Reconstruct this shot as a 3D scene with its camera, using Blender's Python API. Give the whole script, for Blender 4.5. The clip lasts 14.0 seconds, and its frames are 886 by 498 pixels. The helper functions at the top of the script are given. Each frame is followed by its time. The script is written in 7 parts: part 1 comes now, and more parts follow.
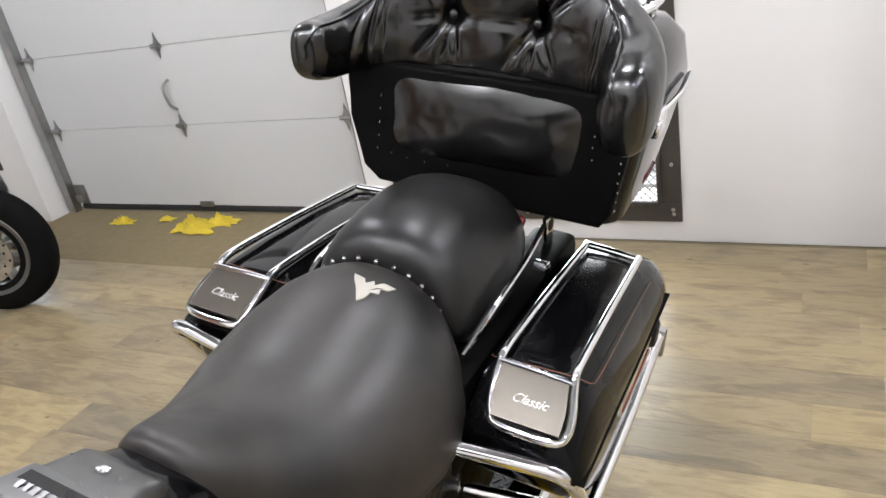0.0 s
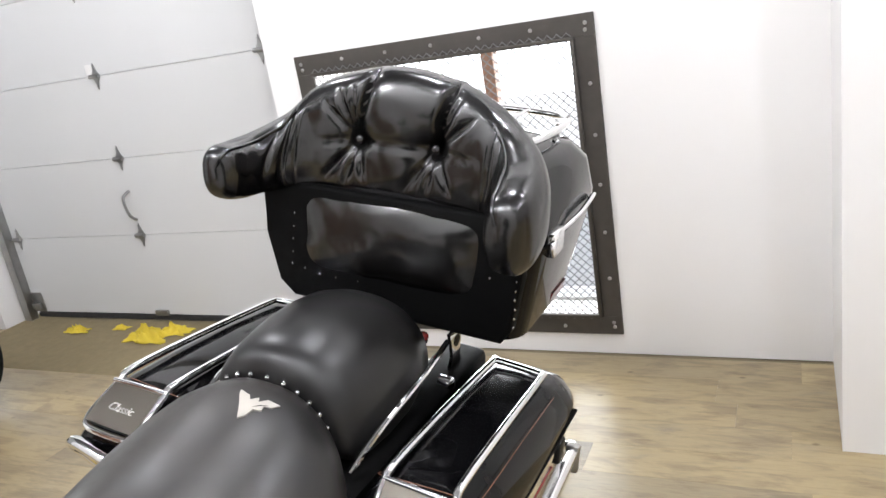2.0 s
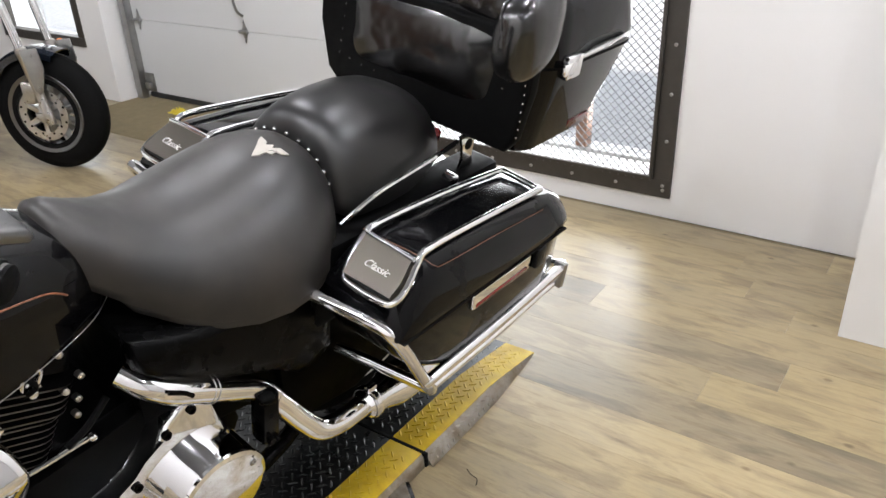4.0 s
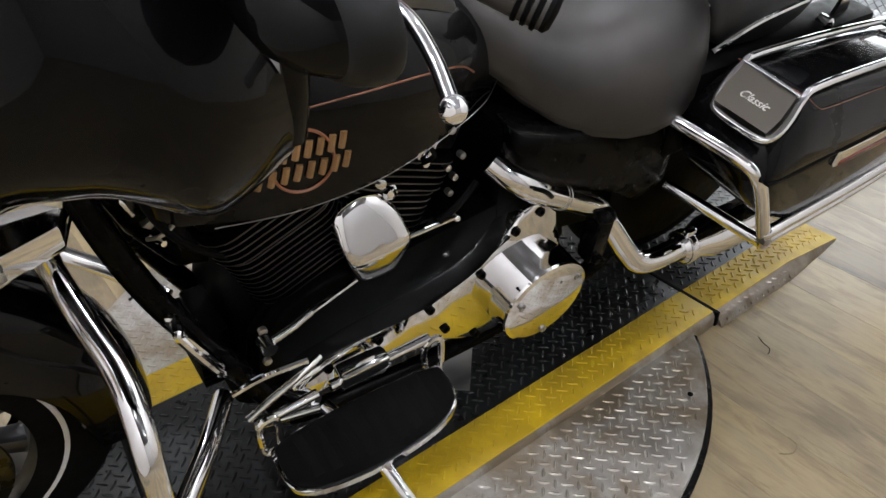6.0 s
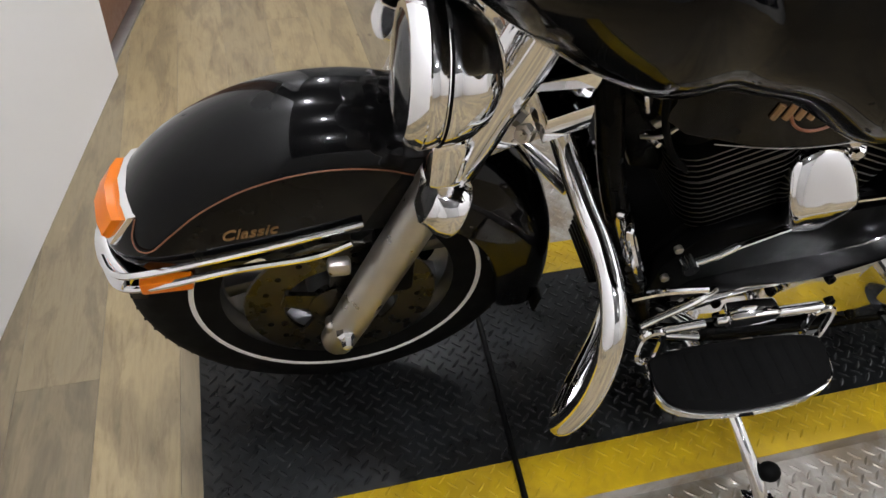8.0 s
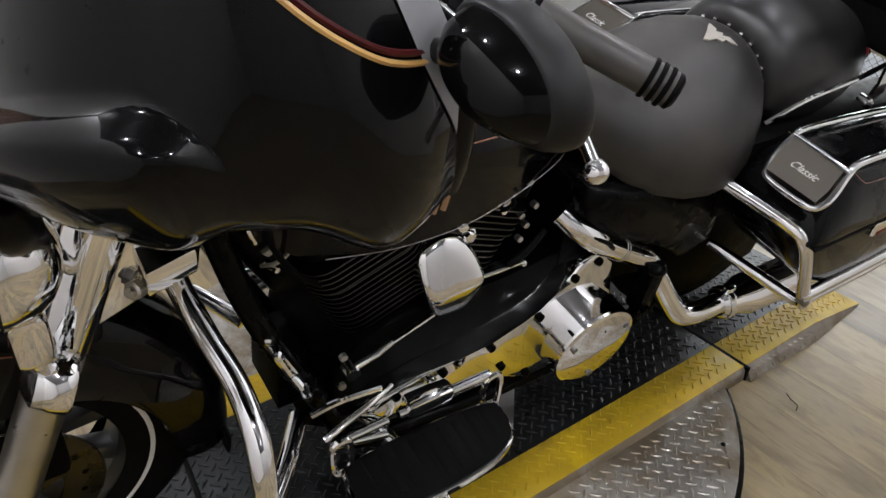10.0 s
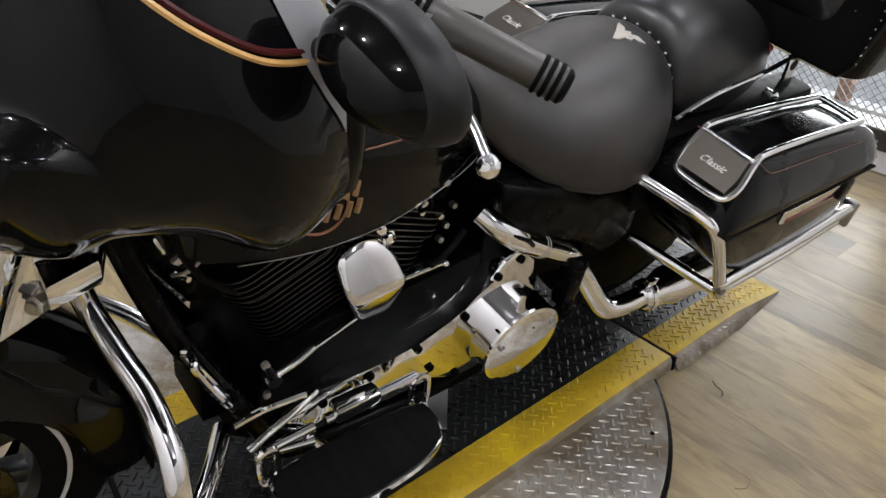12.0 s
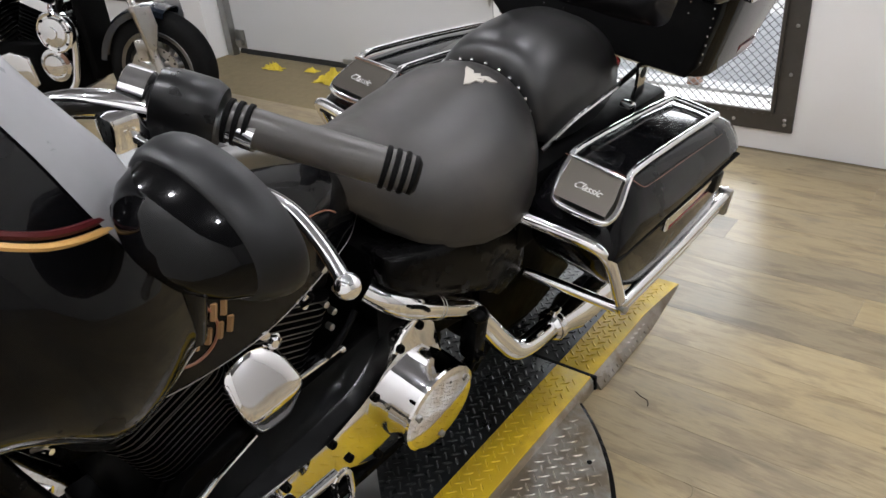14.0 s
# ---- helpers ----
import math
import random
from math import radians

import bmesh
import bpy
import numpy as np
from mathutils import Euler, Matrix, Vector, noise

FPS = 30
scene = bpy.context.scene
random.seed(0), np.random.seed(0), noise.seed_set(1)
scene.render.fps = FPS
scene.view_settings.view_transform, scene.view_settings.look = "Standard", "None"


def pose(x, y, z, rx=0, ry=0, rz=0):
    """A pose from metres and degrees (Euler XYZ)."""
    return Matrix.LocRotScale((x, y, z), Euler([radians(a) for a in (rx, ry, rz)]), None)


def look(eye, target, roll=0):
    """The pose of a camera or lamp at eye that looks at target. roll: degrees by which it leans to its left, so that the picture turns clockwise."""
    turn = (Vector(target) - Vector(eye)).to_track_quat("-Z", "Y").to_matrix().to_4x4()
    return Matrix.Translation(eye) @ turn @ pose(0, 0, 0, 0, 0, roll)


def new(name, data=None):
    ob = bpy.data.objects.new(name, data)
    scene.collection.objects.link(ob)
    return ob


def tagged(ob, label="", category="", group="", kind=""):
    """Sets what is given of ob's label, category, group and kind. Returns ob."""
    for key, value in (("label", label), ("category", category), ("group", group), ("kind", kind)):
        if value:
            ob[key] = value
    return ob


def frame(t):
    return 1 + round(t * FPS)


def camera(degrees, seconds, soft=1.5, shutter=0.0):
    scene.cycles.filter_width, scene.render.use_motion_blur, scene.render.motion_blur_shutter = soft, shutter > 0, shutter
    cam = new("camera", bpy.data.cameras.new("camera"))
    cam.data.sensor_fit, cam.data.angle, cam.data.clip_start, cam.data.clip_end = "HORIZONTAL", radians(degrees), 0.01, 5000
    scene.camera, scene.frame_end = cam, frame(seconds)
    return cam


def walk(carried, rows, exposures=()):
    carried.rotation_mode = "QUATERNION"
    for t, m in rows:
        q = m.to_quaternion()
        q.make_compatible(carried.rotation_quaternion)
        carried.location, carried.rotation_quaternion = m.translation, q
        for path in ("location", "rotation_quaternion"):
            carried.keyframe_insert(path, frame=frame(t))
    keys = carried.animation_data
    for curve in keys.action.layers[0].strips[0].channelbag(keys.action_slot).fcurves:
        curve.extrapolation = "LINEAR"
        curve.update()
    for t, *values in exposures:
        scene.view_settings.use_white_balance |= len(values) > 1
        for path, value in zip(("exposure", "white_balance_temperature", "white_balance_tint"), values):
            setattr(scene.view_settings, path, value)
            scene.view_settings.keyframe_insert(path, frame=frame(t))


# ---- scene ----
cam = camera(60.75, 14.0)
# seconds, eye in metres, then yaw, pitch and roll in degrees
PATH = [
    (0.0, 0.6848, 0.5062, 1.3505, 27.27, -25.19, 9.84),
    (0.5, 0.7232, 0.5724, 1.4227, 24.40, -20.23, 8.52),
    (1.0, 0.7460, 0.5679, 1.4586, 27.79, -17.88, 8.42),
    (1.5, 0.7824, 0.5431, 1.3970, 24.90, -20.26, 10.45),
    (2.0, 0.8334, 0.5532, 1.3522, 26.22, -17.23, 9.07),
    (2.2, 0.8638, 0.5470, 1.3224, 26.40, -19.39, 11.16),
    (4.3, 1.1010, 0.4804, 1.2674, 37.52, -27.49, 0.91),
    (4.5, 1.0982, 0.4861, 1.2579, 36.66, -28.08, 0.94),
    (5.0, 1.0622, 0.4503, 1.2363, 37.86, -30.69, 2.03),
    (5.5, 0.9934, 0.3685, 1.2116, 44.68, -33.55, 1.00),
    (6.0, 0.9266, 0.2549, 1.1862, 54.81, -35.40, 1.17),
    (6.5, 0.9091, 0.1384, 1.2045, 65.33, -40.31, 2.87),
    (7.0, 0.8222, -0.0378, 1.1951, 76.69, -42.54, -1.30),
    (7.2, 0.8059, -0.0841, 1.1846, 79.47, -43.02, -2.02),
    (9.5, 0.9092, 0.0708, 1.2194, 63.37, -33.28, -2.06),
    (10.0, 0.9165, 0.1092, 1.2332, 56.49, -32.22, -1.91),
    (10.5, 0.9271, 0.1232, 1.2260, 55.51, -32.81, -2.12),
    (11.0, 0.9349, 0.1312, 1.2294, 54.20, -31.72, -2.12),
    (11.5, 0.9427, 0.1388, 1.2301, 52.52, -31.25, -2.29),
    (12.0, 0.9504, 0.1412, 1.2299, 51.93, -31.53, -2.07),
    (12.5, 0.9492, 0.1378, 1.2298, 52.54, -31.60, -2.02),
    (13.0, 0.9392, 0.1478, 1.2322, 50.52, -31.27, -0.71),
    (13.5, 0.9234, 0.1590, 1.2643, 42.57, -30.47, 3.23),
    (14.0, 0.9079, 0.2309, 1.2628, 39.77, -29.69, 4.79),
]
walk(cam, [(t, pose(x, y, z, 90 + pitch, roll, yaw)) for t, x, y, z, yaw, pitch, roll in PATH], exposures=[(0, 0.05), (1.5, 0.16), (2.2, 0.16), (4.5, 0.0), (6.0, -0.40), (7.0, -0.10), (9.5, -0.6), (12.5, -0.36), (14, -0.22)])

# ---------------------------------------------------------------- world and light
world = bpy.data.worlds.new("daylight")
scene.world = world
world.use_nodes = True
wn = world.node_tree.nodes
sky = wn.new("ShaderNodeTexSky")
sky.sky_type = 'NISHITA'
sky.sun_disc = False
sky.sun_elevation = radians(63)
sky.sun_rotation = radians(180)
wn["Background"].inputs["Strength"].default_value = 0.15
world.node_tree.links.new(sky.outputs[0], wn["Background"].inputs["Color"])

ROOM = pose(0, 0, 0, 0, 0, 2.63)           # the room stands slightly askew to the machine
CEIL = 3.4


def lamp(name, kind, energy, m, size=0.1, colour=(1, 1, 1), size_y=None):
    data = bpy.data.lights.new(name, kind)
    data.energy, data.color = energy, colour
    if kind == 'AREA':
        data.size = size
        if size_y:
            data.shape, data.size_y = 'RECTANGLE', size_y
    else:
        data.shadow_soft_size = size
    ob = new(name, data)
    ob.matrix_world = m
    return ob


sun_data = bpy.data.lights.new("sun", 'SUN')
sun_data.energy, sun_data.angle, sun_data.color = 4.0, radians(0.5), (1.0, 0.96, 0.9)
sun = new("sun", sun_data)
sun.matrix_world = look((0, -6, 12), (0, 0, 0))
# daylight of the screened window and of the far shop window
lamp("window_daylight", 'AREA', 22, ROOM @ pose(-0.37, 3.40, 0.75, -90, 0, 0), 1.0, (0.95, 0.98, 1.0), 1.0)
lamp("side_window_daylight", 'AREA', 14, ROOM @ pose(-4.15, 3.40, 1.2, -90, 0, 0), 0.8, (0.95, 0.98, 1.0), 1.6)
# places partly assumed; the lamp at (3.7, 1.0) is added to brighten the floor
LAMPS = [(-1.2, -0.2), (0.2, 0.0), (-1.6, 2.1), (0.2, 2.1), (-3.5, 0.3), (1.9, 0.0), (1.9, 2.1), (3.7, 1.0)]
for u, v in LAMPS:
    lamp("ceiling_bulb", 'POINT', 80, ROOM @ pose(u, v, CEIL - 0.16), 0.045, (0.975, 0.985, 1.05))

# ---------------------------------------------------------------- materials


def material(name, colour=(0.5, 0.5, 0.5), rough=0.5, metal=0.0, coat=0.0, spec=0.5):
    m = bpy.data.materials.new(name)
    m.use_nodes = True
    b = m.node_tree.nodes["Principled BSDF"]
    b.inputs["Base Color"].default_value = (*colour, 1)
    b.inputs["Roughness"].default_value = rough
    b.inputs["Metallic"].default_value = metal
    b.inputs["Coat Weight"].default_value = coat
    b.inputs["Coat Roughness"].default_value = 0.03
    b.inputs["Specular IOR Level"].default_value = spec
    return m


def node(m, kind, **values):
    n = m.node_tree.nodes.new(kind)
    for key, value in values.items():
        n.inputs[key.replace("_", " ")].default_value = value
    return n


def wire(m, a, b):
    m.node_tree.links.new(a, b)


def shader(m):
    return m.node_tree.nodes["Principled BSDF"]


def coords(m, scale=(1, 1, 1), turn=(0, 0, 0), per_object=False):
    tc = node(m, "ShaderNodeTexCoord")
    mp = node(m, "ShaderNodeMapping")
    mp.inputs["Scale"].default_value = scale
    mp.inputs["Rotation"].default_value = turn
    wire(m, tc.outputs["Object"], mp.inputs["Vector"])
    if per_object:
        info = node(m, "ShaderNodeObjectInfo")
        mul = node(m, "ShaderNodeMath")
        mul.operation = 'MULTIPLY'
        mul.inputs[1].default_value = 37.0
        wire(m, info.outputs["Random"], mul.inputs[0])
        wire(m, mul.outputs[0], mp.inputs["Location"])
    return mp.outputs["Vector"]


def noise_tex(m, vec, scale, detail=4.0, rough=0.55, distortion=0.0):
    n = node(m, "ShaderNodeTexNoise", Scale=scale, Detail=detail, Roughness=rough, Distortion=distortion)
    wire(m, vec, n.inputs["Vector"])
    return n.outputs["Fac"]


def ramp(m, fac, *stops):
    n = node(m, "ShaderNodeValToRGB")
    r = n.color_ramp
    while len(r.elements) < len(stops):
        r.elements.new(0.5)
    for e, (p, c) in zip(r.elements, stops):
        e.position, e.color = p, (*c, 1) if len(c) == 3 else c
    wire(m, fac, n.inputs["Fac"])
    return n.outputs["Color"]


def grey(m, fac, a, lo, b, hi):
    return ramp(m, fac, (a, (lo, lo, lo)), (b, (hi, hi, hi)))


def bump(m, height, strength=0.2, distance=0.001):
    n = node(m, "ShaderNodeBump", Strength=strength, Distance=distance)
    wire(m, height, n.inputs["Height"])
    wire(m, n.outputs["Normal"], shader(m).inputs["Normal"])
    return n


def mixed(m, fac, a, b, kind='MIX'):
    n = m.node_tree.nodes.new("ShaderNodeMix")
    n.data_type, n.blend_type = 'RGBA', kind
    for sock, v in ((n.inputs[0], fac), (n.inputs[6], a), (n.inputs[7], b)):
        if isinstance(v, (int, float)):
            sock.default_value = v
        elif isinstance(v, tuple):
            sock.default_value = (*v, 1)
        else:
            wire(m, v, sock)
    return n.outputs[2]


def paint_black():
    m = material("gloss_black_paint", (0.002, 0.002, 0.0023), 0.25, 0.0, 1.0, 0.04)
    shader(m).inputs["Coat IOR"].default_value = 1.25
    v = coords(m)
    wire(m, grey(m, noise_tex(m, v, 9, 5), 0.35, 0.12, 0.75, 0.34), shader(m).inputs["Roughness"])
    wire(m, grey(m, noise_tex(m, v, 14, 4), 0.3, 0.02, 0.8, 0.045), shader(m).inputs["Coat Roughness"])
    return m


def vinyl(name, base, rough, bump_scale, wrinkle, relief=0.35, swing=0.08):
    m = material(name, base, rough, 0.0, 0.0, 0.5)
    v = coords(m)
    big = noise_tex(m, v, 6, 4)
    wire(m, mixed(m, big, tuple(c * 0.7 for c in base), tuple(c * 1.5 for c in base)), shader(m).inputs["Base Color"])
    wire(m, grey(m, noise_tex(m, v, 14, 5), 0.3, rough - swing, 0.75, rough + swing), shader(m).inputs["Roughness"])
    grain = node(m, "ShaderNodeTexVoronoi", Scale=bump_scale)
    wire(m, v, grain.inputs["Vector"])
    add = node(m, "ShaderNodeMath")
    add.operation = 'MULTIPLY_ADD'
    wire(m, noise_tex(m, v, 22, 3, 0.6, 1.2), add.inputs[0])
    add.inputs[1].default_value = wrinkle
    wire(m, grain.outputs["Distance"], add.inputs[2])
    bump(m, add.outputs[0], relief, 0.0012)
    return m


def chrome_mat():
    m = material("chrome", (0.86, 0.86, 0.87), 0.04, 1.0)
    v = coords(m)
    wire(m, grey(m, noise_tex(m, v, 60, 6), 0.35, 0.02, 0.85, 0.13), shader(m).inputs["Roughness"])
    return m


def satin(name, colour, rough, metal=1.0, spec=0.5):
    m = material(name, colour, rough, metal, 0.0, spec)
    v = coords(m)
    wire(m, grey(m, noise_tex(m, v, 35, 6), 0.3, rough - 0.08, 0.8, rough + 0.12), shader(m).inputs["Roughness"])
    wire(m, mixed(m, noise_tex(m, v, 18, 5), tuple(c * 0.75 for c in colour), tuple(min(1, c * 1.15) for c in colour)), shader(m).inputs["Base Color"])
    bump(m, noise_tex(m, v, 900, 2), 0.12, 0.0004)
    return m


def wall_paint(name, colour):
    m = material(name, colour, 0.62)
    v = coords(m)
    wire(m, mixed(m, noise_tex(m, v, 1.3, 5), tuple(c * 0.94 for c in colour), colour), shader(m).inputs["Base Color"])
    bump(m, noise_tex(m, v, 220, 3), 0.25, 0.0008)
    return m


def plank_mat():
    m = material("vinyl_plank", (0.4, 0.34, 0.22), 0.4)
    patch = noise_tex(m, coords(m, (4.2, 15, 1), per_object=True), 1.0, 5, 0.6, 0.5)
    streak = noise_tex(m, coords(m, (6, 38, 1), per_object=True), 1.0, 5, 0.65, 0.5)
    fine = noise_tex(m, coords(m, (14, 150, 1), per_object=True), 1.0, 4, 0.6, 0.3)
    base = ramp(m, patch, (0.25, (0.190, 0.156, 0.102)), (0.42, (0.262, 0.214, 0.136)), (0.53, (0.345, 0.284, 0.174)), (0.62, (0.325, 0.270, 0.170)), (0.78, (0.236, 0.203, 0.148)))
    info = node(m, "ShaderNodeObjectInfo")
    shade = ramp(m, info.outputs["Random"], (0.0, (0.66, 0.65, 0.66)), (0.3, (0.90, 0.87, 0.84)), (0.7, (1.06, 1.00, 0.87)), (1.0, (1.18, 1.13, 1.02)))
    col = mixed(m, 1.0, base, shade, 'MULTIPLY')
    dark = ramp(m, streak, (0.30, (0.55, 0.50, 0.44)), (0.46, (1, 1, 1)))
    col = mixed(m, 0.55, col, dark, 'MULTIPLY')
    knot = node(m, "ShaderNodeTexVoronoi", Scale=1.0)
    wire(m, coords(m, (5.5, 9, 1), per_object=True), knot.inputs["Vector"])
    spot = ramp(m, knot.outputs["Distance"], (0.035, (0.45, 0.40, 0.34)), (0.085, (1, 1, 1)))
    col = mixed(m, 0.8, col, spot, 'MULTIPLY')
    grain = ramp(m, fine, (0.30, (0.74, 0.71, 0.66)), (0.55, (1, 1, 1)))
    wire(m, mixed(m, 0.45, col, grain, 'MULTIPLY'), shader(m).inputs["Base Color"])
    wire(m, grey(m, noise_tex(m, coords(m), 3, 4), 0.3, 0.27, 0.75, 0.44), shader(m).inputs["Roughness"])
    bump(m, fine, 0.18, 0.0007)
    return m


def tread(name, colour, rough, metal, dirt, amount, dust=None):
    m = material(name, colour, rough, metal)
    v = coords(m)
    n = noise_tex(m, v, 7, 8, 0.65, 0.5)
    f = grey(m, n, 0.42, 0.0, 0.42 + amount, 1.0)
    wire(m, mixed(m, f, dirt, colour), shader(m).inputs["Base Color"])
    wire(m, grey(m, noise_tex(m, v, 40, 5), 0.3, rough - 0.1, 0.8, rough + 0.15), shader(m).inputs["Roughness"])
    if dust:
        d = grey(m, noise_tex(m, v, 3.1, 9, 0.72, 0.8), 0.54, 0.0, 0.78, 0.75)
        wire(m, mixed(m, d, mixed(m, f, dirt, colour), dust), shader(m).inputs["Base Color"])
    bump(m, noise_tex(m, v, 500, 3), 0.2, 0.0006)
    return m


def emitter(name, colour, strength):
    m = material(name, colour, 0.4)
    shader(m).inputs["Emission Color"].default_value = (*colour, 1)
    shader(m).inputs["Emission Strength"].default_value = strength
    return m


BLACK = paint_black()
CHROME = chrome_mat()
SATIN = satin("satin_aluminium", (0.55, 0.53, 0.50), 0.33)
STEEL = satin("raw_steel", (0.42, 0.41, 0.40), 0.38)
SEAT = vinyl("seat_vinyl", (0.006, 0.0058, 0.0055), 0.43, 700, 0.6, 0.035)
shader(SEAT).inputs["Specular IOR Level"].default_value = 0.53
wire(SEAT, ramp(SEAT, noise_tex(SEAT, coords(SEAT), 5.5, 3), (0.34, (0.007, 0.0066, 0.0064)), (0.74, (0.030, 0.025, 0.021))), shader(SEAT).inputs["Base Color"])
shader(SEAT).inputs["Coat Weight"].default_value = 0.0
shader(SEAT).inputs["Coat Roughness"].default_value = 0.42
CONSOLE = satin("brushed_console", (0.20, 0.20, 0.20), 0.34)
PILLION = vinyl("pillion_vinyl", (0.007, 0.0066, 0.0064), 0.38, 700, 0.6, 0.045)
LEATHER = vinyl("backrest_leather", (0.0030, 0.0028, 0.0027), 0.215, 900, 0.25, 0.03, 0.03)
shader(LEATHER).inputs["Specular IOR Level"].default_value = 0.85
shader(LEATHER).inputs["Coat Weight"].default_value = 0.0
shader(LEATHER).inputs["Coat Roughness"].default_value = 0.3
RUBBER = satin("rubber", (0.0040, 0.0040, 0.0040), 0.6, 0.0, 0.05)
TYRE = satin("tyre_rubber", (0.0050, 0.0050, 0.0050), 0.7, 0.0, 0.06)
ENGINE = satin("engine_black", (0.0022, 0.0022, 0.0022), 0.40, 0.0, 0.025)
FINEDGE = satin("machined_fin_edge", (0.075, 0.075, 0.075), 0.4)
DARK = satin("frame_black", (0.0022, 0.0022, 0.0022), 0.24, 0.0, 0.06)
PLASTIC = satin("switchgear_black", (0.006, 0.006, 0.006), 0.32, 0.0, 0.25)
EDGE = satin("grained_black_plastic", (0.006, 0.006, 0.0063), 0.42, 0.0, 0.28)
GRIP = satin("grip_grey", (0.055, 0.050, 0.045), 0.36, 0.0)
WHITE = material("whitewall", (0.75, 0.74, 0.72), 0.5)
RIM = satin("cast_rim", (0.62, 0.62, 0.61), 0.36, 0.8)
DISC = satin("brake_disc_steel", (0.085, 0.080, 0.070), 0.3)
DARKRIM = satin("dull_cast_rim", (0.16, 0.16, 0.16), 0.36, 0.8)
AMBER = material("amber_lens", (0.72, 0.17, 0.002), 0.3, 0.0, 0.0, 0.25)
REDLENS = material("red_lens", (0.14, 0.008, 0.007), 0.12, 0.0, 0.6)
GOLD = satin("gold_pinstripe", (0.62, 0.36, 0.12), 0.35, 0.0)
MAROON = material("maroon_band", (0.055, 0.007, 0.008), 0.35, 0.0, 0.0, 0.15)
COPPER = satin("copper_decal", (0.21, 0.075, 0.035), 0.35, 0.0)
DULLGOLD = satin("dull_gold_script", (0.22, 0.115, 0.04), 0.4, 0.0)
PLATE = material("brushed_dark_plate", (0.15, 0.135, 0.115), 0.33, 1.0)
CAP = material("cowl_black", (0.002, 0.002, 0.0022), 0.05, 0.0, 0.0, 0.18)
SILVERSCRIPT = satin("script_silver", (0.75, 0.73, 0.70), 0.3, 0.4)
# gloss black lip coloured grey: the pale reflection is put into the base colour
LIP = satin("lip_painted_sheen", (0.25, 0.25, 0.26), 0.34, 0.0, 0.5)
SILVER = satin("silver_badge", (0.46, 0.43, 0.38), 0.4, 0.3)
GLASS = material("lamp_glass", (0.9, 0.9, 0.9), 0.02)
shader(GLASS).inputs["Transmission Weight"].default_value = 1.0
MIRROR = material("mirror_glass", (0.9, 0.9, 0.9), 0.01, 1.0)
WALL = wall_paint("white_wall_paint", (0.80, 0.79, 0.775))
CEILING = wall_paint("dark_ceiling_paint", (0.08, 0.078, 0.076))
# mid tone for an unseen wall, set by what chrome and black paint reflect
PALEWALL = wall_paint("reflection_grey", (0.50, 0.49, 0.475))
# dark tone for an unseen wall, chosen to weaken the fill light
DARKWALL = wall_paint("fill_cutting_grey", (0.21, 0.207, 0.203))
LAMPWHITE = material("lamp_enamel", (0.75, 0.75, 0.74), 0.35)
DOORPAINT = wall_paint("garage_door_paint", (0.60, 0.605, 0.60))
PLANK = plank_mat()
SUB = material("joint_dark", (0.20, 0.165, 0.10), 0.8)
MAT = satin("brown_mat", (0.21, 0.165, 0.09), 0.85, 0.0)
GALV = satin("galvanised_steel", (0.40, 0.40, 0.39), 0.4)
IRON = satin("window_iron", (0.075, 0.068, 0.06), 0.5, 0.5)
BROWN = satin("brown_mullion", (0.20, 0.10, 0.06), 0.5, 0.0)
MESHMET = satin("expanded_metal", (0.20, 0.20, 0.20), 0.5, 0.6)
YELLOW = tread("yellow_paint", (0.62, 0.42, 0.010), 0.46, 0.0, (0.42, 0.28, 0.012), 0.22)
shader(YELLOW).inputs["Specular IOR Level"].default_value = 0.25
BLACKTREAD = tread("black_tread", (0.013, 0.015, 0.016), 0.34, 0.0, (0.006, 0.006, 0.006), 0.2, (0.060, 0.057, 0.048))
shader(BLACKTREAD).inputs["Specular IOR Level"].default_value = 0.22
SILVERTREAD = tread("bare_tread", (0.50, 0.485, 0.455), 0.40, 0.75, (0.27, 0.225, 0.165), 0.22)
RAG = vinyl("yellow_cloth", (0.55, 0.42, 0.035), 0.85, 300, 0.6)
CONCRETE = satin("outside_concrete", (0.45, 0.45, 0.44), 0.8, 0.0)
WEATHER = satin("door_seal", (0.02, 0.02, 0.02), 0.7, 0.0)
BLUEPAINT = material("navy_paint", (0.01, 0.014, 0.022), 0.15, 0.0, 1.0)

# ---------------------------------------------------------------- mesh helpers


def mesh_of(name, bm, mats, sharp=38):
    bmesh.ops.remove_doubles(bm, verts=bm.verts, dist=1e-6)
    bmesh.ops.recalc_face_normals(bm, faces=bm.faces)
    me = bpy.data.meshes.new(name)
    bm.to_mesh(me)
    bm.free()
    for m in (mats if isinstance(mats, (list, tuple)) else [mats]):
        me.materials.append(m)
    me.shade_smooth()
    me.set_sharp_from_angle(angle=radians(sharp))
    return me


def part(name, bm, mats, parent, label="", sharp=38):
    ob = new(name, mesh_of(name, bm, mats, sharp))
    ob.parent = parent
    return tagged(ob, label)


def thing(name, label, category, m=Matrix(), group="", kind="", bm=None, mats=None, sharp=38):
    ob = new(name, mesh_of(name, bm, mats, sharp) if bm else None)
    ob.matrix_world = m
    return tagged(ob, label, category, group, kind)


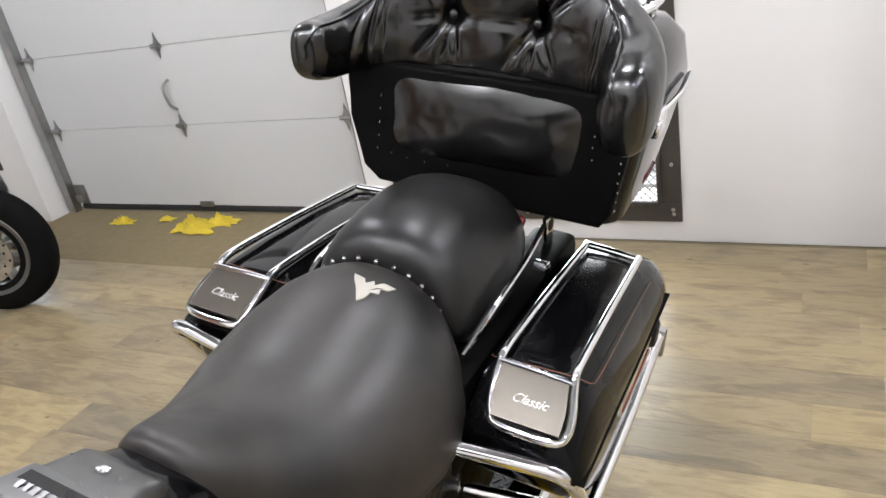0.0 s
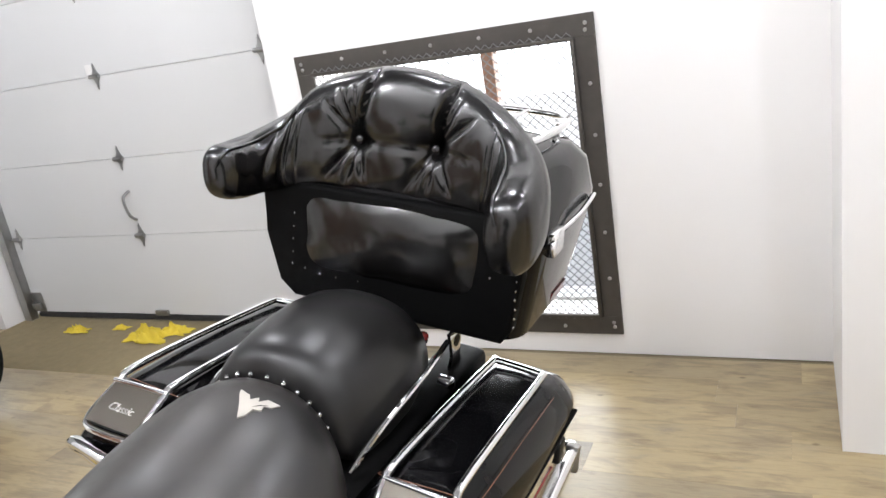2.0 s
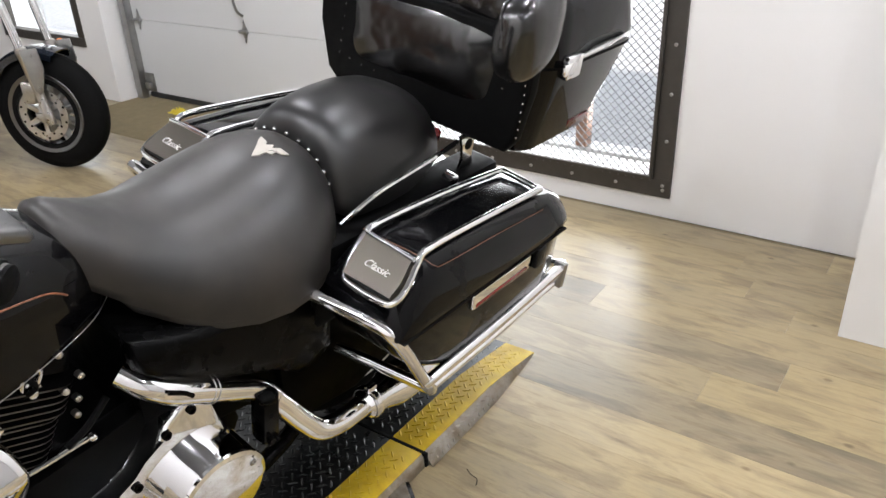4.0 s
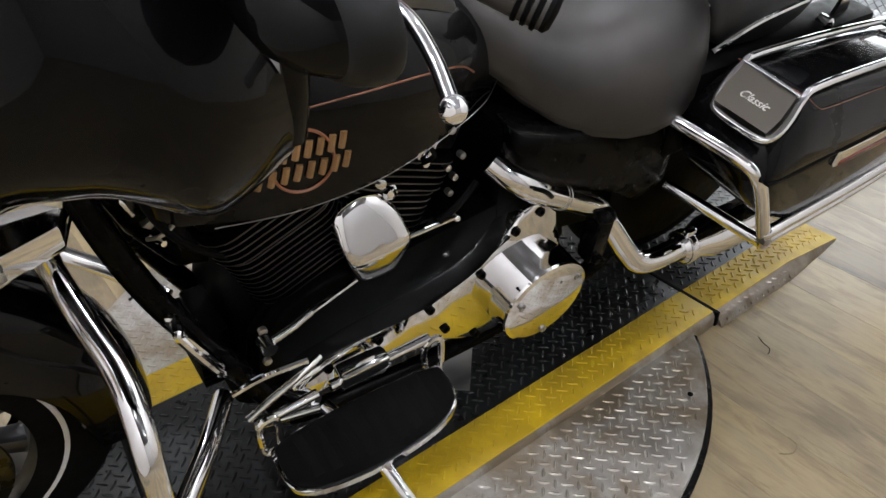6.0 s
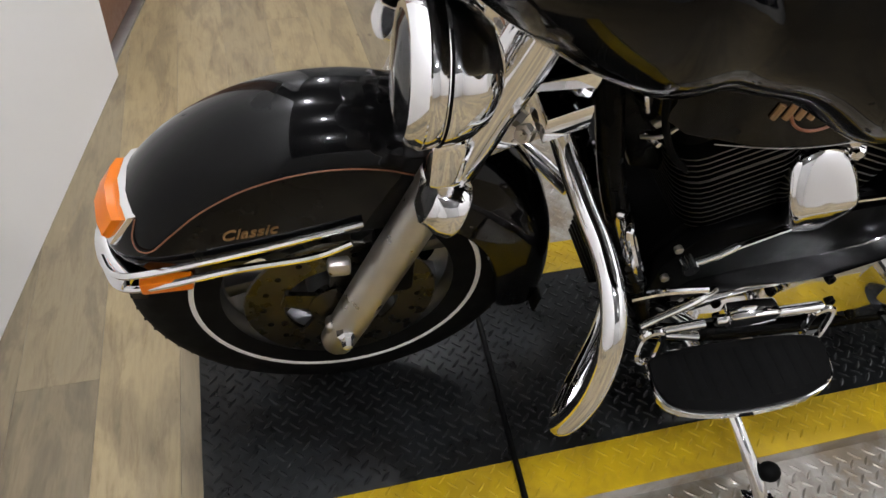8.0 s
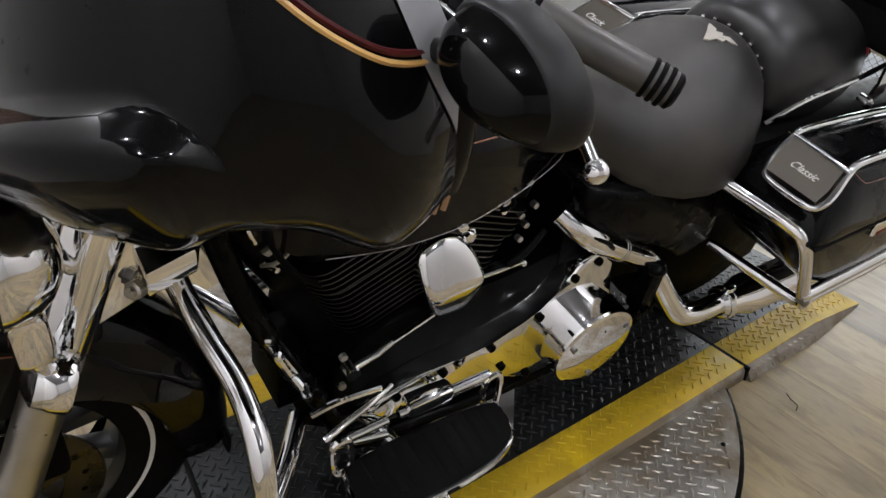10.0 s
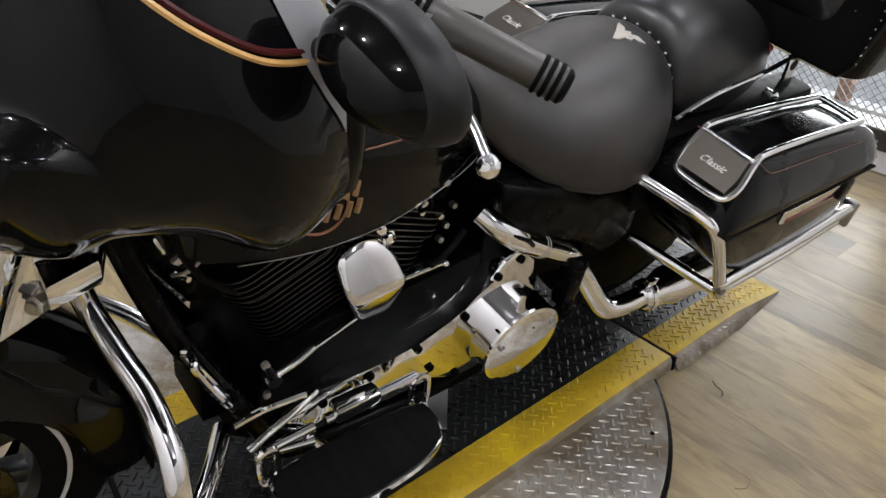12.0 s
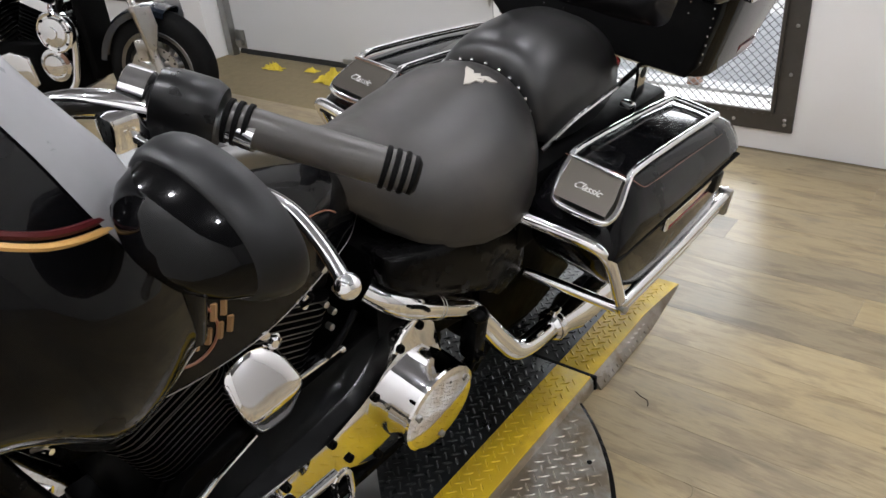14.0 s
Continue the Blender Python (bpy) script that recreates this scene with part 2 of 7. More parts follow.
def loft(bm, rings, closed=True, caps=True, index=0):
    vs = [[bm.verts.new(p) for p in r] for r in rings]
    n = len(rings[0])
    for a, b in zip(vs, vs[1:]):
        for i in range(n if closed else n - 1):
            j = (i + 1) % n
            f = bm.faces.new((a[i], a[j], b[j], b[i]))
            f.material_index = index
    if caps and closed:
        for r in (vs[0], vs[-1]):
            bm.faces.new(r).material_index = index
    return vs


def spline(pts, steps=6, closed=False):
    p = [Vector(q) for q in pts]
    out = []
    n = len(p)
    for i in range(n if closed else n - 1):
        a, b, c, d = (p[(i - 1) % n], p[i], p[(i + 1) % n], p[(i + 2) % n]) if closed else (p[max(i - 1, 0)], p[i], p[i + 1], p[min(i + 2, n - 1)])
        for k in range(steps):
            t = k / steps
            out.append(0.5 * ((2 * b) + (c - a) * t + (2 * a - 5 * b + 4 * c - d) * t * t + (3 * b - a - 3 * c + d) * t ** 3))
    if not closed:
        out.append(p[-1])
    return out


def tube(bm, pts, r, seg=10, steps=6, closed=False, flat=1.0, index=0):
    path = spline(pts, steps, closed) if steps else [Vector(q) for q in pts]
    n = len(path)
    rings, up = [], None
    for i, q in enumerate(path):
        a, b = (path[i - 1], path[(i + 1) % n]) if closed else (path[max(i - 1, 0)], path[min(i + 1, n - 1)])
        t = (b - a).normalized()
        if up is None:
            up = t.orthogonal().normalized()
        up = (up - t * up.dot(t)).normalized()
        side = t.cross(up)
        rad = r if isinstance(r, (int, float)) else r[0] + (r[1] - r[0]) * i / (n - 1)
        rings.append([q + rad * (math.cos(k * math.tau / seg) * up + flat * math.sin(k * math.tau / seg) * side) for k in range(seg)])
    if closed:
        rings.append(rings[0])
    loft(bm, rings, True, not closed, index)
    return bm


def lathe(bm, profile, centre, axis, seg=32, index=0, caps=True):
    """profile: (radius, distance along the axis)."""
    ax = Vector(axis).normalized()
    u = ax.orthogonal().normalized()
    w = ax.cross(u)
    c = Vector(centre)
    rings = [[c + ax * h + max(r, 1e-5) * (math.cos(k * math.tau / seg) * u + math.sin(k * math.tau / seg) * w) for k in range(seg)] for r, h in profile]
    loft(bm, rings, True, caps, index)
    return bm


def box(bm, lo, hi, bev=0.0, m=None, seg=2):
    got = bmesh.ops.create_cube(bm, size=1.0)["verts"]
    c = [(a + b) / 2 for a, b in zip(lo, hi)]
    s = [abs(b - a) for a, b in zip(lo, hi)]
    for v in got:
        v.co = Vector((v.co.x * s[0] + c[0], v.co.y * s[1] + c[1], v.co.z * s[2] + c[2]))
        if m:
            v.co = m @ v.co
    if bev:
        es = {e for v in got for e in v.link_edges}
        bmesh.ops.bevel(bm, geom=list(es), offset=bev, segments=seg, affect='EDGES', profile=0.5)
    return bm


def prism(bm, outline, axis, a, b, bev=0.0, seg=2):
    """An outline in the two other axes, drawn out along axis from a to b."""
    def at(p, h):
        q = list(p)
        q.insert(axis, h)
        return q
    v0 = [bm.verts.new(at(p, a)) for p in outline]
    v1 = [bm.verts.new(at(p, b)) for p in outline]
    n = len(outline)
    f0, f1 = bm.faces.new(v0), bm.faces.new(list(reversed(v1)))
    for i in range(n):
        bm.faces.new((v0[i], v0[(i + 1) % n], v1[(i + 1) % n], v1[i]))
    if bev:
        es = list(f0.edges) + list(f1.edges)
        bmesh.ops.bevel(bm, geom=es, offset=bev, segments=seg, affect='EDGES', profile=0.5)
    return bm


def ball(bm, centre, radii, seg=20, m=None):
    got = bmesh.ops.create_uvsphere(bm, u_segments=seg, v_segments=seg // 2 + 2, radius=1.0)["verts"]
    for v in got:
        v.co = Vector((v.co.x * radii[0], v.co.y * radii[1], v.co.z * radii[2]))
        if m:
            v.co = m @ v.co
        v.co += Vector(centre)
    return bm


def hump(y, w, top, bottom, n=2.3, seg=26, cx=0.0):
    """A section across the machine: domed above, flat below."""
    out = []
    for k in range(seg + 1):
        a = math.pi * k / seg
        c, s = math.cos(a), math.sin(a)
        out.append((cx + w * math.copysign(abs(c) ** (2 / n), c), y, bottom + (top - bottom) * abs(s) ** (2 / n)))
    return out


def rounded(cx, cz, hx, hz, r, seg=5):
    """A rounded rectangle as (x, z) pairs."""
    pts = []
    for sx, sz, a0 in ((1, 1, 0), (-1, 1, 90), (-1, -1, 180), (1, -1, 270)):
        for k in range(seg + 1):
            a = radians(a0 + 90 * k / seg)
            pts.append((cx + sx * (hx - r) + r * math.cos(a), cz + sz * (hz - r) + r * math.sin(a)))
    return pts


def flip(bm, s):
    if s < 0:
        for v in bm.verts:
            v.co.x = -v.co.x
    return bm


def fresh():
    return bmesh.new()


def letters(text, width, m, depth=0.0008, slant=0.32):
    """Raised slanted letters, as a bmesh, centred on m and lying in its xy plane."""
    cu = bpy.data.curves.new("lettering", 'FONT')
    cu.body, cu.extrude, cu.shear, cu.align_x, cu.align_y = text, 0.03, slant, 'CENTER', 'CENTER'
    cu.offset = 0.002
    ob = new("lettering", cu)
    me = bpy.data.meshes.new_from_object(ob.evaluated_get(bpy.context.evaluated_depsgraph_get()))
    bpy.data.objects.remove(ob)
    bm = fresh()
    bm.from_mesh(me)
    xs = [v.co.x for v in bm.verts]
    k = width / (max(xs) - min(xs))
    for v in bm.verts:
        v.co = m @ Vector((v.co.x * k, v.co.y * k, (v.co.z / 0.03) * depth))
    bpy.data.meshes.remove(me)
    bpy.data.curves.remove(cu)
    return bm


def axes(x, y, centre):
    """A matrix from two directions and a place."""
    a = Vector(x).normalized()
    n = a.cross(Vector(y)).normalized()
    b = n.cross(a)
    return Matrix.Translation(centre) @ Matrix((a, b, n)).transposed().to_4x4()


def smooth_table(rows, steps=4):
    """Rows of numbers, joined by smooth curves."""
    out = []
    for i in range(len(rows) - 1):
        p = [rows[max(i - 1, 0)], rows[i], rows[i + 1], rows[min(i + 2, len(rows) - 1)]]
        for k in range(steps):
            t = k / steps
            out.append(tuple(0.5 * (2 * b + (c - a) * t + (2 * a - 5 * b + 4 * c - d) * t * t + (3 * b - a - 3 * c + d) * t ** 3) for a, b, c, d in zip(*p)))
    return out + [tuple(rows[-1])]

# ---------------------------------------------------------------- the room
WV = 3.173                                  # face of the back wall
DV = 3.337                                  # face of the garage door
U0, U1, V0 = -5.2, 5.6, -0.90


def slab(name, label, category, lo, hi, mat, bev=0.0):
    return thing(name, label, category, ROOM, "", "structure", box(fresh(), lo, hi, bev), mat)


floor = slab("floor", "tan and grey wood-look vinyl plank floor", "floor", (U0, V0 - 2.4, -0.10), (U1, WV + 0.55, -0.005), SUB)
slab("ceiling", "dark painted ceiling", "ceiling", (U0, V0 - 2.4, CEIL), (U1, WV + 0.6, CEIL + 0.1), CEILING)


def wall_with_holes(name, label, u0, u1, v0, v1, holes):
    """A wall along u, pierced by holes (u0, u1, z0, z1) in order of u."""
    bm = fresh()
    u = u0
    for a, b, z0, z1 in holes:
        if a > u:
            box(bm, (u, v0, 0), (a, v1, CEIL))
        if z0 > 0:
            box(bm, (a, v0, 0), (b, v1, z0))
        if z1 < CEIL:
            box(bm, (a, v0, z1), (b, v1, CEIL))
        u = b
    box(bm, (u, v0, 0), (u1, v1, CEIL))
    return thing(name, label, "wall", ROOM, "", "structure", bm, WALL)


WIN = (-0.905, 0.170, 0.160, 1.205)
wall_with_holes("wall_north", "white painted wall with a low screened window", U0, 0.98, WV, WV + 0.30,
                [(-4.62, -3.66, 0.35, 2.10), (-3.40, -1.13, 0.0, 2.30), WIN])
slab("wall_corner_block", "white painted boxed-out corner of the wall", "wall", (0.962, 2.617, 0), (U1, WV + 0.30, CEIL), WALL)
SOUTH = Matrix.Translation((-1.43, -0.541, 0)) @ Matrix.Rotation(math.atan2(-0.117, 1.03), 4, 'Z')
thing("wall_south", "plain white painted wall", "wall", SOUTH, "", "structure", box(fresh(), (0, -0.12, 0), (7.3, 0, CEIL)), WALL)
side_door = thing("door_2", "dark brown side door in a grey frame", "door", SOUTH, "", "structure", box(fresh(), (-0.95, -0.10, 0.01), (-0.03, -0.06, 2.05), 0.003), BROWN)
bm = fresh()
box(bm, (-1.0, -0.11, 0.0), (-0.95, 0.008, 2.1), 0.003)
box(bm, (-0.03, -0.11, 0.0), (0.0, -0.03, 2.1), 0.003)
box(bm, (-1.0, -0.11, 2.05), (0.0, 0.008, 2.11), 0.003)
box(bm, (-0.95, -0.06, 0.0), (-0.03, -0.02, 0.012), 0.002)
part("door_frame", bm, GALV, side_door, "grey door frame")
thing("wall_south_far", "plain white painted wall", "wall", SOUTH, "", "structure", box(fresh(), (-4.2, -0.12, 0), (-1.0, 0, CEIL)), WALL)
# out of view: closes the room, kept dark so that less light bounces
slab("wall_west", "unseen closing wall, darkened to cut bounced light", "wall", (U0 - 0.15, V0 - 2.4, 0), (U0, WV + 0.5, CEIL), DARKWALL)
# assumed wall out of view; its grey shapes fill light and reflections
slab("wall_east", "unseen closing wall, toned for the reflections", "wall", (U1, V0 - 2.4, 0), (U1 + 0.15, WV + 0.5, CEIL), PALEWALL)
slab("ground", "pale sunlit concrete outside the windows", "ground", (-14, WV + 0.56, -0.12), (12, 26, -0.05), CONCRETE)

# added sheet across the yard; its glow imitates blown-out daylight behind the windows
thing("backdrop", "added glowing pale sheet that stands for the bright outdoors", "backdrop", ROOM, "", "structure", box(fresh(), (-16, 12, -0.1), (14, 12.1, 9)), emitter("daylight_glow", (0.93, 0.96, 1.0), 2.2))

# garage door: four sectional panels with hinges in the recess
door = thing("door_1", "white sectional garage door, closed", "garage door", ROOM, "", "structure",
             box(fresh(), (-3.40, DV + 0.045, 0.05), (-1.13, DV + 0.055, 2.35)), DOORPAINT)
SEAMS = [0.045, 0.505, 0.918, 1.335, 1.75, 2.165]
for z0, z1 in zip(SEAMS, SEAMS[1:] + [2.40]):
    bm = fresh()
    box(bm, (-3.33, DV, z0 + 0.0008), (-1.20, DV + 0.042, z1 - 0.0008), 0.003)
    part("panel", bm, DOORPAINT, door, "", 15)
bm = fresh()
box(bm, (-3.30, DV - 0.004, 0.012), (-1.22, DV + 0.03, 0.043), 0.006)
part("bottom_seal", bm, WEATHER, door, "black rubber bottom seal")
for u in (-3.345, -1.185):
    bm = fresh()
    box(bm, (u - 0.03, DV - 0.05, 0.0), (u + 0.03, DV - 0.044, 2.4), 0.001)
    box(bm, (u - 0.03, DV - 0.05, 0.0), (u - 0.025, DV + 0.0, 2.4), 0.001)
    box(bm, (u + 0.025, DV - 0.05, 0.0), (u + 0.03, DV + 0.0, 2.4), 0.001)
    part("track", bm, GALV, door, "galvanised steel roller track")


def hinge(u, z, edge):
    """A triangular strap hinge with a knuckle; at the edges it carries a roller."""
    bm = fresh()
    prism(bm, [(u - 0.030, z), (u - 0.011, z + 0.024), (u, z + 0.066), (u + 0.011, z + 0.024), (u + 0.030, z),
               (u + 0.011, z - 0.024), (u, z - 0.066), (u - 0.011, z - 0.024)], 1, DV - 0.006, DV - 0.001, 0.001, 1)
    lathe(bm, [(0.011, -0.03), (0.011, 0.03)], (u, DV - 0.014, z), (1, 0, 0), 12)
    if edge:
        lathe(bm, [(0.005, 0), (0.005, 0.09)], (u, DV - 0.02, z), (edge, 0, 0), 8)
        lathe(bm, [(0.024, 0.085), (0.024, 0.10)], (u, DV - 0.02, z), (edge, 0, 0), 14)
    for dz in (-0.05, 0.05):
        lathe(bm, [(0.006, 0), (0.005, 0.005)], (u, DV - 0.005, z + dz), (0, -1, 0), 6)
    part("hinge", bm, GALV, door, "galvanised strap hinge")


for z in SEAMS[1:5]:
    hinge(-3.255, z, -1)
    hinge(-2.283, z, 0)
    hinge(-1.262, z, 1)
for u in (-3.27, -1.255):
    bm = fresh()
    box(bm, (u - 0.05, DV - 0.008, 0.05), (u + 0.05, DV - 0.002, 0.17), 0.002)
    box(bm, (u - 0.03, DV - 0.03, 0.07), (u + 0.03, DV - 0.006, 0.11), 0.004)
    part("bottom_bracket", bm, GALV, door, "steel bottom bracket")
bm = fresh()
box(bm, (-2.345, DV - 0.0015, 1.345), (-2.295, DV + 0.001, 1.395), 0.0003)
part("sticker", bm, WHITE, door, "small white sticker")
bm = fresh()
tube(bm, [(-2.283, DV - 0.004, 0.745), (-2.29, DV - 0.045, 0.72), (-2.288, DV - 0.05, 0.67), (-2.283, DV - 0.04, 0.62), (-2.283, DV - 0.004, 0.59)], 0.008, 8)
part("pull_handle", bm, GALV, door, "curved steel pull handle")
bm = fresh()
box(bm, (-2.33, DV - 0.02, 0.045), (-2.24, DV - 0.001, 0.075), 0.004)
part("foot_handle", bm, GALV, door)
bm = fresh()
prism(bm, [(2.74, 0), (3.44, 0), (3.44, 0.004), (2.75, 0.006)], 0, -3.38, -1.14)
for v in bm.verts:
    v.co.z += 0.0
thing("door_mat", "worn brown mat along the garage door", "mat", ROOM, "", "structure", bm, MAT)


def rag(name, u, v, size, seed):
    """A crumpled cloth: a folded sheet with some thickness."""
    rnd = random.Random(seed)
    off = Vector((rnd.random() * 9, rnd.random() * 9, 3))
    bm = fresh()
    n = 26
    grid = []
    for i in range(n):
        row = []
        for j in range(n):
            a, b = i / (n - 1) - 0.5, j / (n - 1) - 0.5
            q = Vector((a, b, 0))
            r = min(1.0, 2 * math.hypot(a, b))
            ang = math.atan2(b, a)
            edge = 0.72 + 0.5 * noise.noise(Vector((math.cos(ang) * 1.6, math.sin(ang) * 1.6, 0)) + off)
            fold = abs(noise.noise(q * 5 + off)) + 0.5 * abs(noise.noise(q * 11 + off))
            h = size * (0.20 * (1 - r) ** 0.8 + 0.34 * fold * (1.15 - r))
            row.append(bm.verts.new((u + size * 1.3 * a * edge + 0.10 * size * noise.noise(q * 6 + off), v + size * 0.62 * b * edge, max(0.006, h) + 0.006)))
        grid.append(row)
    for i in range(n - 1):
        for j in range(n - 1):
            bm.faces.new((grid[i][j], grid[i + 1][j], grid[i + 1][j + 1], grid[i][j + 1]))
    got = bmesh.ops.extrude_face_region(bm, geom=list(bm.faces))["geom"]
    for e in got:
        if isinstance(e, bmesh.types.BMVert):
            e.co.z -= 0.003
    return thing(name, "crumpled bright yellow shop cloth on the mat", "cloth", ROOM, "cloths by the door", "", bm, RAG, 60)


rag("cloth", -2.20, 3.12, 0.27, 4)
rag("cloth", -2.78, 3.17, 0.14, 8)
rag("cloth", -2.50, 3.22, 0.10, 15)
rag("cloth", -2.09, 3.20, 0.18, 22)

# screened window with an iron frame
win = thing("window_1", "low window behind a black iron frame with expanded metal mesh", "window", ROOM, "", "structure")
F0, F1, Z0, Z1 = -0.982, 0.247, 0.086, 1.283
FW = 0.076
for a, b, c, d in ((F0, F1, Z0, Z0 + FW), (F0, F1, Z1 - FW, Z1), (F0, F0 + FW, Z0 + FW, Z1 - FW), (F1 - FW, F1, Z0 + FW, Z1 - FW)):
    bm = fresh()
    box(bm, (a, WV - 0.012, c), (b, WV + 0.012, d), 0.002)
    part("frame_bar", bm, IRON, win, "black iron flat bar", 15)
bm = fresh()
for a, b, c, d in ((F0 + FW - 0.004, F1 - FW + 0.004, Z0 + FW - 0.004, Z0 + FW + 0.010), (F0 + FW - 0.004, F1 - FW + 0.004, Z1 - FW - 0.010, Z1 - FW + 0.004)):
    box(bm, (a, WV - 0.026, c), (b, WV - 0.012, d), 0.001)
for a in (F0 + FW - 0.004, F1 - FW - 0.010):
    box(bm, (a, WV - 0.026, Z0 + FW), (a + 0.014, WV - 0.012, Z1 - FW), 0.001)
part("mesh_angle", bm, IRON, win, "iron angle that holds the mesh")
for k in range(7):
    for uu, zz in ((F0 + 0.03 + k * (F1 - F0 - 0.06) / 6, Z0 + 0.032), (F0 + 0.03 + k * (F1 - F0 - 0.06) / 6, Z1 - 0.032),
                   (F0 + 0.032, Z0 + 0.05 + k * 0.182), (F1 - 0.032, Z0 + 0.05 + k * 0.182)):
        bm = fresh()
        lathe(bm, [(0.0075, 0), (0.0075, 0.003), (0.004, 0.006)], (uu, WV - 0.012, zz), (0, -1, 0), 8)
        part("screw", bm, STEEL, win)
# expanded metal: strands that zigzag and touch
bm = fresh()
CW, CH = 0.0335, 0.0165
nu, nz = int((F1 - F0 - 2 * FW) / CW) + 1, int((Z1 - Z0 - 2 * FW) / CH) + 1
for j in range(nz + 1):
    z = Z0 + FW + j * CH
    s = 1 if j % 2 else -1
    for lo in (0,):
        prev = None
        for i in range(2 * nu + 1):
            u = F0 + FW + i * CW / 2
            if u > F1 - FW:
                break
            zz = z + (CH * 0.46 if (i + j) % 2 else -CH * 0.46)
            quad = [bm.verts.new((u, WV - 0.020, zz - 0.0017)), bm.verts.new((u, WV - 0.020, zz + 0.0017)), bm.verts.new((u, WV - 0.016, zz + 0.0024)), bm.verts.new((u, WV - 0.016, zz - 0.0010))]
            if prev:
                for k in range(4):
                    bm.faces.new((prev[k], prev[(k + 1) % 4], quad[(k + 1) % 4], quad[k]))
            prev = quad
me = bpy.data.meshes.new("metal_mesh")
bm.to_mesh(me)
bm.free()
me.materials.append(MESHMET)
ob = new("metal_mesh", me)
ob.parent = win
tagged(ob, "grey expanded metal mesh", "", "", "stuff")
for u in (-0.245,):
    bm = fresh()
    box(bm, (u, WV + 0.16, 0.16), (u + 0.05, WV + 0.22, 1.205), 0.003)
    part("mullion", bm, BROWN, win, "brown painted window post")
bm = fresh()
box(bm, (-0.905, WV + 0.15, 0.155), (0.17, WV + 0.24, 0.175), 0.003)
part("window_sill", bm, GALV, win)
bm = fresh()
box(bm, (-0.915, WV - 0.058, 1.012), (-0.800, WV - 0.026, 1.098), 0.004)
box(bm, (-0.905, WV - 0.072, 1.030), (-0.865, WV - 0.056, 1.050), 0.003)
part("latch_box", bm, DARK, win, "small black latch box")
bm = fresh()
tube(bm, [(-0.935, WV - 0.03, 0.985), (-0.90, WV - 0.05, 0.992), (-0.86, WV - 0.05, 1.0)], 0.010, 8, 4)
part("latch_bar", bm, GALV, win, "bright latch bar")
far = thing("window_2", "tall bright shop window beside the garage door", "window", ROOM, "", "structure")
for a, b, c, d in ((-4.64, -3.64, 0.33, 0.39), (-4.64, -3.64, 2.06, 2.12), (-4.64, -4.58, 0.39, 2.06), (-3.70, -3.64, 0.39, 2.06)):
    bm = fresh()
    box(bm, (a, WV - 0.01, c), (b, WV + 0.06, d), 0.004)
    part("window_frame", bm, IRON, far)

# ceiling lamps
def ceiling_lamp(u, v):
    lp = thing("ceiling_lamp", "small round white ceiling lamp, switched on", "lamp", ROOM @ pose(u, v, CEIL), "lamps on the ceiling")
    bm = fresh()
    lathe(bm, [(0.08, 0), (0.08, -0.02), (0.03, -0.035), (0.03, -0.06)], (0, 0, 0), (0, 0, 1), 20)
    part("base", bm, LAMPWHITE, lp)
    bm = fresh()
    lathe(bm, [(0.012, -0.068), (0.014, -0.062), (0.014, -0.055)], (0, 0, 0), (0, 0, 1), 14)
    part("socket", bm, GALV, lp)


for u, v in LAMPS:
    ceiling_lamp(u, v)

# ---------------------------------------------------------------- lift platform and turntable
PT = 0.042                                   # top of the platform
B0, B1, Y0, Y1 = -0.290, 0.150, -0.385, 0.245
VF, VS, VT = -0.258, 1.520, 2.068


def lugs(bm, inside, top, step=0.0305, length=0.0125, width=0.0034, rise=0.0022):
    """Raised lozenges of tread plate, alternately turned."""
    i0, i1, j0, j1 = inside[0]
    test, slope = inside[1], inside[2]
    for i in range(int((i1 - i0) / step)):
        for j in range(int((j1 - j0) / step)):
            for k, (du, dv, a) in enumerate(((0, 0, 45), (0.5, 0.5, -45))):
                u, v = i0 + (i + 0.3 + du) * step, j0 + (j + 0.3 + dv) * step
                if not test(u, v):
                    continue
                c, s = math.cos(radians(a)), math.sin(radians(a))
                ring = [(-length, 0, 0), (-length * .4, width, 0), (length * .4, width, 0), (length, 0, 0), (length * .4, -width, 0), (-length * .4, -width, 0)]
                tops = [(-length * .7, 0, rise), (length * .7, 0, rise)]
                vv = [bm.verts.new((u + x * c - y * s, v + x * s + y * c, top(u, v) + z)) for x, y, z in ring + tops]
                for f in ((0, 1, 6), (1, 2, 7, 6), (2, 3, 7), (3, 4, 7), (4, 5, 6, 7), (5, 0, 6)):
                    bm.faces.new([vv[q] for q in f])


def quick(name, bm, mat, parent, label="", kind=""):
    me = bpy.data.meshes.new(name)
    bmesh.ops.recalc_face_normals(bm, faces=bm.faces)
    bm.to_mesh(me)
    bm.free()
    me.materials.append(mat)
    ob = new(name, me)
    ob.parent = parent
    return tagged(ob, label, "", "", kind)


plat = thing("lift_platform", "black tread-plate lift platform with yellow painted edges", "platform", ROOM)
bm = fresh()
box(bm, (B0, VF, 0.022), (B1, VS - 0.006, PT - 0.002), 0.001)
part("deck", bm, BLACKTREAD, plat, "black tread plate deck")
for a, b in ((Y0, B0), (B1, Y1)):
    bm = fresh()
    box(bm, (a, VF, 0.022), (b, VS - 0.006, PT - 0.0015), 0.001)
    part("edge_strip", bm, YELLOW, plat, "worn yellow painted edge strip")
SKIRT = 0.026


def skirt_top(u, v):
    over = u - Y1 if u > 0 else Y0 - u
    return (PT - 0.003) * (1 - max(0.0, over) / (SKIRT + 0.004))


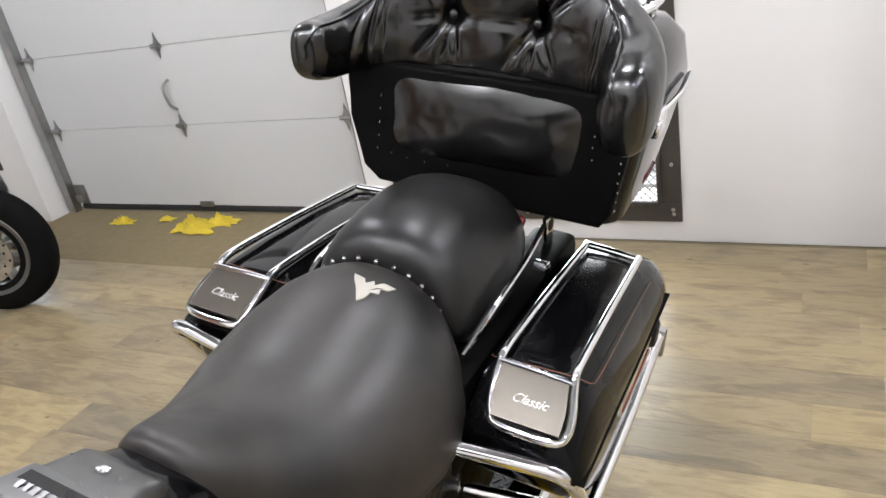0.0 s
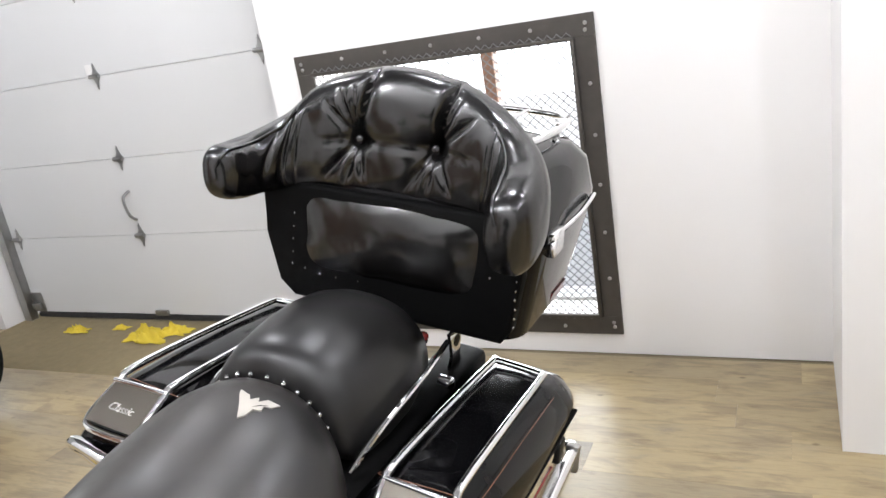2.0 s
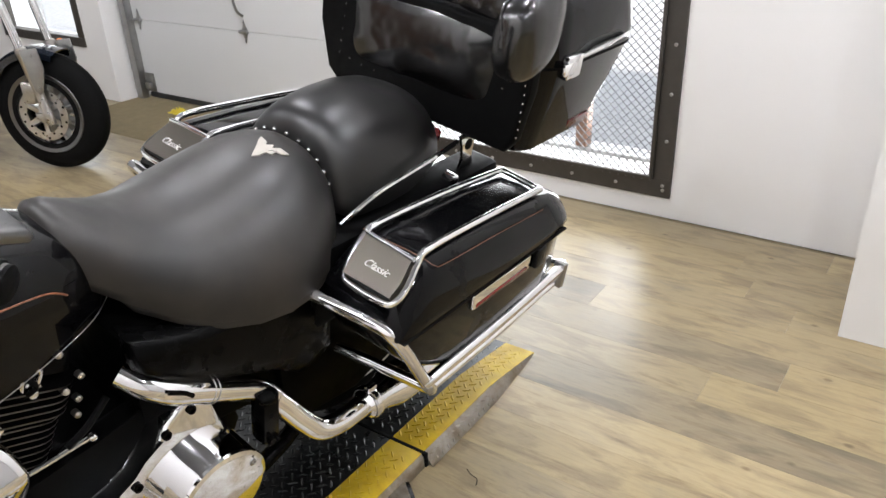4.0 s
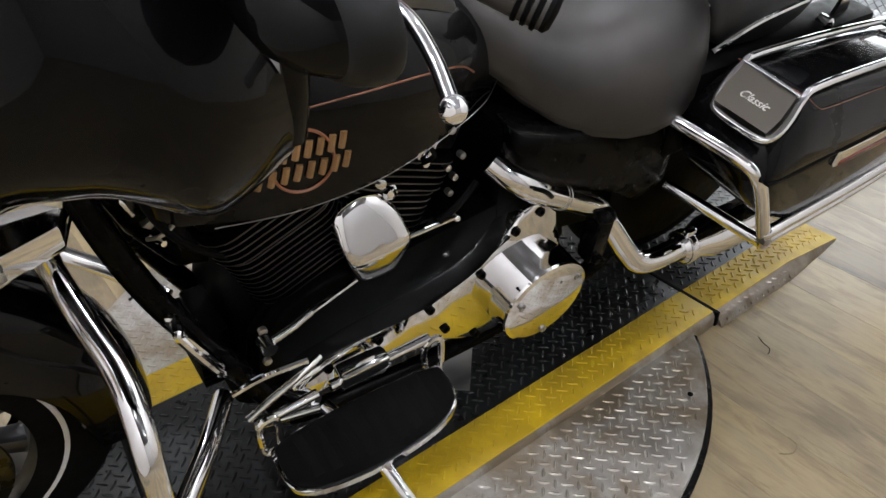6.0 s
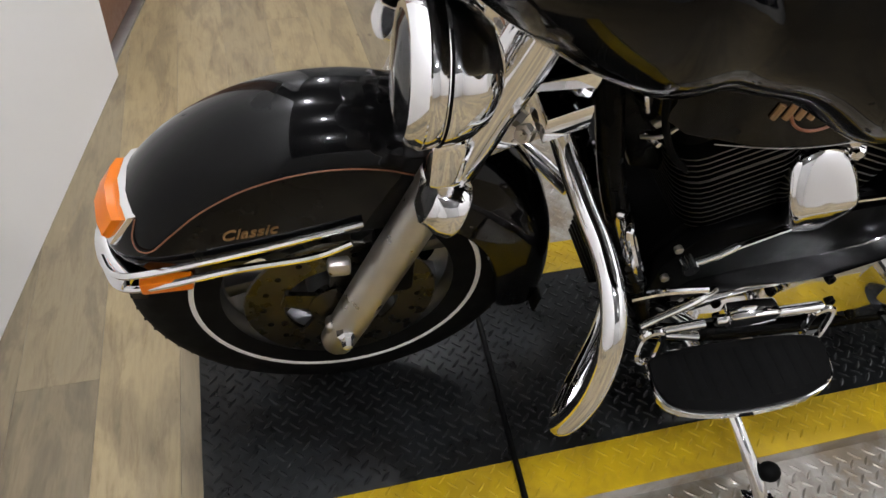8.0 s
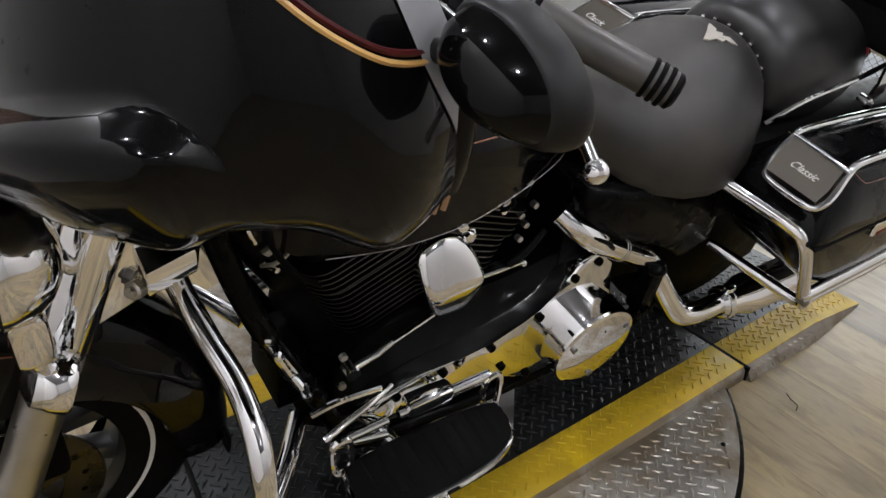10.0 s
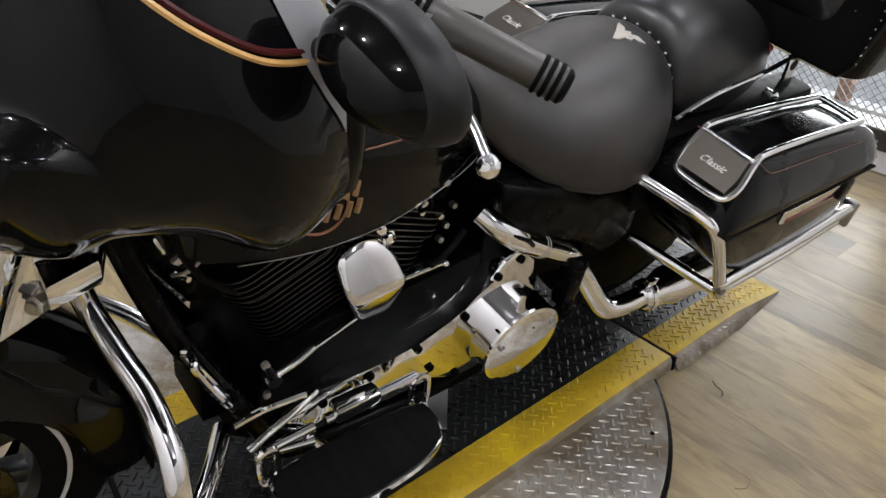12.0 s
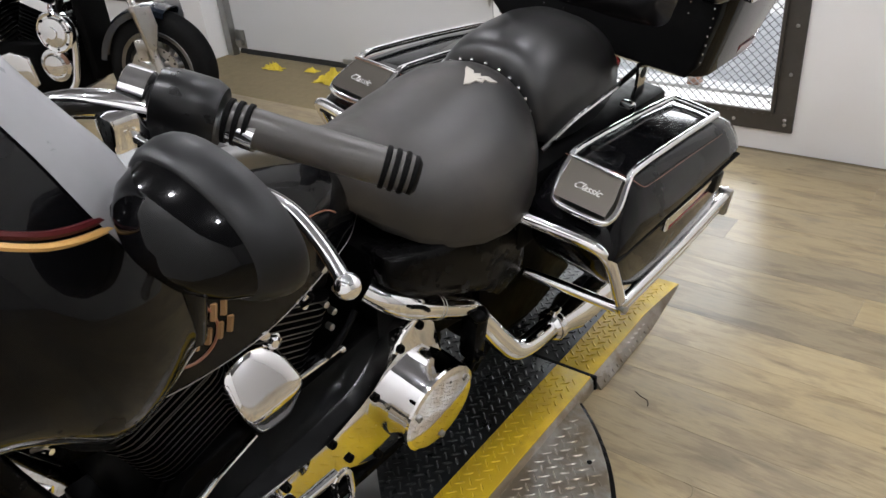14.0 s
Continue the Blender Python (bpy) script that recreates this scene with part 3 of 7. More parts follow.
for side, a in ((1, Y1), (-1, Y0)):
    bm = fresh()
    loft(bm, [[(a - side * 0.001, v, PT - 0.003), (a + side * 0.006, v, PT - 0.012), (a + side * 0.008, v, 0.001), (a - side * 0.004, v, 0.001)] for v in (VF, VS - 0.006)])
    part("skirt", bm, SILVERTREAD, plat, "narrow bare metal edge")
bm = fresh()
box(bm, (Y0 - 0.01, VS - 0.006, 0.002), (Y1 + 0.012, VS + 0.004, PT - 0.001), 0.001)
part("joint_strip", bm, RUBBER, plat, "black rubber joint strip")
flat_top = lambda u, v: PT - 0.002
bm = fresh()
lugs(bm, ((B0, B1, VF, VS - 0.01), lambda u, v: B0 + 0.01 < u < B1 - 0.01, lambda u, v: 0), flat_top)
quick("tread_pattern", bm, BLACKTREAD, plat, "raised black tread", "stuff")
bm = fresh()
lugs(bm, ((Y0, Y1, VF, VS - 0.01), lambda u, v: Y0 + 0.008 < u < B0 - 0.006 or B1 + 0.006 < u < Y1 - 0.008, lambda u, v: 0), flat_top)
quick("yellow_tread_pattern", bm, YELLOW, plat, "raised yellow tread", "stuff")

rampt = thing("loading_ramp", "tread-plate loading ramp with yellow edges behind the platform", "ramp", ROOM)


def ramp_top(u, v):
    t = min(max((v - VS) / (VT - VS), 0), 1)
    return (PT - 0.002) * (1 - max(0, t - 0.55) / 0.45 * 0.93) if t > 0.55 else PT - 0.002


for name, a, b, mat in (("ramp_deck", B0, B1, BLACKTREAD), ("edge_strip", Y0, B0, YELLOW), ("edge_strip", B1, Y1, YELLOW)):
    bm = fresh()
    out = [(VS + 0.004, 0.001), (VT, 0.001), (VT, 0.004), (VS + 0.55 * (VT - VS), PT - 0.002), (VS + 0.004, PT - 0.002)]
    prism(bm, out, 0, a, b)
    part(name, bm, mat, rampt, "worn yellow painted edge strip" if mat is YELLOW else "black tread plate ramp")
for side, a in ((1, Y1), (-1, Y0)):
    bm = fresh()
    secs = []
    for v, h in ((VS + 0.004, PT - 0.003), (VS + 0.55 * (VT - VS), PT - 0.003), (VT - 0.01, 0.005)):
        w = SKIRT * h / PT
        secs.append([(a - side * 0.001, v, h), (a + side * w, v, 0.003), (a + side * w, v, 0.0005), (a - side * 0.004, v, h * 0.3)])
    loft(bm, secs)
    skirt = part("skirt", bm, SILVERTREAD, rampt, "sloped bare tread plate side")
    bm = fresh()
    lo, hi = (Y1 + 0.002, Y1 + SKIRT) if side > 0 else (Y0 - SKIRT, Y0 - 0.002)
    lugs(bm, ((lo, hi, VS + 0.01, VS + 0.56 * (VT - VS)), lambda u, v: True, 0), skirt_top, 0.0235, 0.009, 0.0026, 0.0022)
    quick("tread_pattern", bm, SILVERTREAD, skirt, "raised steel tread", "stuff")
bm = fresh()
lugs(bm, ((B0, B1, VS, VT), lambda u, v: B0 + 0.01 < u < B1 - 0.01 and VS + 0.015 < v < VT - 0.02, 0), ramp_top)
quick("tread_pattern", bm, BLACKTREAD, rampt, "raised black tread", "stuff")
bm = fresh()
lugs(bm, ((Y0, Y1, VS, VT), lambda u, v: (Y0 + 0.008 < u < B0 - 0.006 or B1 + 0.006 < u < Y1 - 0.008) and VS + 0.015 < v < VT - 0.02, 0), ramp_top)
quick("yellow_tread_pattern", bm, YELLOW, rampt, "raised yellow tread", "stuff")

TC, TR = (-0.165, 0.875), 0.700
tt = thing("turntable", "round bare steel tread-plate turntable under the platform", "turntable", ROOM)
bm = fresh()
lathe(bm, [(TR, 0.0), (TR, 0.018), (TR - 0.002, 0.020)], (*TC, 0), (0, 0, 1), 96)
part("disc", bm, SILVERTREAD, tt, "round tread plate")
bm = fresh()
lathe(bm, [(TR + 0.012, 0.0), (TR + 0.012, 0.006), (TR + 0.004, 0.012)], (*TC, 0), (0, 0, 1), 96)
part("rim", bm, DARK, tt, "dark rubber rim")
bm = fresh()
lugs(bm, ((TC[0] - TR, TC[0] + TR, TC[1] - TR, TC[1] + TR), lambda u, v: math.hypot(u - TC[0], v - TC[1]) < TR - 0.02 and (u > Y1 + 0.022 or u < Y0 - 0.022), 0),
     lambda u, v: 0.020)
quick("tread_pattern", bm, SILVERTREAD, tt, "raised steel tread", "stuff")
for k in range(14):
    a = k * math.tau / 14 + 0.2
    bm = fresh()
    lathe(bm, [(0.006, 0.019), (0.006, 0.022), (0.003, 0.023)], (TC[0] + (TR - 0.035) * math.cos(a), TC[1] + (TR - 0.035) * math.sin(a), 0), (0, 0, 1), 8)
    part("rivet", bm, DARK, tt)

# ---------------------------------------------------------------- the motorcycle on the platform
# its own axes: x to its left side, y to its tail, z up; front axle at y = 0. It leans on its stand.
LEANED = pose(-0.1495, 0, 0, 0, 11.12, 0)
moto = thing("motorcycle", "black touring motorcycle with chrome trim, leaning on its side stand", "motorcycle", LEANED)


def add(name, mats, build, label="", parent=None, sharp=38):
    bm = fresh()
    build(bm)
    return part(name, bm, mats, parent or moto, label, sharp)


def both(name, mats, build, label="", parent=None, sharp=38):
    out = []
    for s in (1, -1):
        bm = fresh()
        build(bm)
        flip(bm, s)
        out.append(part(name, bm, mats, parent or moto, label, sharp))
    return out


def ring_profile(R, half, section=2.4, n=20):
    """A tyre's section as (radius, offset) pairs, closed."""
    h = 0.105
    out = []
    for k in range(n + 1):
        a = math.pi * (-0.08 + 1.16 * k / n)
        c, s = math.cos(a), math.sin(a)
        out.append((R - h + h * (math.copysign(abs(s) ** (2 / section), s)), -half * math.copysign(abs(c) ** (2 / section), c)))
    return out


def wheel(cy, cz, R, half, rimr, group_parent):
    tyre = add("front_wheel" if cy < 0.5 else "rear_wheel", TYRE, lambda bm: lathe(bm, ring_profile(R, half), (0, cy, cz), (1, 0, 0), 64, 0, False), "black tyre on a cast wheel", group_parent)
    # tread grooves
    def grooves(bm):
        for k in range(60):
            a = k * math.tau / 60
            for s in (-1, 1):
                m = Matrix.Translation((0, cy, cz)) @ Matrix.Rotation(a, 4, 'X') @ pose(s * half * 0.42, 0, R - 0.0118, 0, 0, s * 35)
                box(bm, (-0.008, -0.002, 0), (0.008, 0.002, 0.0042), 0, m)
    tagged(add("tread_pattern", RUBBER, grooves, "", tyre), "", "", "", "stuff")
    for s in (1, -1):
        add("whitewall", WHITE, lambda bm: lathe(bm, [(0.217, s * (half * 0.995)), (0.2185, s * (half + 0.0010)), (0.2235, s * (half + 0.0012)), (0.225, s * (half * 0.994))], (0, cy, cz), (1, 0, 0), 64, 0, False), "narrow white sidewall line", tyre)
    rim = add("rim", DARKRIM, lambda bm: lathe(bm, [(rimr, -0.055), (rimr + 0.014, -0.058), (rimr + 0.016, -0.05), (rimr - 0.012, -0.03), (rimr - 0.012, 0.03), (rimr + 0.016, 0.05), (rimr + 0.014, 0.058), (rimr, 0.055), (rimr - 0.022, 0.03), (rimr - 0.022, -0.03), (rimr, -0.055)], (0, cy, cz), (1, 0, 0), 64, 0, False), "cast alloy rim", tyre)
    for k in range(10):
        a = k * math.tau / 10 + 0.2
        def spoke(bm):
            d = Vector((0, math.cos(a), math.sin(a)))
            c = Vector((0, cy, cz))
            sd = Vector((1, 0, 0)).cross(d)
            rings = []
            for q, w, t in ((0.045, 0.018, 0.022), (0.10, 0.012, 0.016), (rimr - 0.015, 0.016, 0.020)):
                p = c + d * q
                rings.append([p + sd * x + Vector((z, 0, 0)) for x, z in rounded(0, 0, w, t, 0.006, 2)])
            loft(bm, rings)
        add("spoke", DARKRIM, spoke, "", tyre)
    add("hub", DARKRIM, lambda bm: lathe(bm, [(0.02, -0.08), (0.045, -0.078), (0.052, -0.04), (0.04, 0), (0.052, 0.04), (0.045, 0.078), (0.02, 0.08)], (0, cy, cz), (1, 0, 0), 32), "", tyre)
    return tyre


FW_Z = 0.372
front = wheel(0.0, FW_Z, 0.318, 0.064, 0.200, moto)


def disc(bm, s):
    n = 40
    c = Vector((s * 0.082, 0, FW_Z))
    lathe(bm, [(0.088, -0.0025), (0.145, -0.0025), (0.147, 0), (0.145, 0.0025), (0.088, 0.0025), (0.088, -0.0025)], c, (1, 0, 0), 48, 0, False)
    for k in range(18):
        a = k * math.tau / 18
        lathe(bm, [(0.005, 0), (0.005, 0.0032), (0.003, 0.0034)], c + Vector((0, 0.118 * math.cos(a), 0.118 * math.sin(a))), (s, 0, 0), 8, 1)


def carrier(bm, s):
    c = Vector((s * 0.086, 0, FW_Z))
    for k in range(5):
        a = k * math.tau / 5
        m = Matrix.Translation(c) @ Matrix.Rotation(a, 4, 'X')
        prism_pts = [(-0.022, 0.0), (-0.014, 0.092), (0.014, 0.092), (0.022, 0.0)]
        vs = [m @ Vector((x, y, z)) for x in (-0.004, 0.004) for y, z in prism_pts]
        v = [bm.verts.new(q) for q in vs]
        bm.faces.new(v[:4]); bm.faces.new(v[4:])
        for i in range(4):
            bm.faces.new((v[i], v[(i + 1) % 4], v[4 + (i + 1) % 4], v[4 + i]))
    lathe(bm, [(0.05, -0.006), (0.05, 0.006), (0.03, 0.012)], c, (s, 0, 0), 24)


for s in (1, -1):
    d = add("brake_disc", [DISC, DARK], lambda bm: disc(bm, s), "drilled steel brake disc", front)
    add("disc_carrier", DISC, lambda bm: carrier(bm, s), "", front)

# front fender
FR = 0.350
def fender_section(phi, depth, half, lift=0.0):
    """Across the fender at angle phi (degrees forward of straight up): a crown and two skirts."""
    a = radians(phi)
    up = Vector((0, -math.sin(a), math.cos(a)))
    c = Vector((0, 0, FW_Z))
    outer = []
    n = 16
    drop = 0.078
    outer.append(c + up * (FR + lift - depth) + Vector((half * 1.01, 0, 0)))
    outer.append(c + up * (FR + lift - max(depth * 0.7, drop + 0.004)) + Vector((half * 1.01, 0, 0)))
    for k in range(n + 1):
        b = math.pi * k / n
        x = half * math.copysign(abs(math.cos(b)) ** 0.92, math.cos(b))
        z = FR + lift - drop + drop * abs(math.sin(b)) ** 0.92
        outer.append(c + up * z + Vector((x, 0, 0)))
    outer.append(c + up * (FR + lift - max(depth * 0.7, drop + 0.004)) - Vector((half * 1.01, 0, 0)))
    outer.append(c + up * (FR + lift - depth) - Vector((half * 1.01, 0, 0)))
    t = 0.004
    inner = []
    for p in reversed(outer):
        rel = p - c
        q = c + rel - up * t
        q.x -= math.copysign(t, p.x) if abs(p.x) > t else 0
        inner.append(q)
    return outer + inner


FEND = [(66, 0.082, 0.070, -0.004), (63, 0.100, 0.086, 0.0), (57, 0.125, 0.094, 0), (48, 0.150, 0.097, 0), (32, 0.165, 0.098, 0), (14, 0.170, 0.098, 0), (-4, 0.165, 0.097, 0),
        (-22, 0.150, 0.096, 0), (-40, 0.130, 0.094, 0), (-58, 0.118, 0.092, 0), (-76, 0.110, 0.090, 0), (-92, 0.105, 0.088, 0.004), (-104, 0.095, 0.086, 0.012)]
fender = add("front_fender", BLACK, lambda bm: loft(bm, [fender_section(*f) for f in smooth_table(FEND, 4)]), "deep valanced gloss black fender")


def on_fender(phi, drop, half=0.0985):
    """A point on the fender's crown, so far below its ridge."""
    sn = max(0.0, (0.078 - drop) / 0.078) ** (1 / 0.92)
    a = radians(phi)
    r = FR - drop
    return (half * math.sqrt(max(0.0, 1 - sn * sn)) ** 0.92 + 0.0004, -math.sin(a) * r, FW_Z + math.cos(a) * r)


both("pinstripe", COPPER, lambda bm: tube(bm, [on_fender(p, d) for p, d in ((50, 0.016), (54, 0.024), (55.5, 0.036), (53, 0.048), (46, 0.051), (34, 0.049), (20, 0.047), (4, 0.047), (-12, 0.049), (-30, 0.053))], 0.0011, 6), "fine copper pinstripe", fender)
both("trim_rail", CHROME, lambda bm: tube(bm, [(0.050, -0.318, 0.500), (0.085, -0.300, 0.505), (0.103, -0.255, 0.520), (0.106, -0.10, 0.552), (0.103, 0.030, 0.580)], 0.0048, 8), "chrome fender rail", fender)
both("trim_rail", CHROME, lambda bm: tube(bm, [(0.050, -0.318, 0.472), (0.088, -0.298, 0.478), (0.106, -0.250, 0.494), (0.108, -0.14, 0.516), (0.104, -0.04, 0.520), (0.102, 0.015, 0.540)], 0.0055, 8), "", fender)
add("trim_strip", CHROME, lambda bm: tube(bm, [(-0.092, -0.284, 0.493), (-0.05, -0.312, 0.492), (0, -0.322, 0.492), (0.05, -0.312, 0.492), (0.092, -0.284, 0.493)], 0.014, 10, 6, False, 0.55), "broad chrome tip trim", fender)
add("lower_lip", BLACK, lambda bm: loft(bm, [[(x, y, z) for y, z in ((-0.318 + abs(x) ** 2 * 3.6, 0.474), (-0.315 + abs(x) ** 2 * 3.6, 0.448), (-0.297 + abs(x) ** 2 * 3.6, 0.444), (-0.288 + abs(x) ** 2 * 3.6, 0.474))] for x in (-0.088, -0.06, -0.03, 0, 0.03, 0.06, 0.088)]), "", fender)
both("side_reflector", AMBER, lambda bm: box(bm, (0.086, -0.268, 0.482), (0.110, -0.200, 0.506), 0.004), "amber reflector", fender)


def around(phi, r, x):
    a = radians(phi)
    return (x, -math.sin(a) * r, FW_Z + math.cos(a) * r)


add("tip_lamp", CHROME, lambda bm: loft(bm, [[around(ph, FR + h - x * x * 4.2, x) for ph, h in ((60.5, 0.0), (60.5, 0.008), (51, 0.007), (49.5, 0.0))] for x in (-0.062, -0.04, 0, 0.04, 0.062)]), "chrome tip lamp housing", fender)
add("amber_lens", AMBER, lambda bm: loft(bm, [[around(ph, FR + h - x * x * 4.2, x) for ph, h in ((60, 0.006), (59.5, 0.017), (54, 0.016), (53, 0.005))] for x in (-0.056, -0.036, 0, 0.036, 0.056)]), "orange lens", fender)
part("script_badge", letters("Classic", 0.072, axes((0, 1, 0.09), (0, 0, 1), (0.1002, -0.118, 0.580)), 0.0012, 0.4), DULLGOLD, fender, "gold script badge")
add("mud_flap", RUBBER, lambda bm: prism(bm, [(-0.085, 0.31), (0.085, 0.31), (0.075, 0.255), (-0.075, 0.255)], 1, 0.330, 0.338, 0.003, 1), "black rubber mud flap", fender)

# forks
FX = 0.128
AX = Vector((FX, 0.0, 0.368))
FD = Vector((-0.05, 0.43, 1.0)).normalized()
both("fork_slider", SATIN, lambda bm: (lathe(bm, [(0.020, -0.045), (0.026, -0.035), (0.028, 0.02), (0.0295, 0.09), (0.0295, 0.30), (0.031, 0.305), (0.031, 0.325), (0.027, 0.33)], AX, FD, 24),
                                       box(bm, (FX - 0.014, -0.030, 0.352), (FX + 0.012, 0.010, 0.392), 0.010, None, 4)), "satin aluminium fork leg")
both("axle_nut", CHROME, lambda bm: lathe(bm, [(0.014, 0.0), (0.014, 0.016), (0.009, 0.020), (0.008, 0.034), (0.004, 0.036)], (FX + 0.012, -0.002, 0.384), (1, 0, 0), 6), "")
both("caliper_lug", SATIN, lambda bm: box(bm, (FX - 0.010, -0.022, 0.512), (FX + 0.010, 0.010, 0.538), 0.006), "")
both("brake_caliper", ENGINE, lambda bm: box(bm, (0.07, 0.045, 0.42), (0.115, 0.105, 0.54), 0.012), "black brake caliper")
both("fork_cover", CHROME, lambda bm: lathe(bm, [(0.031, 0.33), (0.033, 0.34), (0.034, 0.50), (0.034, 0.62)], AX, FD, 24), "chrome upper fork cover")
add("lower_yoke", CHROME, lambda bm: prism(bm, [(-0.14, 0.235), (0.14, 0.235), (0.12, 0.30), (0.05, 0.33), (-0.05, 0.33), (-0.12, 0.30)], 2, 0.735, 0.775, 0.006), "chrome lower fork yoke")
both("yoke_bolt", SATIN, lambda bm: lathe(bm, [(0.013, 0), (0.013, 0.012), (0.008, 0.014), (0.008, 0.02)], (0.10, 0.232, 0.72), (0.6, -0.7, 0.3), 6), "")
add("yoke_plate", CHROME, lambda bm: prism(bm, [(0.17, 0.66), (0.30, 0.72), (0.32, 0.80), (0.20, 0.78)], 0, 0.082, 0.090, 0.003), "chrome fork plate")
add("steering_neck", DARK, lambda bm: tube(bm, [(0, 0.26, 0.70), (0, 0.40, 1.04)], 0.045, 16, 0), "")

# passing lamps and turn signals
def passing_lamp(bm):
    lathe(bm, [(0.060, -0.004), (0.074, 0.0), (0.076, 0.008), (0.074, 0.018), (0.0715, 0.022), (0.073, 0.026), (0.071, 0.038), (0.064, 0.056), (0.051, 0.072), (0.032, 0.083), (0.012, 0.087)], (0.170, 0.068, 0.884), (0.06, 1.0, -0.06), 36)
for s in (1, -1):
    bm = fresh(); passing_lamp(bm); flip(bm, s)
    pl = part("passing_lamp", bm, CHROME, moto, "bullet-shaped chrome passing lamp")
    bm = fresh()
    lathe(bm, [(0.067, -0.012), (0.073, -0.006), (0.0765, 0.004), (0.074, 0.009)], (0.170, 0.068, 0.884), (0.06, 1.0, -0.06), 36)
    flip(bm, s); part("rim", bm, CHROME, pl)
    bm = fresh()
    lathe(bm, [(0.066, -0.009), (0.046, -0.017), (0.0, -0.021)], (0.170, 0.068, 0.884), (0.06, 1.0, -0.06), 30)
    flip(bm, s); part("lens", bm, GLASS, pl, "clear lens")
    bm = fresh()
    lathe(bm, [(0.0720, 0.0), (0.0735, 0.002), (0.0720, 0.004)], (0.1715, 0.091, 0.8826), (0.06, 1.0, -0.06), 36)
    flip(bm, s); part("band", bm, DARK, pl, "dark groove")
    bm = fresh()
    tube(bm, [(0.03, 0.19, 0.80), (0.10, 0.15, 0.81), (0.150, 0.130, 0.800), (0.170, 0.105, 0.822)], 0.011, 10)
    box(bm, (0.152, 0.086, 0.782), (0.190, 0.124, 0.822), 0.008)
    flip(bm, s); part("lamp_bracket", bm, CHROME, moto, "chrome lamp bracket")
    bm = fresh()
    box(bm, (0.170, 0.085, 0.745), (0.205, 0.125, 0.815), 0.010)
    tube(bm, [(0.188, 0.10, 0.76), (0.18, 0.11, 0.72)], 0.014, 10, 0)
    flip(bm, s)
    ts = part("turn_signal", bm, CHROME, moto, "chrome turn signal with a clear lens")
    bm = fresh()
    lathe(bm, [(0.012, -0.03), (0.030, -0.024), (0.037, -0.006), (0.037, 0.012), (0.034, 0.016)], (0.178, 0.118, 0.69), (0.25, 0.9, -0.35), 24)
    flip(bm, s); part("signal_body", bm, CHROME, ts)
    bm = fresh()
    lathe(bm, [(0.0345, -0.006), (0.030, -0.022), (0.012, -0.034), (0, -0.036)], (0.178, 0.115, 0.691), (0.25, 0.9, -0.35), 24)
    flip(bm, s); part("signal_lens", bm, GLASS, ts)

# engine guard
both("engine_guard", CHROME, lambda bm: tube(bm, [(0.030, 0.285, 0.765), (0.087, 0.277, 0.718), (0.171, 0.287, 0.680), (0.240, 0.298, 0.655), (0.300, 0.297, 0.635), (0.338, 0.292, 0.598), (0.354, 0.287, 0.525), (0.354, 0.281, 0.455), (0.345, 0.274, 0.396), (0.326, 0.280, 0.374), (0.27, 0.325, 0.372), (0.20, 0.385, 0.362), (0.12, 0.44, 0.345)], 0.0160, 16, 8), "bent chrome engine guard")
# frame
both("frame_tube", DARK, lambda bm: tube(bm, [(0.03, 0.312, 0.90), (0.085, 0.335, 0.755), (0.100, 0.372, 0.615), (0.110, 0.428, 0.475), (0.115, 0.488, 0.345), (0.118, 0.53, 0.24), (0.12, 0.60, 0.19), (0.13, 0.90, 0.18), (0.13, 1.25, 0.22), (0.11, 1.45, 0.40)], 0.019, 12, 6), "black tubular frame")
reg = add("regulator", ENGINE, lambda bm: box(bm, (-0.055, 0.445, 0.29), (0.055, 0.485, 0.42), 0.004), "finned black regulator")
for k in range(9):
    add("fin", ENGINE, lambda bm: box(bm, (-0.06, 0.430, 0.30 + k * 0.012), (0.06, 0.470, 0.306 + k * 0.012), 0.001), "", reg)
both("guard_footrest", CHROME, lambda bm: (tube(bm, [(0.136, 0.392, 0.578), (0.128, 0.386, 0.566), (0.132, 0.424, 0.478), (0.142, 0.436, 0.462), (0.166, 0.434, 0.468), (0.172, 0.424, 0.484), (0.166, 0.388, 0.568), (0.158, 0.388, 0.580)], 0.0065, 8, 5, True), [box(bm, (0.136, -0.004, z), (0.166, 0.004, z + 0.006), 0.002, Matrix.Translation((0, 0.410, 0.522)) @ Matrix.Rotation(radians(24), 4, 'X')) for z in (-0.042, -0.028, -0.014, 0.0, 0.014, 0.028, 0.042)], box(bm, (0.136, -0.001, -0.048), (0.166, 0.006, 0.048), 0.002, Matrix.Translation((0, 0.412, 0.522)) @ Matrix.Rotation(radians(24), 4, 'X'))), "ribbed chrome clamp plate")

# engine: a V of two finned cylinders over the crankcase
CR = Vector((0.0, 0.665, 0.395))


def cyl_axis(deg):
    return Vector((0, -math.sin(radians(deg)), math.cos(radians(deg))))


def fin_outline(w, d, n=10):
    return rounded(0, 0, w, d, 0.045, n // 2)


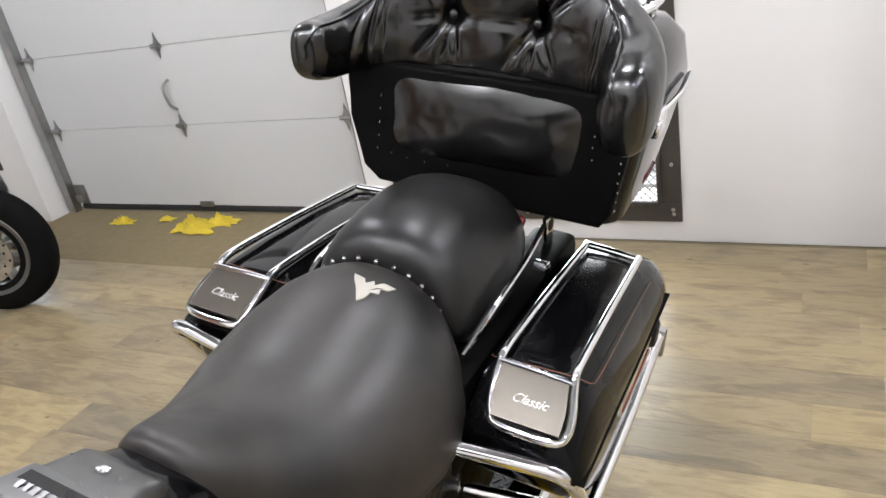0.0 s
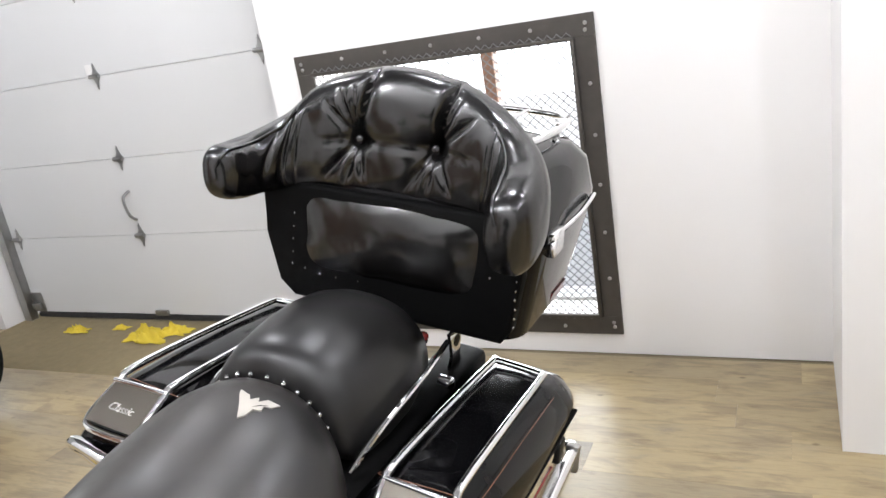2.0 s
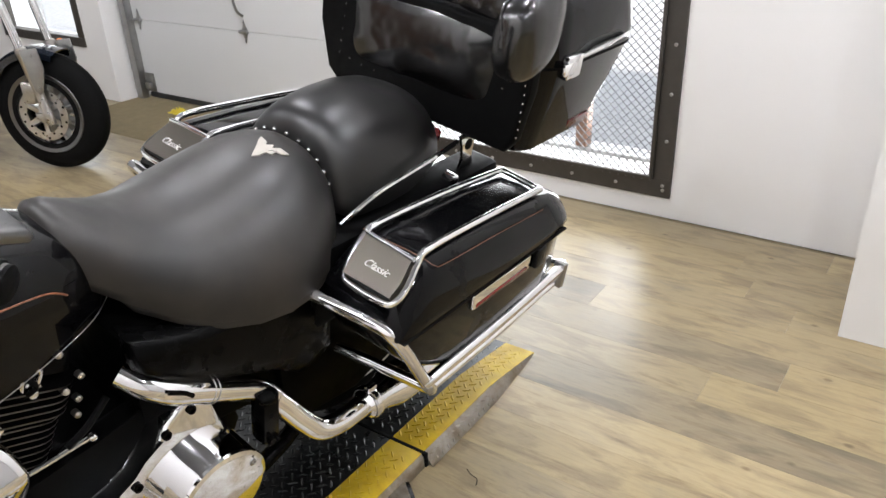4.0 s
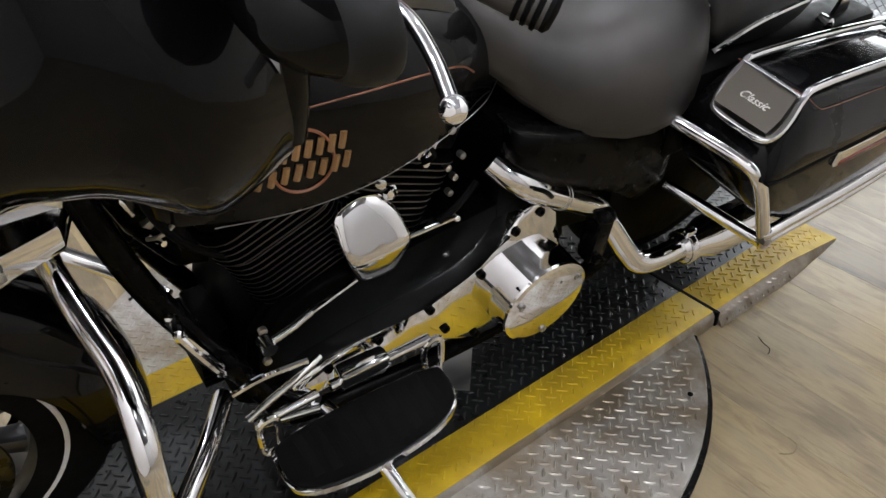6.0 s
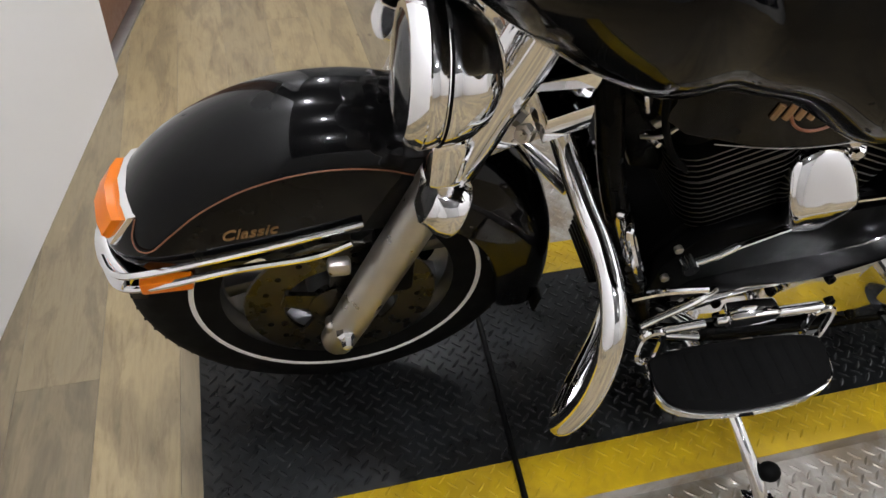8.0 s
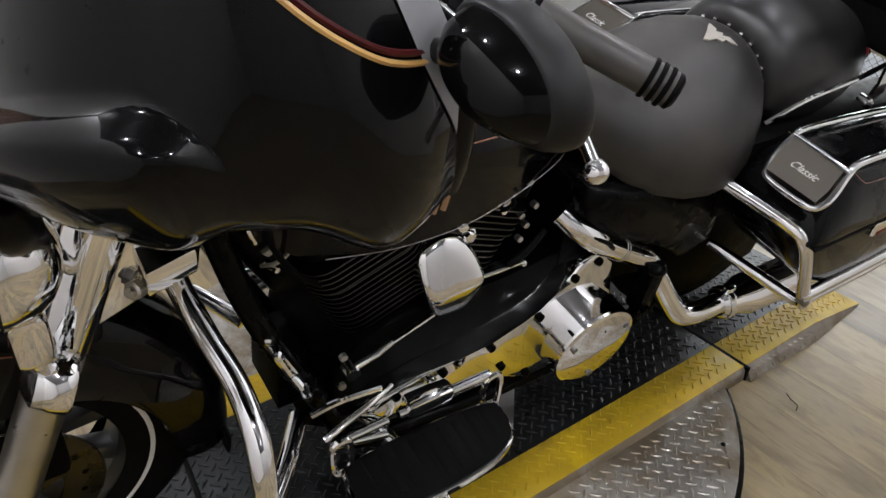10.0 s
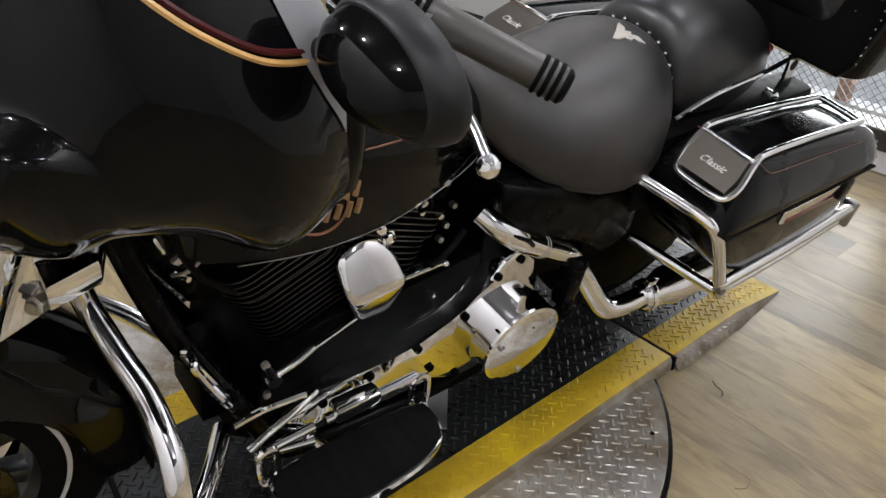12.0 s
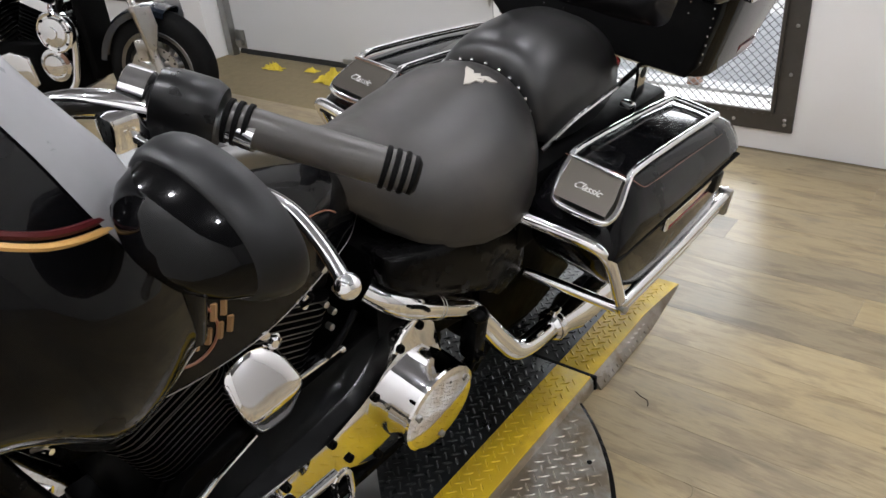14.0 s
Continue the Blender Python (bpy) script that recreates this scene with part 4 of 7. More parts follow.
for deg in (22.5, -22.5):
    ax = cyl_axis(deg)
    sd = Vector((0, ax.z, -ax.y))
    cyl = add("cylinder", ENGINE, lambda bm: loft(bm, [[CR + ax * h + Vector((x, 0, 0)) + sd * y for x, y in rounded(0, 0, 0.072, 0.066, 0.04, 5)] for h in (0.12, 0.40)]), "black finned cylinder")
    for k in range(15):
        h = 0.130 + k * 0.0125
        w, d = (0.106, 0.098) if k < 10 else (0.112, 0.102)
        bm = fresh()
        t = 0.0016
        rings = []
        for hh, sc in ((h - t * 1.4, 0.0), (h - t, 1.0), (h + t, 1.0), (h + t * 1.4, 0.0)):
            pts = fin_outline(w, d) if sc else fin_outline(0.07, 0.064)
            rings.append([CR + ax * hh + Vector((x, 0, 0)) + sd * y for x, y in pts])
        loft(bm, rings, True, False)
        for f in bm.faces:
            n = f.calc_center_median() - (CR + ax * h)
            if all(abs((v.co - CR).dot(ax) - h) > t * 0.5 and abs((v.co - CR).dot(ax) - h) < t * 1.2 for v in f.verts):
                f.material_index = 1
        part("fin", bm, [ENGINE, FINEDGE], cyl)
    add("cylinder_head", ENGINE, lambda bm: loft(bm, [[CR + ax * h + Vector((x, 0, 0)) + sd * y for x, y in rounded(0, 0, w, d, 0.03, 4)] for h, w, d in ((0.318, 0.085, 0.085), (0.325, 0.10, 0.09), (0.375, 0.098, 0.088), (0.392, 0.08, 0.07))]), "black rocker cover", cyl)
    for y in (-0.05, 0.05):
        add("head_bolt", SATIN, lambda bm: lathe(bm, [(0.006, 0), (0.006, 0.012), (0.003, 0.014)], CR + ax * 0.36 + Vector((0.096, 0, 0)) + sd * y, (1, 0, 0), 8), "", cyl)
add("crankcase", ENGINE, lambda bm: prism(bm, [(0.47, 0.26), (0.50, 0.44), (0.56, 0.53), (0.665, 0.555), (0.77, 0.53), (0.88, 0.50), (1.12, 0.48), (1.16, 0.30), (1.05, 0.20), (0.55, 0.19)], 0, -0.135, 0.092, 0.012), "black crankcase and gearbox")
add("inner_primary", ENGINE, lambda bm: prism(bm, [(0.495, 0.30), (0.503, 0.42), (0.55, 0.490), (0.64, 0.515), (0.77, 0.512), (0.89, 0.525), (1.02, 0.548), (1.12, 0.48), (1.15, 0.37), (1.10, 0.25), (0.96, 0.23), (0.62, 0.235), (0.52, 0.26)], 0, 0.085, 0.124, 0.010), "black inner primary case")
prim = add("primary_cover", CHROME, lambda bm: prism(bm, [(0.539, 0.305), (0.537, 0.343), (0.569, 0.372), (0.645, 0.386), (0.749, 0.397), (0.800, 0.403), (0.868, 0.417), (0.905, 0.436), (0.930, 0.462), (0.948, 0.495), (0.970, 0.522), (1.000, 0.543), (1.030, 0.547), (1.044, 0.500), (1.090, 0.420), (1.112, 0.35), (1.09, 0.270), (1.01, 0.235), (0.917, 0.236), (0.880, 0.262), (0.842, 0.297), (0.785, 0.322), (0.70, 0.318), (0.60, 0.300)], 0, 0.118, 0.168, 0.011, 3), "long chrome primary cover")
for y, z in ((0.598, 0.364), (0.692, 0.378), (0.795, 0.392), (0.900, 0.425), (0.962, 0.500), (1.012, 0.524), (0.835, 0.318), (0.62, 0.318), (0.912, 0.256)):
    add("cover_bolt", DARK, lambda bm: lathe(bm, [(0.0085, 0), (0.0085, 0.008), (0.0045, 0.009), (0.0045, 0.005)], (0.166, y, z), (1, 0, 0.25), 12), "", prim)
DC = Vector((0.124, 1.033, 0.327))
DN = Vector((1.0, -0.02, -0.01)).normalized()
derby = add("derby_cover", CHROME, lambda bm: lathe(bm, [(0.0975, 0.0), (0.0960, 0.084), (0.0962, 0.086), (0.0965, 0.090), (0.0945, 0.095), (0.087, 0.098), (0.05, 0.1025), (0.0, 0.104)], DC, DN, 64), "round chrome clutch cover", None, 14)
for k in range(3):
    a = radians(35 + 120 * k)
    add("cover_bolt", STEEL, lambda bm: lathe(bm, [(0.0070, 0.096), (0.0070, 0.103), (0.004, 0.104), (0.004, 0.100)], DC + Vector((0, math.cos(a), math.sin(a))) * 0.076, DN, 10), "", derby)
# horn cover: a domed shield whose face breaks at a soft ridge
def horn_shape(bm):
    out = [(0.648, 0.637), (0.668, 0.652), (0.693, 0.657), (0.722, 0.647), (0.745, 0.622), (0.757, 0.590), (0.759, 0.558), (0.751, 0.526), (0.740, 0.497), (0.712, 0.494), (0.682, 0.501), (0.664, 0.530), (0.648, 0.569), (0.642, 0.605)]
    c = (0.704, 0.572)
    out = [(p.y, p.z) for p in spline([(0, y, z) for y, z in out], 4, True)]
    rings = []
    for x, sc in ((0.100, 0.94), (0.110, 1.0), (0.140, 1.0), (0.1465, 0.985), (0.150, 0.96), (0.1535, 0.90), (0.1555, 0.82), (0.1565, 0.72), (0.157, 0.6), (0.157, 0.48), (0.157, 0.36), (0.157, 0.24), (0.157, 0.12), (0.157, 0.03)):
        ring = []
        for y, z in out:
            y, z = c[0] + (y - c[0]) * sc, c[1] + (z - c[1]) * sc
            off = z - 0.574 - 0.10 * (y - c[0])
            bend = 0.40 * (math.sqrt(off * off + 0.00003)) + 0.17 * off
            ring.append((x - bend * max(0.0, min(1.0, (x - 0.112) / 0.034)), y, z - 0.010))
        rings.append(ring)
    loft(bm, rings)


add("horn_cover", CHROME, horn_shape, "rounded chrome horn cover", None, 40)
add("horn_bracket", CHROME, lambda bm: (tube(bm, [(0.12, 0.755, 0.535), (0.12, 0.80, 0.535), (0.12, 0.862, 0.537)], 0.0042, 8), ball(bm, (0.122, 0.866, 0.538), (0.008, 0.008, 0.008), 10)), "chrome horn bracket")
# shift linkage
add("shift_rod", CHROME, lambda bm: (tube(bm, [(0.175, 0.505, 0.500), (0.172, 0.545, 0.508), (0.165, 0.575, 0.515)], 0.0062, 10, 0), tube(bm, [(0.165, 0.575, 0.515), (0.155, 0.655, 0.532)], 0.010, 8, 0, False, 0.5),
                                     lathe(bm, [(0.012, -0.012), (0.012, 0.012)], (0.176, 0.498, 0.498), (1, 0, 0), 12)), "chrome shift linkage rod")
add("spark_lead", RUBBER, lambda bm: tube(bm, [(0.10, 0.79, 0.66), (0.13, 0.80, 0.70), (0.10, 0.76, 0.74)], 0.004, 8), "")
add("engine_mount", CHROME, lambda bm: (lathe(bm, [(0.015, 0), (0.015, 0.016), (0.009, 0.02)], (0.082, 0.81, 0.66), (1, -0.3, 0.1), 10), prism(bm, [(0.79, 0.645), (0.83, 0.65), (0.82, 0.70), (0.80, 0.69)], 0, 0.070, 0.082, 0.003)), "chrome top engine mount")
add("choke_bracket", SATIN, lambda bm: (tube(bm, [(0.10, 0.39, 0.695), (0.12, 0.41, 0.715), (0.105, 0.46, 0.745)], 0.003, 8), prism(bm, [(0.384, 0.735), (0.392, 0.728), (0.440, 0.757), (0.436, 0.770)], 0, 0.112, 0.122, 0.002)), "")
add("lifting_eye", CHROME, lambda bm: (tube(bm, [(0.104, 0.790, 0.672), (0.108, 0.796, 0.700), (0.106, 0.812, 0.706), (0.102, 0.820, 0.690), (0.100, 0.808, 0.668)], 0.0055, 10, 5, True), lathe(bm, [(0.007, 0), (0.007, 0.012), (0.003, 0.014)], (0.100, 0.802, 0.664), (1, 0, 0.3), 8)), "chrome lifting eye")
add("spark_plug", CHROME, lambda bm: (lathe(bm, [(0.015, 0.0), (0.015, 0.010), (0.011, 0.012), (0.011, 0.020), (0.006, 0.024)], (0.098, 0.742, 0.632), (1, -0.35, 0.35), 6), lathe(bm, [(0.009, 0.0), (0.009, 0.012), (0.005, 0.014)], (0.100, 0.726, 0.655), (1, -0.3, 0.2), 8), box(bm, (0.094, 0.716, 0.610), (0.112, 0.738, 0.622), 0.003)), "chrome plug and fittings")
add("rocker_fitting", SATIN, lambda bm: [lathe(bm, [(0.006, 0), (0.006, 0.012), (0.003, 0.014)], (0.100, y, z), (1, 0, 0.1), 8) for y, z in ((0.846, 0.640), (0.862, 0.615), (0.872, 0.655), (0.856, 0.585))], "")
add("oil_line", RUBBER, lambda bm: tube(bm, [(0.12, 0.90, 0.60), (0.13, 0.86, 0.575), (0.135, 0.82, 0.56)], 0.006, 8), "")
add("neck_gusset", DARK, lambda bm: prism(bm, [(0.335, 0.82), (0.352, 0.745), (0.375, 0.672), (0.425, 0.585), (0.475, 0.570), (0.480, 0.70), (0.45, 0.81)], 0, -0.05, 0.055, 0.008), "black frame gusset under the steering neck")
add("cable_guide", CHROME, lambda bm: (tube(bm, [(0.130, 0.381, 0.838), (0.126, 0.43, 0.822), (0.122, 0.476, 0.796), (0.122, 0.497, 0.742)], 0.0028, 8), ball(bm, (0.122, 0.478, 0.793), (0.006, 0.006, 0.006), 10)), "thin chrome guide wire")
for y, z, r, d in ((0.349, 0.815, 0.006, (0.3, 0.9, 0.2)), (0.368, 0.797, 0.008, (0.7, 0.2, 0.6)), (0.374, 0.762, 0.004, (0.1, 0.3, -0.9)), (0.400, 0.699, 0.006, (0.9, 0.2, 0.1))):
    add("cable_ferrule", CHROME, lambda bm: lathe(bm, [(r * 0.5, -0.012), (r, -0.008), (r, 0.004), (r * 0.7, 0.008), (r * 0.7, 0.016)], (0.108, y, z), d, 10), "")
for y, z in ((0.512, 0.470), (0.514, 0.395), (0.575, 0.285)):
    add("case_bolt", SATIN, lambda bm: lathe(bm, [(0.007, 0), (0.007, 0.008), (0.003, 0.010)], (0.124, y, z), (1, 0, 0), 10), "")
both("cable", RUBBER, lambda bm: tube(bm, [(0.09, 0.42, 0.86), (0.12, 0.39, 0.78), (0.115, 0.43, 0.68), (0.09, 0.50, 0.60)], 0.0055, 8), "black cable")

# floorboard, shifter and side stand
def board_outline():
    return [(0.222, 0.482), (0.245, 0.462), (0.298, 0.462), (0.325, 0.490), (0.340, 0.56), (0.341, 0.64), (0.330, 0.72), (0.302, 0.768), (0.250, 0.778), (0.225, 0.765), (0.215, 0.62)]
bo = [Vector((x, y, 0)) for x, y in board_outline()]
bs = [(p.x, p.y) for p in spline(bo, 4, True)]
BC = (0.28, 0.62)
for s in (1, -1):
    bm = fresh(); prism(bm, bs, 2, 0.304, 0.318, 0.003); flip(bm, s)
    fb = part("floorboard", bm, CHROME, moto, "floorboard with a black rubber pad and chrome edge")
    bm = fresh(); prism(bm, [(BC[0] + (x - BC[0]) * 0.93, BC[1] + (y - BC[1]) * 0.965) for x, y in bs], 2, 0.317, 0.324, 0.003); flip(bm, s)
    pad = part("rubber_pad", bm, RUBBER, fb, "black rubber pad")
    bm = fresh()
    for k in range(9):
        box(bm, (0.232, 0.50 + k * 0.029, 0.323), (0.325 - abs(k - 4) * 0.004, 0.516 + k * 0.029, 0.3246), 0.0003)
    flip(bm, s); part("pad_rib", bm, RUBBER, fb)
    for y in (0.470, 0.772):
        bm = fresh()
        tube(bm, [(0.214, y - 0.012, 0.318), (0.212, y - 0.012, 0.365), (0.214, y + 0.014, 0.372), (0.222, y + 0.016, 0.33), (0.225, y + 0.012, 0.305), (0.22, y - 0.006, 0.300)], 0.0062, 8, 4, True)
        flip(bm, s); part("hinge_loop", bm, CHROME, fb, "bent chrome hinge loop")
    for a, b, r in (((0.205, 0.455, 0.362), (0.205, 0.56, 0.368), 0.0085), ((0.200, 0.585, 0.362), (0.205, 0.77, 0.372), 0.0095), ((0.19, 0.47, 0.335), (0.21, 0.56, 0.336), 0.008), ((0.10, 0.52, 0.30), (0.20, 0.56, 0.345), 0.012), ((0.10, 0.70, 0.30), (0.20, 0.68, 0.345), 0.012)):
        bm = fresh()
        tube(bm, [a, b], r, 10, 0)
        flip(bm, s); part("bracket_rod", bm, CHROME, fb, "chrome bracket rod")
    bm = fresh()
    box(bm, (0.180, 0.60, 0.352), (0.215, 0.69, 0.386), 0.007)
    flip(bm, s); part("bracket_block", bm, CHROME, fb, "chrome bracket block")
add("shift_lever", CHROME, lambda bm: (tube(bm, [(0.165, 0.585, 0.400), (0.185, 0.54, 0.405), (0.198, 0.48, 0.395), (0.205, 0.445, 0.385)], 0.0065, 10), tube(bm, [(0.175, 0.56, 0.42), (0.17, 0.49, 0.42), (0.165, 0.44, 0.405)], 0.006, 8)), "chrome shift lever")
stand = add("side_stand", CHROME, lambda bm: (tube(bm, [(0.15, 0.60, 0.235), (0.26, 0.630, 0.215), (0.34, 0.645, 0.185), (0.40, 0.662, 0.145), (0.425, 0.668, 0.115)], 0.0125, 12, 4), prism(bm, [(0.395, 0.648), (0.435, 0.640), (0.455, 0.672), (0.44, 0.705), (0.405, 0.70)], 2, 0.094, 0.108, 0.004)), "chrome side stand, swung out")
add("stand_pad", RUBBER, lambda bm: ball(bm, (0.392, 0.678, 0.166), (0.018, 0.020, 0.016), 14), "", stand)

# exhaust on the left
add("exhaust_header", CHROME, lambda bm: tube(bm, [(0.120, 0.925, 0.632), (0.152, 0.948, 0.612), (0.170, 0.982, 0.588), (0.176, 1.030, 0.560), (0.178, 1.080, 0.530), (0.180, 1.128, 0.500), (0.184, 1.160, 0.470), (0.190, 1.185, 0.432)], 0.0232, 22, 6), "chrome heat shield on the header")
for cc in ((0.1765, 1.040, 0.554), (0.1772, 1.048, 0.549)):
    add("shield_clamp", STEEL, lambda bm: lathe(bm, [(0.0232, -0.0016), (0.0240, 0.0), (0.0232, 0.0016)], cc, (0.03, 0.85, -0.53), 24), "")
add("clamp_screw", DARK, lambda bm: tube(bm, [(0.190, 0.962, 0.612), (0.196, 0.985, 0.600), (0.197, 1.000, 0.584)], 0.0042, 8, 4), "")
add("crossover_pipe", CHROME, lambda bm: tube(bm, [(0.188, 1.170, 0.452), (0.198, 1.196, 0.415), (0.214, 1.224, 0.372), (0.230, 1.260, 0.330), (0.236, 1.315, 0.315), (0.240, 1.40, 0.318), (0.246, 1.50, 0.312)], 0.0235, 18, 6), "chrome exhaust pipe")
both("muffler", CHROME, lambda bm: lathe(bm, [(0.026, 0), (0.034, 0.01), (0.034, 0.05), (0.046, 0.09), (0.048, 0.50), (0.046, 0.56), (0.030, 0.565), (0.028, 0.40)], (0.242, 1.375, 0.318), (0.02, 1.0, -0.02), 28), "long chrome muffler")
add("pipe_clamp", CHROME, lambda bm: (lathe(bm, [(0.036, -0.010), (0.038, -0.006), (0.038, 0.006), (0.036, 0.010)], (0.242, 1.394, 0.318), (0.02, 1, 0), 24), box(bm, (0.234, 1.382, 0.350), (0.251, 1.407, 0.367), 0.003)), "")
add("exhaust_bracket", DARK, lambda bm: (box(bm, (0.176, 1.128, 0.372), (0.218, 1.168, 0.478), 0.009), ball(bm, (0.206, 1.146, 0.486), (0.020, 0.022, 0.015), 14), lathe(bm, [(0.008, 0), (0.008, 0.010)], (0.216, 1.142, 0.384), (1, 0, 0), 8), lathe(bm, [(0.007, 0), (0.007, 0.008)], (0.216, 1.160, 0.376), (1, 0, -0.4), 8)), "black exhaust bracket")

# fuel tank and console
TANK = [(0.335, 0.055, 0.905, 0.80), (0.36, 0.10, 0.925, 0.765), (0.42, 0.140, 0.940, 0.735), (0.52, 0.158, 0.945, 0.718), (0.62, 0.160, 0.938, 0.712), (0.72, 0.150, 0.922, 0.715), (0.80, 0.132, 0.905, 0.722), (0.87, 0.108, 0.885, 0.730), (0.93, 0.085, 0.86, 0.738), (0.96, 0.06, 0.83, 0.75)]
tank = add("fuel_tank", BLACK, lambda bm: loft(bm, [[(x, y, bot + (z - bot) * 1.0) for x, y, z in hump(y, w, top, bot, 2.6)] for y, w, top, bot in TANK]), "gloss black fuel tank with gold pinstripes", None, 60)


def on_tank(y, f):
    """A point on the tank's left skin at height share f."""
    for (ya, wa, ta, ba), (yb, wb, tb, bb) in zip(TANK, TANK[1:]):
        if ya <= y <= yb:
            k = (y - ya) / (yb - ya)
            w, t, b = wa + (wb - wa) * k, ta + (tb - ta) * k, ba + (bb - ba) * k
            s = f
            return (w * (1 - s ** 2.6) ** (1 / 2.6) + 0.0008, y, b + (t - b) * s)


both("pinstripe", COPPER, lambda bm: tube(bm, [on_tank(y, f) for y, f in ((0.50, 0.56), (0.58, 0.60), (0.68, 0.61), (0.78, 0.60), (0.85, 0.55), (0.88, 0.44))], 0.0014, 6), "copper pinstripe", tank)


def roundel(bm):
    tube(bm, [on_tank(0.578 + 0.042 * math.cos(a), 0.31 + 0.19 * math.sin(a)) for a in [k * math.tau / 24 for k in range(24)]], 0.0022, 6, 2, True)


both("tank_emblem", COPPER, roundel, "orange and gold ring emblem with two bars", tank)
for s in (1, -1):
    for f, w in ((0.385, 0.056), (0.255, 0.060)):
        for k in range(8):
            y = 0.578 - w + k * 2 * w / 7
            bm = fresh()
            tube(bm, [on_tank(y - 0.003, f - 0.045), on_tank(y, f), on_tank(y + 0.003, f + 0.05)], 0.0050, 6, 3)
            flip(bm, s)
            part("emblem_bar", bm, DULLGOLD, tank, "dull gold emblem stroke")
both("tank_seam", STEEL, lambda bm: tube(bm, [(0.150, 0.46, 0.722), (0.160, 0.56, 0.713), (0.158, 0.66, 0.711), (0.146, 0.74, 0.714), (0.124, 0.83, 0.722), (0.098, 0.91, 0.733), (0.07, 0.955, 0.745)], 0.0007, 8, 5), "bright seam under the tank", tank)
cons = add("console", CONSOLE, lambda bm: loft(bm, [hump(y, w, z, z - 0.05, 9.0, 30) for y, w, z in ((0.50, 0.035, 0.945), (0.53, 0.055, 0.953), (0.66, 0.061, 0.951), (0.77, 0.061, 0.935), (0.809, 0.061, 0.921), (0.814, 0.060, 0.912), (0.862, 0.060, 0.894), (0.872, 0.054, 0.884))]), "satin metal tank console")
add("console_panel", PLASTIC, lambda bm: loft(bm, [[(x, y, z) for x, z in ((-0.040, z0), (-0.040, z0 + 0.003), (0.040, z0 + 0.003), (0.040, z0))] for y, z0 in ((0.725, 0.9400), (0.798, 0.9240))]), "black console panel", cons)
for y, z in ((0.748, 0.9382), (0.772, 0.9330)):
    add("console_writing", CONSOLE, lambda bm: [box(bm, (-0.030 + k * 0.0105, y, z), (-0.0235 + k * 0.0105, y + 0.010, z + 0.0012)) for k in range(6)], "", cons)
add("console_bolt", CHROME, lambda bm: lathe(bm, [(0.0075, 0), (0.0075, 0.003), (0.004, 0.005)], (0.0, 0.842, 0.901), (0, 0.35, 1), 14), "", cons)

# seats
RSEAT = [(0.891, 0.048, 0.864, 0.805), (0.894, 0.062, 0.882, 0.797), (0.904, 0.074, 0.892, 0.790), (0.928, 0.092, 0.887, 0.770), (0.965, 0.119, 0.866, 0.742), (1.02, 0.150, 0.840, 0.705), (1.08, 0.182, 0.826, 0.680), (1.14, 0.202, 0.832, 0.668), (1.20, 0.210, 0.843, 0.664), (1.26, 0.207, 0.857, 0.668), (1.31, 0.192, 0.866, 0.680), (1.35, 0.166, 0.864, 0.700), (1.375, 0.142, 0.857, 0.715), (1.390, 0.122, 0.845, 0.73), (1.398, 0.10, 0.83, 0.74)]
rseat = add("rider_seat", SEAT, lambda bm: loft(bm, [hump(y, w, t, b, 2.15) for y, w, t, b in [tuple(q) for q in RSEAT]]), "broad black vinyl rider saddle, slightly worn", None, 70)
add("seat_skirt", SEAT, lambda bm: loft(bm, [hump(y, w, b + 0.03, b - 0.012, 3.0) for y, w, t, b in RSEAT[4:12]]), "", rseat, 70)
PSEAT = [(1.388, 0.112, 0.852, 0.74), (1.396, 0.136, 0.876, 0.735), (1.412, 0.146, 0.894, 0.73), (1.44, 0.152, 0.906, 0.728), (1.50, 0.157, 0.916, 0.728), (1.57, 0.157, 0.918, 0.732), (1.63, 0.150, 0.908, 0.745), (1.68, 0.14, 0.888, 0.765), (1.71, 0.11, 0.85, 0.78)]
add("passenger_seat", PILLION, lambda bm: loft(bm, [hump(y, w, t, b, 2.3) for y, w, t, b in PSEAT]), "black vinyl passenger seat", None, 70)
for k in range(15):
    a = radians(-2 + 184 * k / 14)
    p = (-0.008 + 0.126 * math.copysign(abs(math.cos(a)) ** 0.9, math.cos(a)), 1.389 - 0.004 * abs(math.cos(a)), 0.748 + 0.106 * math.copysign(abs(math.sin(a)) ** 0.9, math.sin(a)))
    add("stud", CHROME, lambda bm: ball(bm, p, (0.0048, 0.0048, 0.0048), 10), "", rseat)
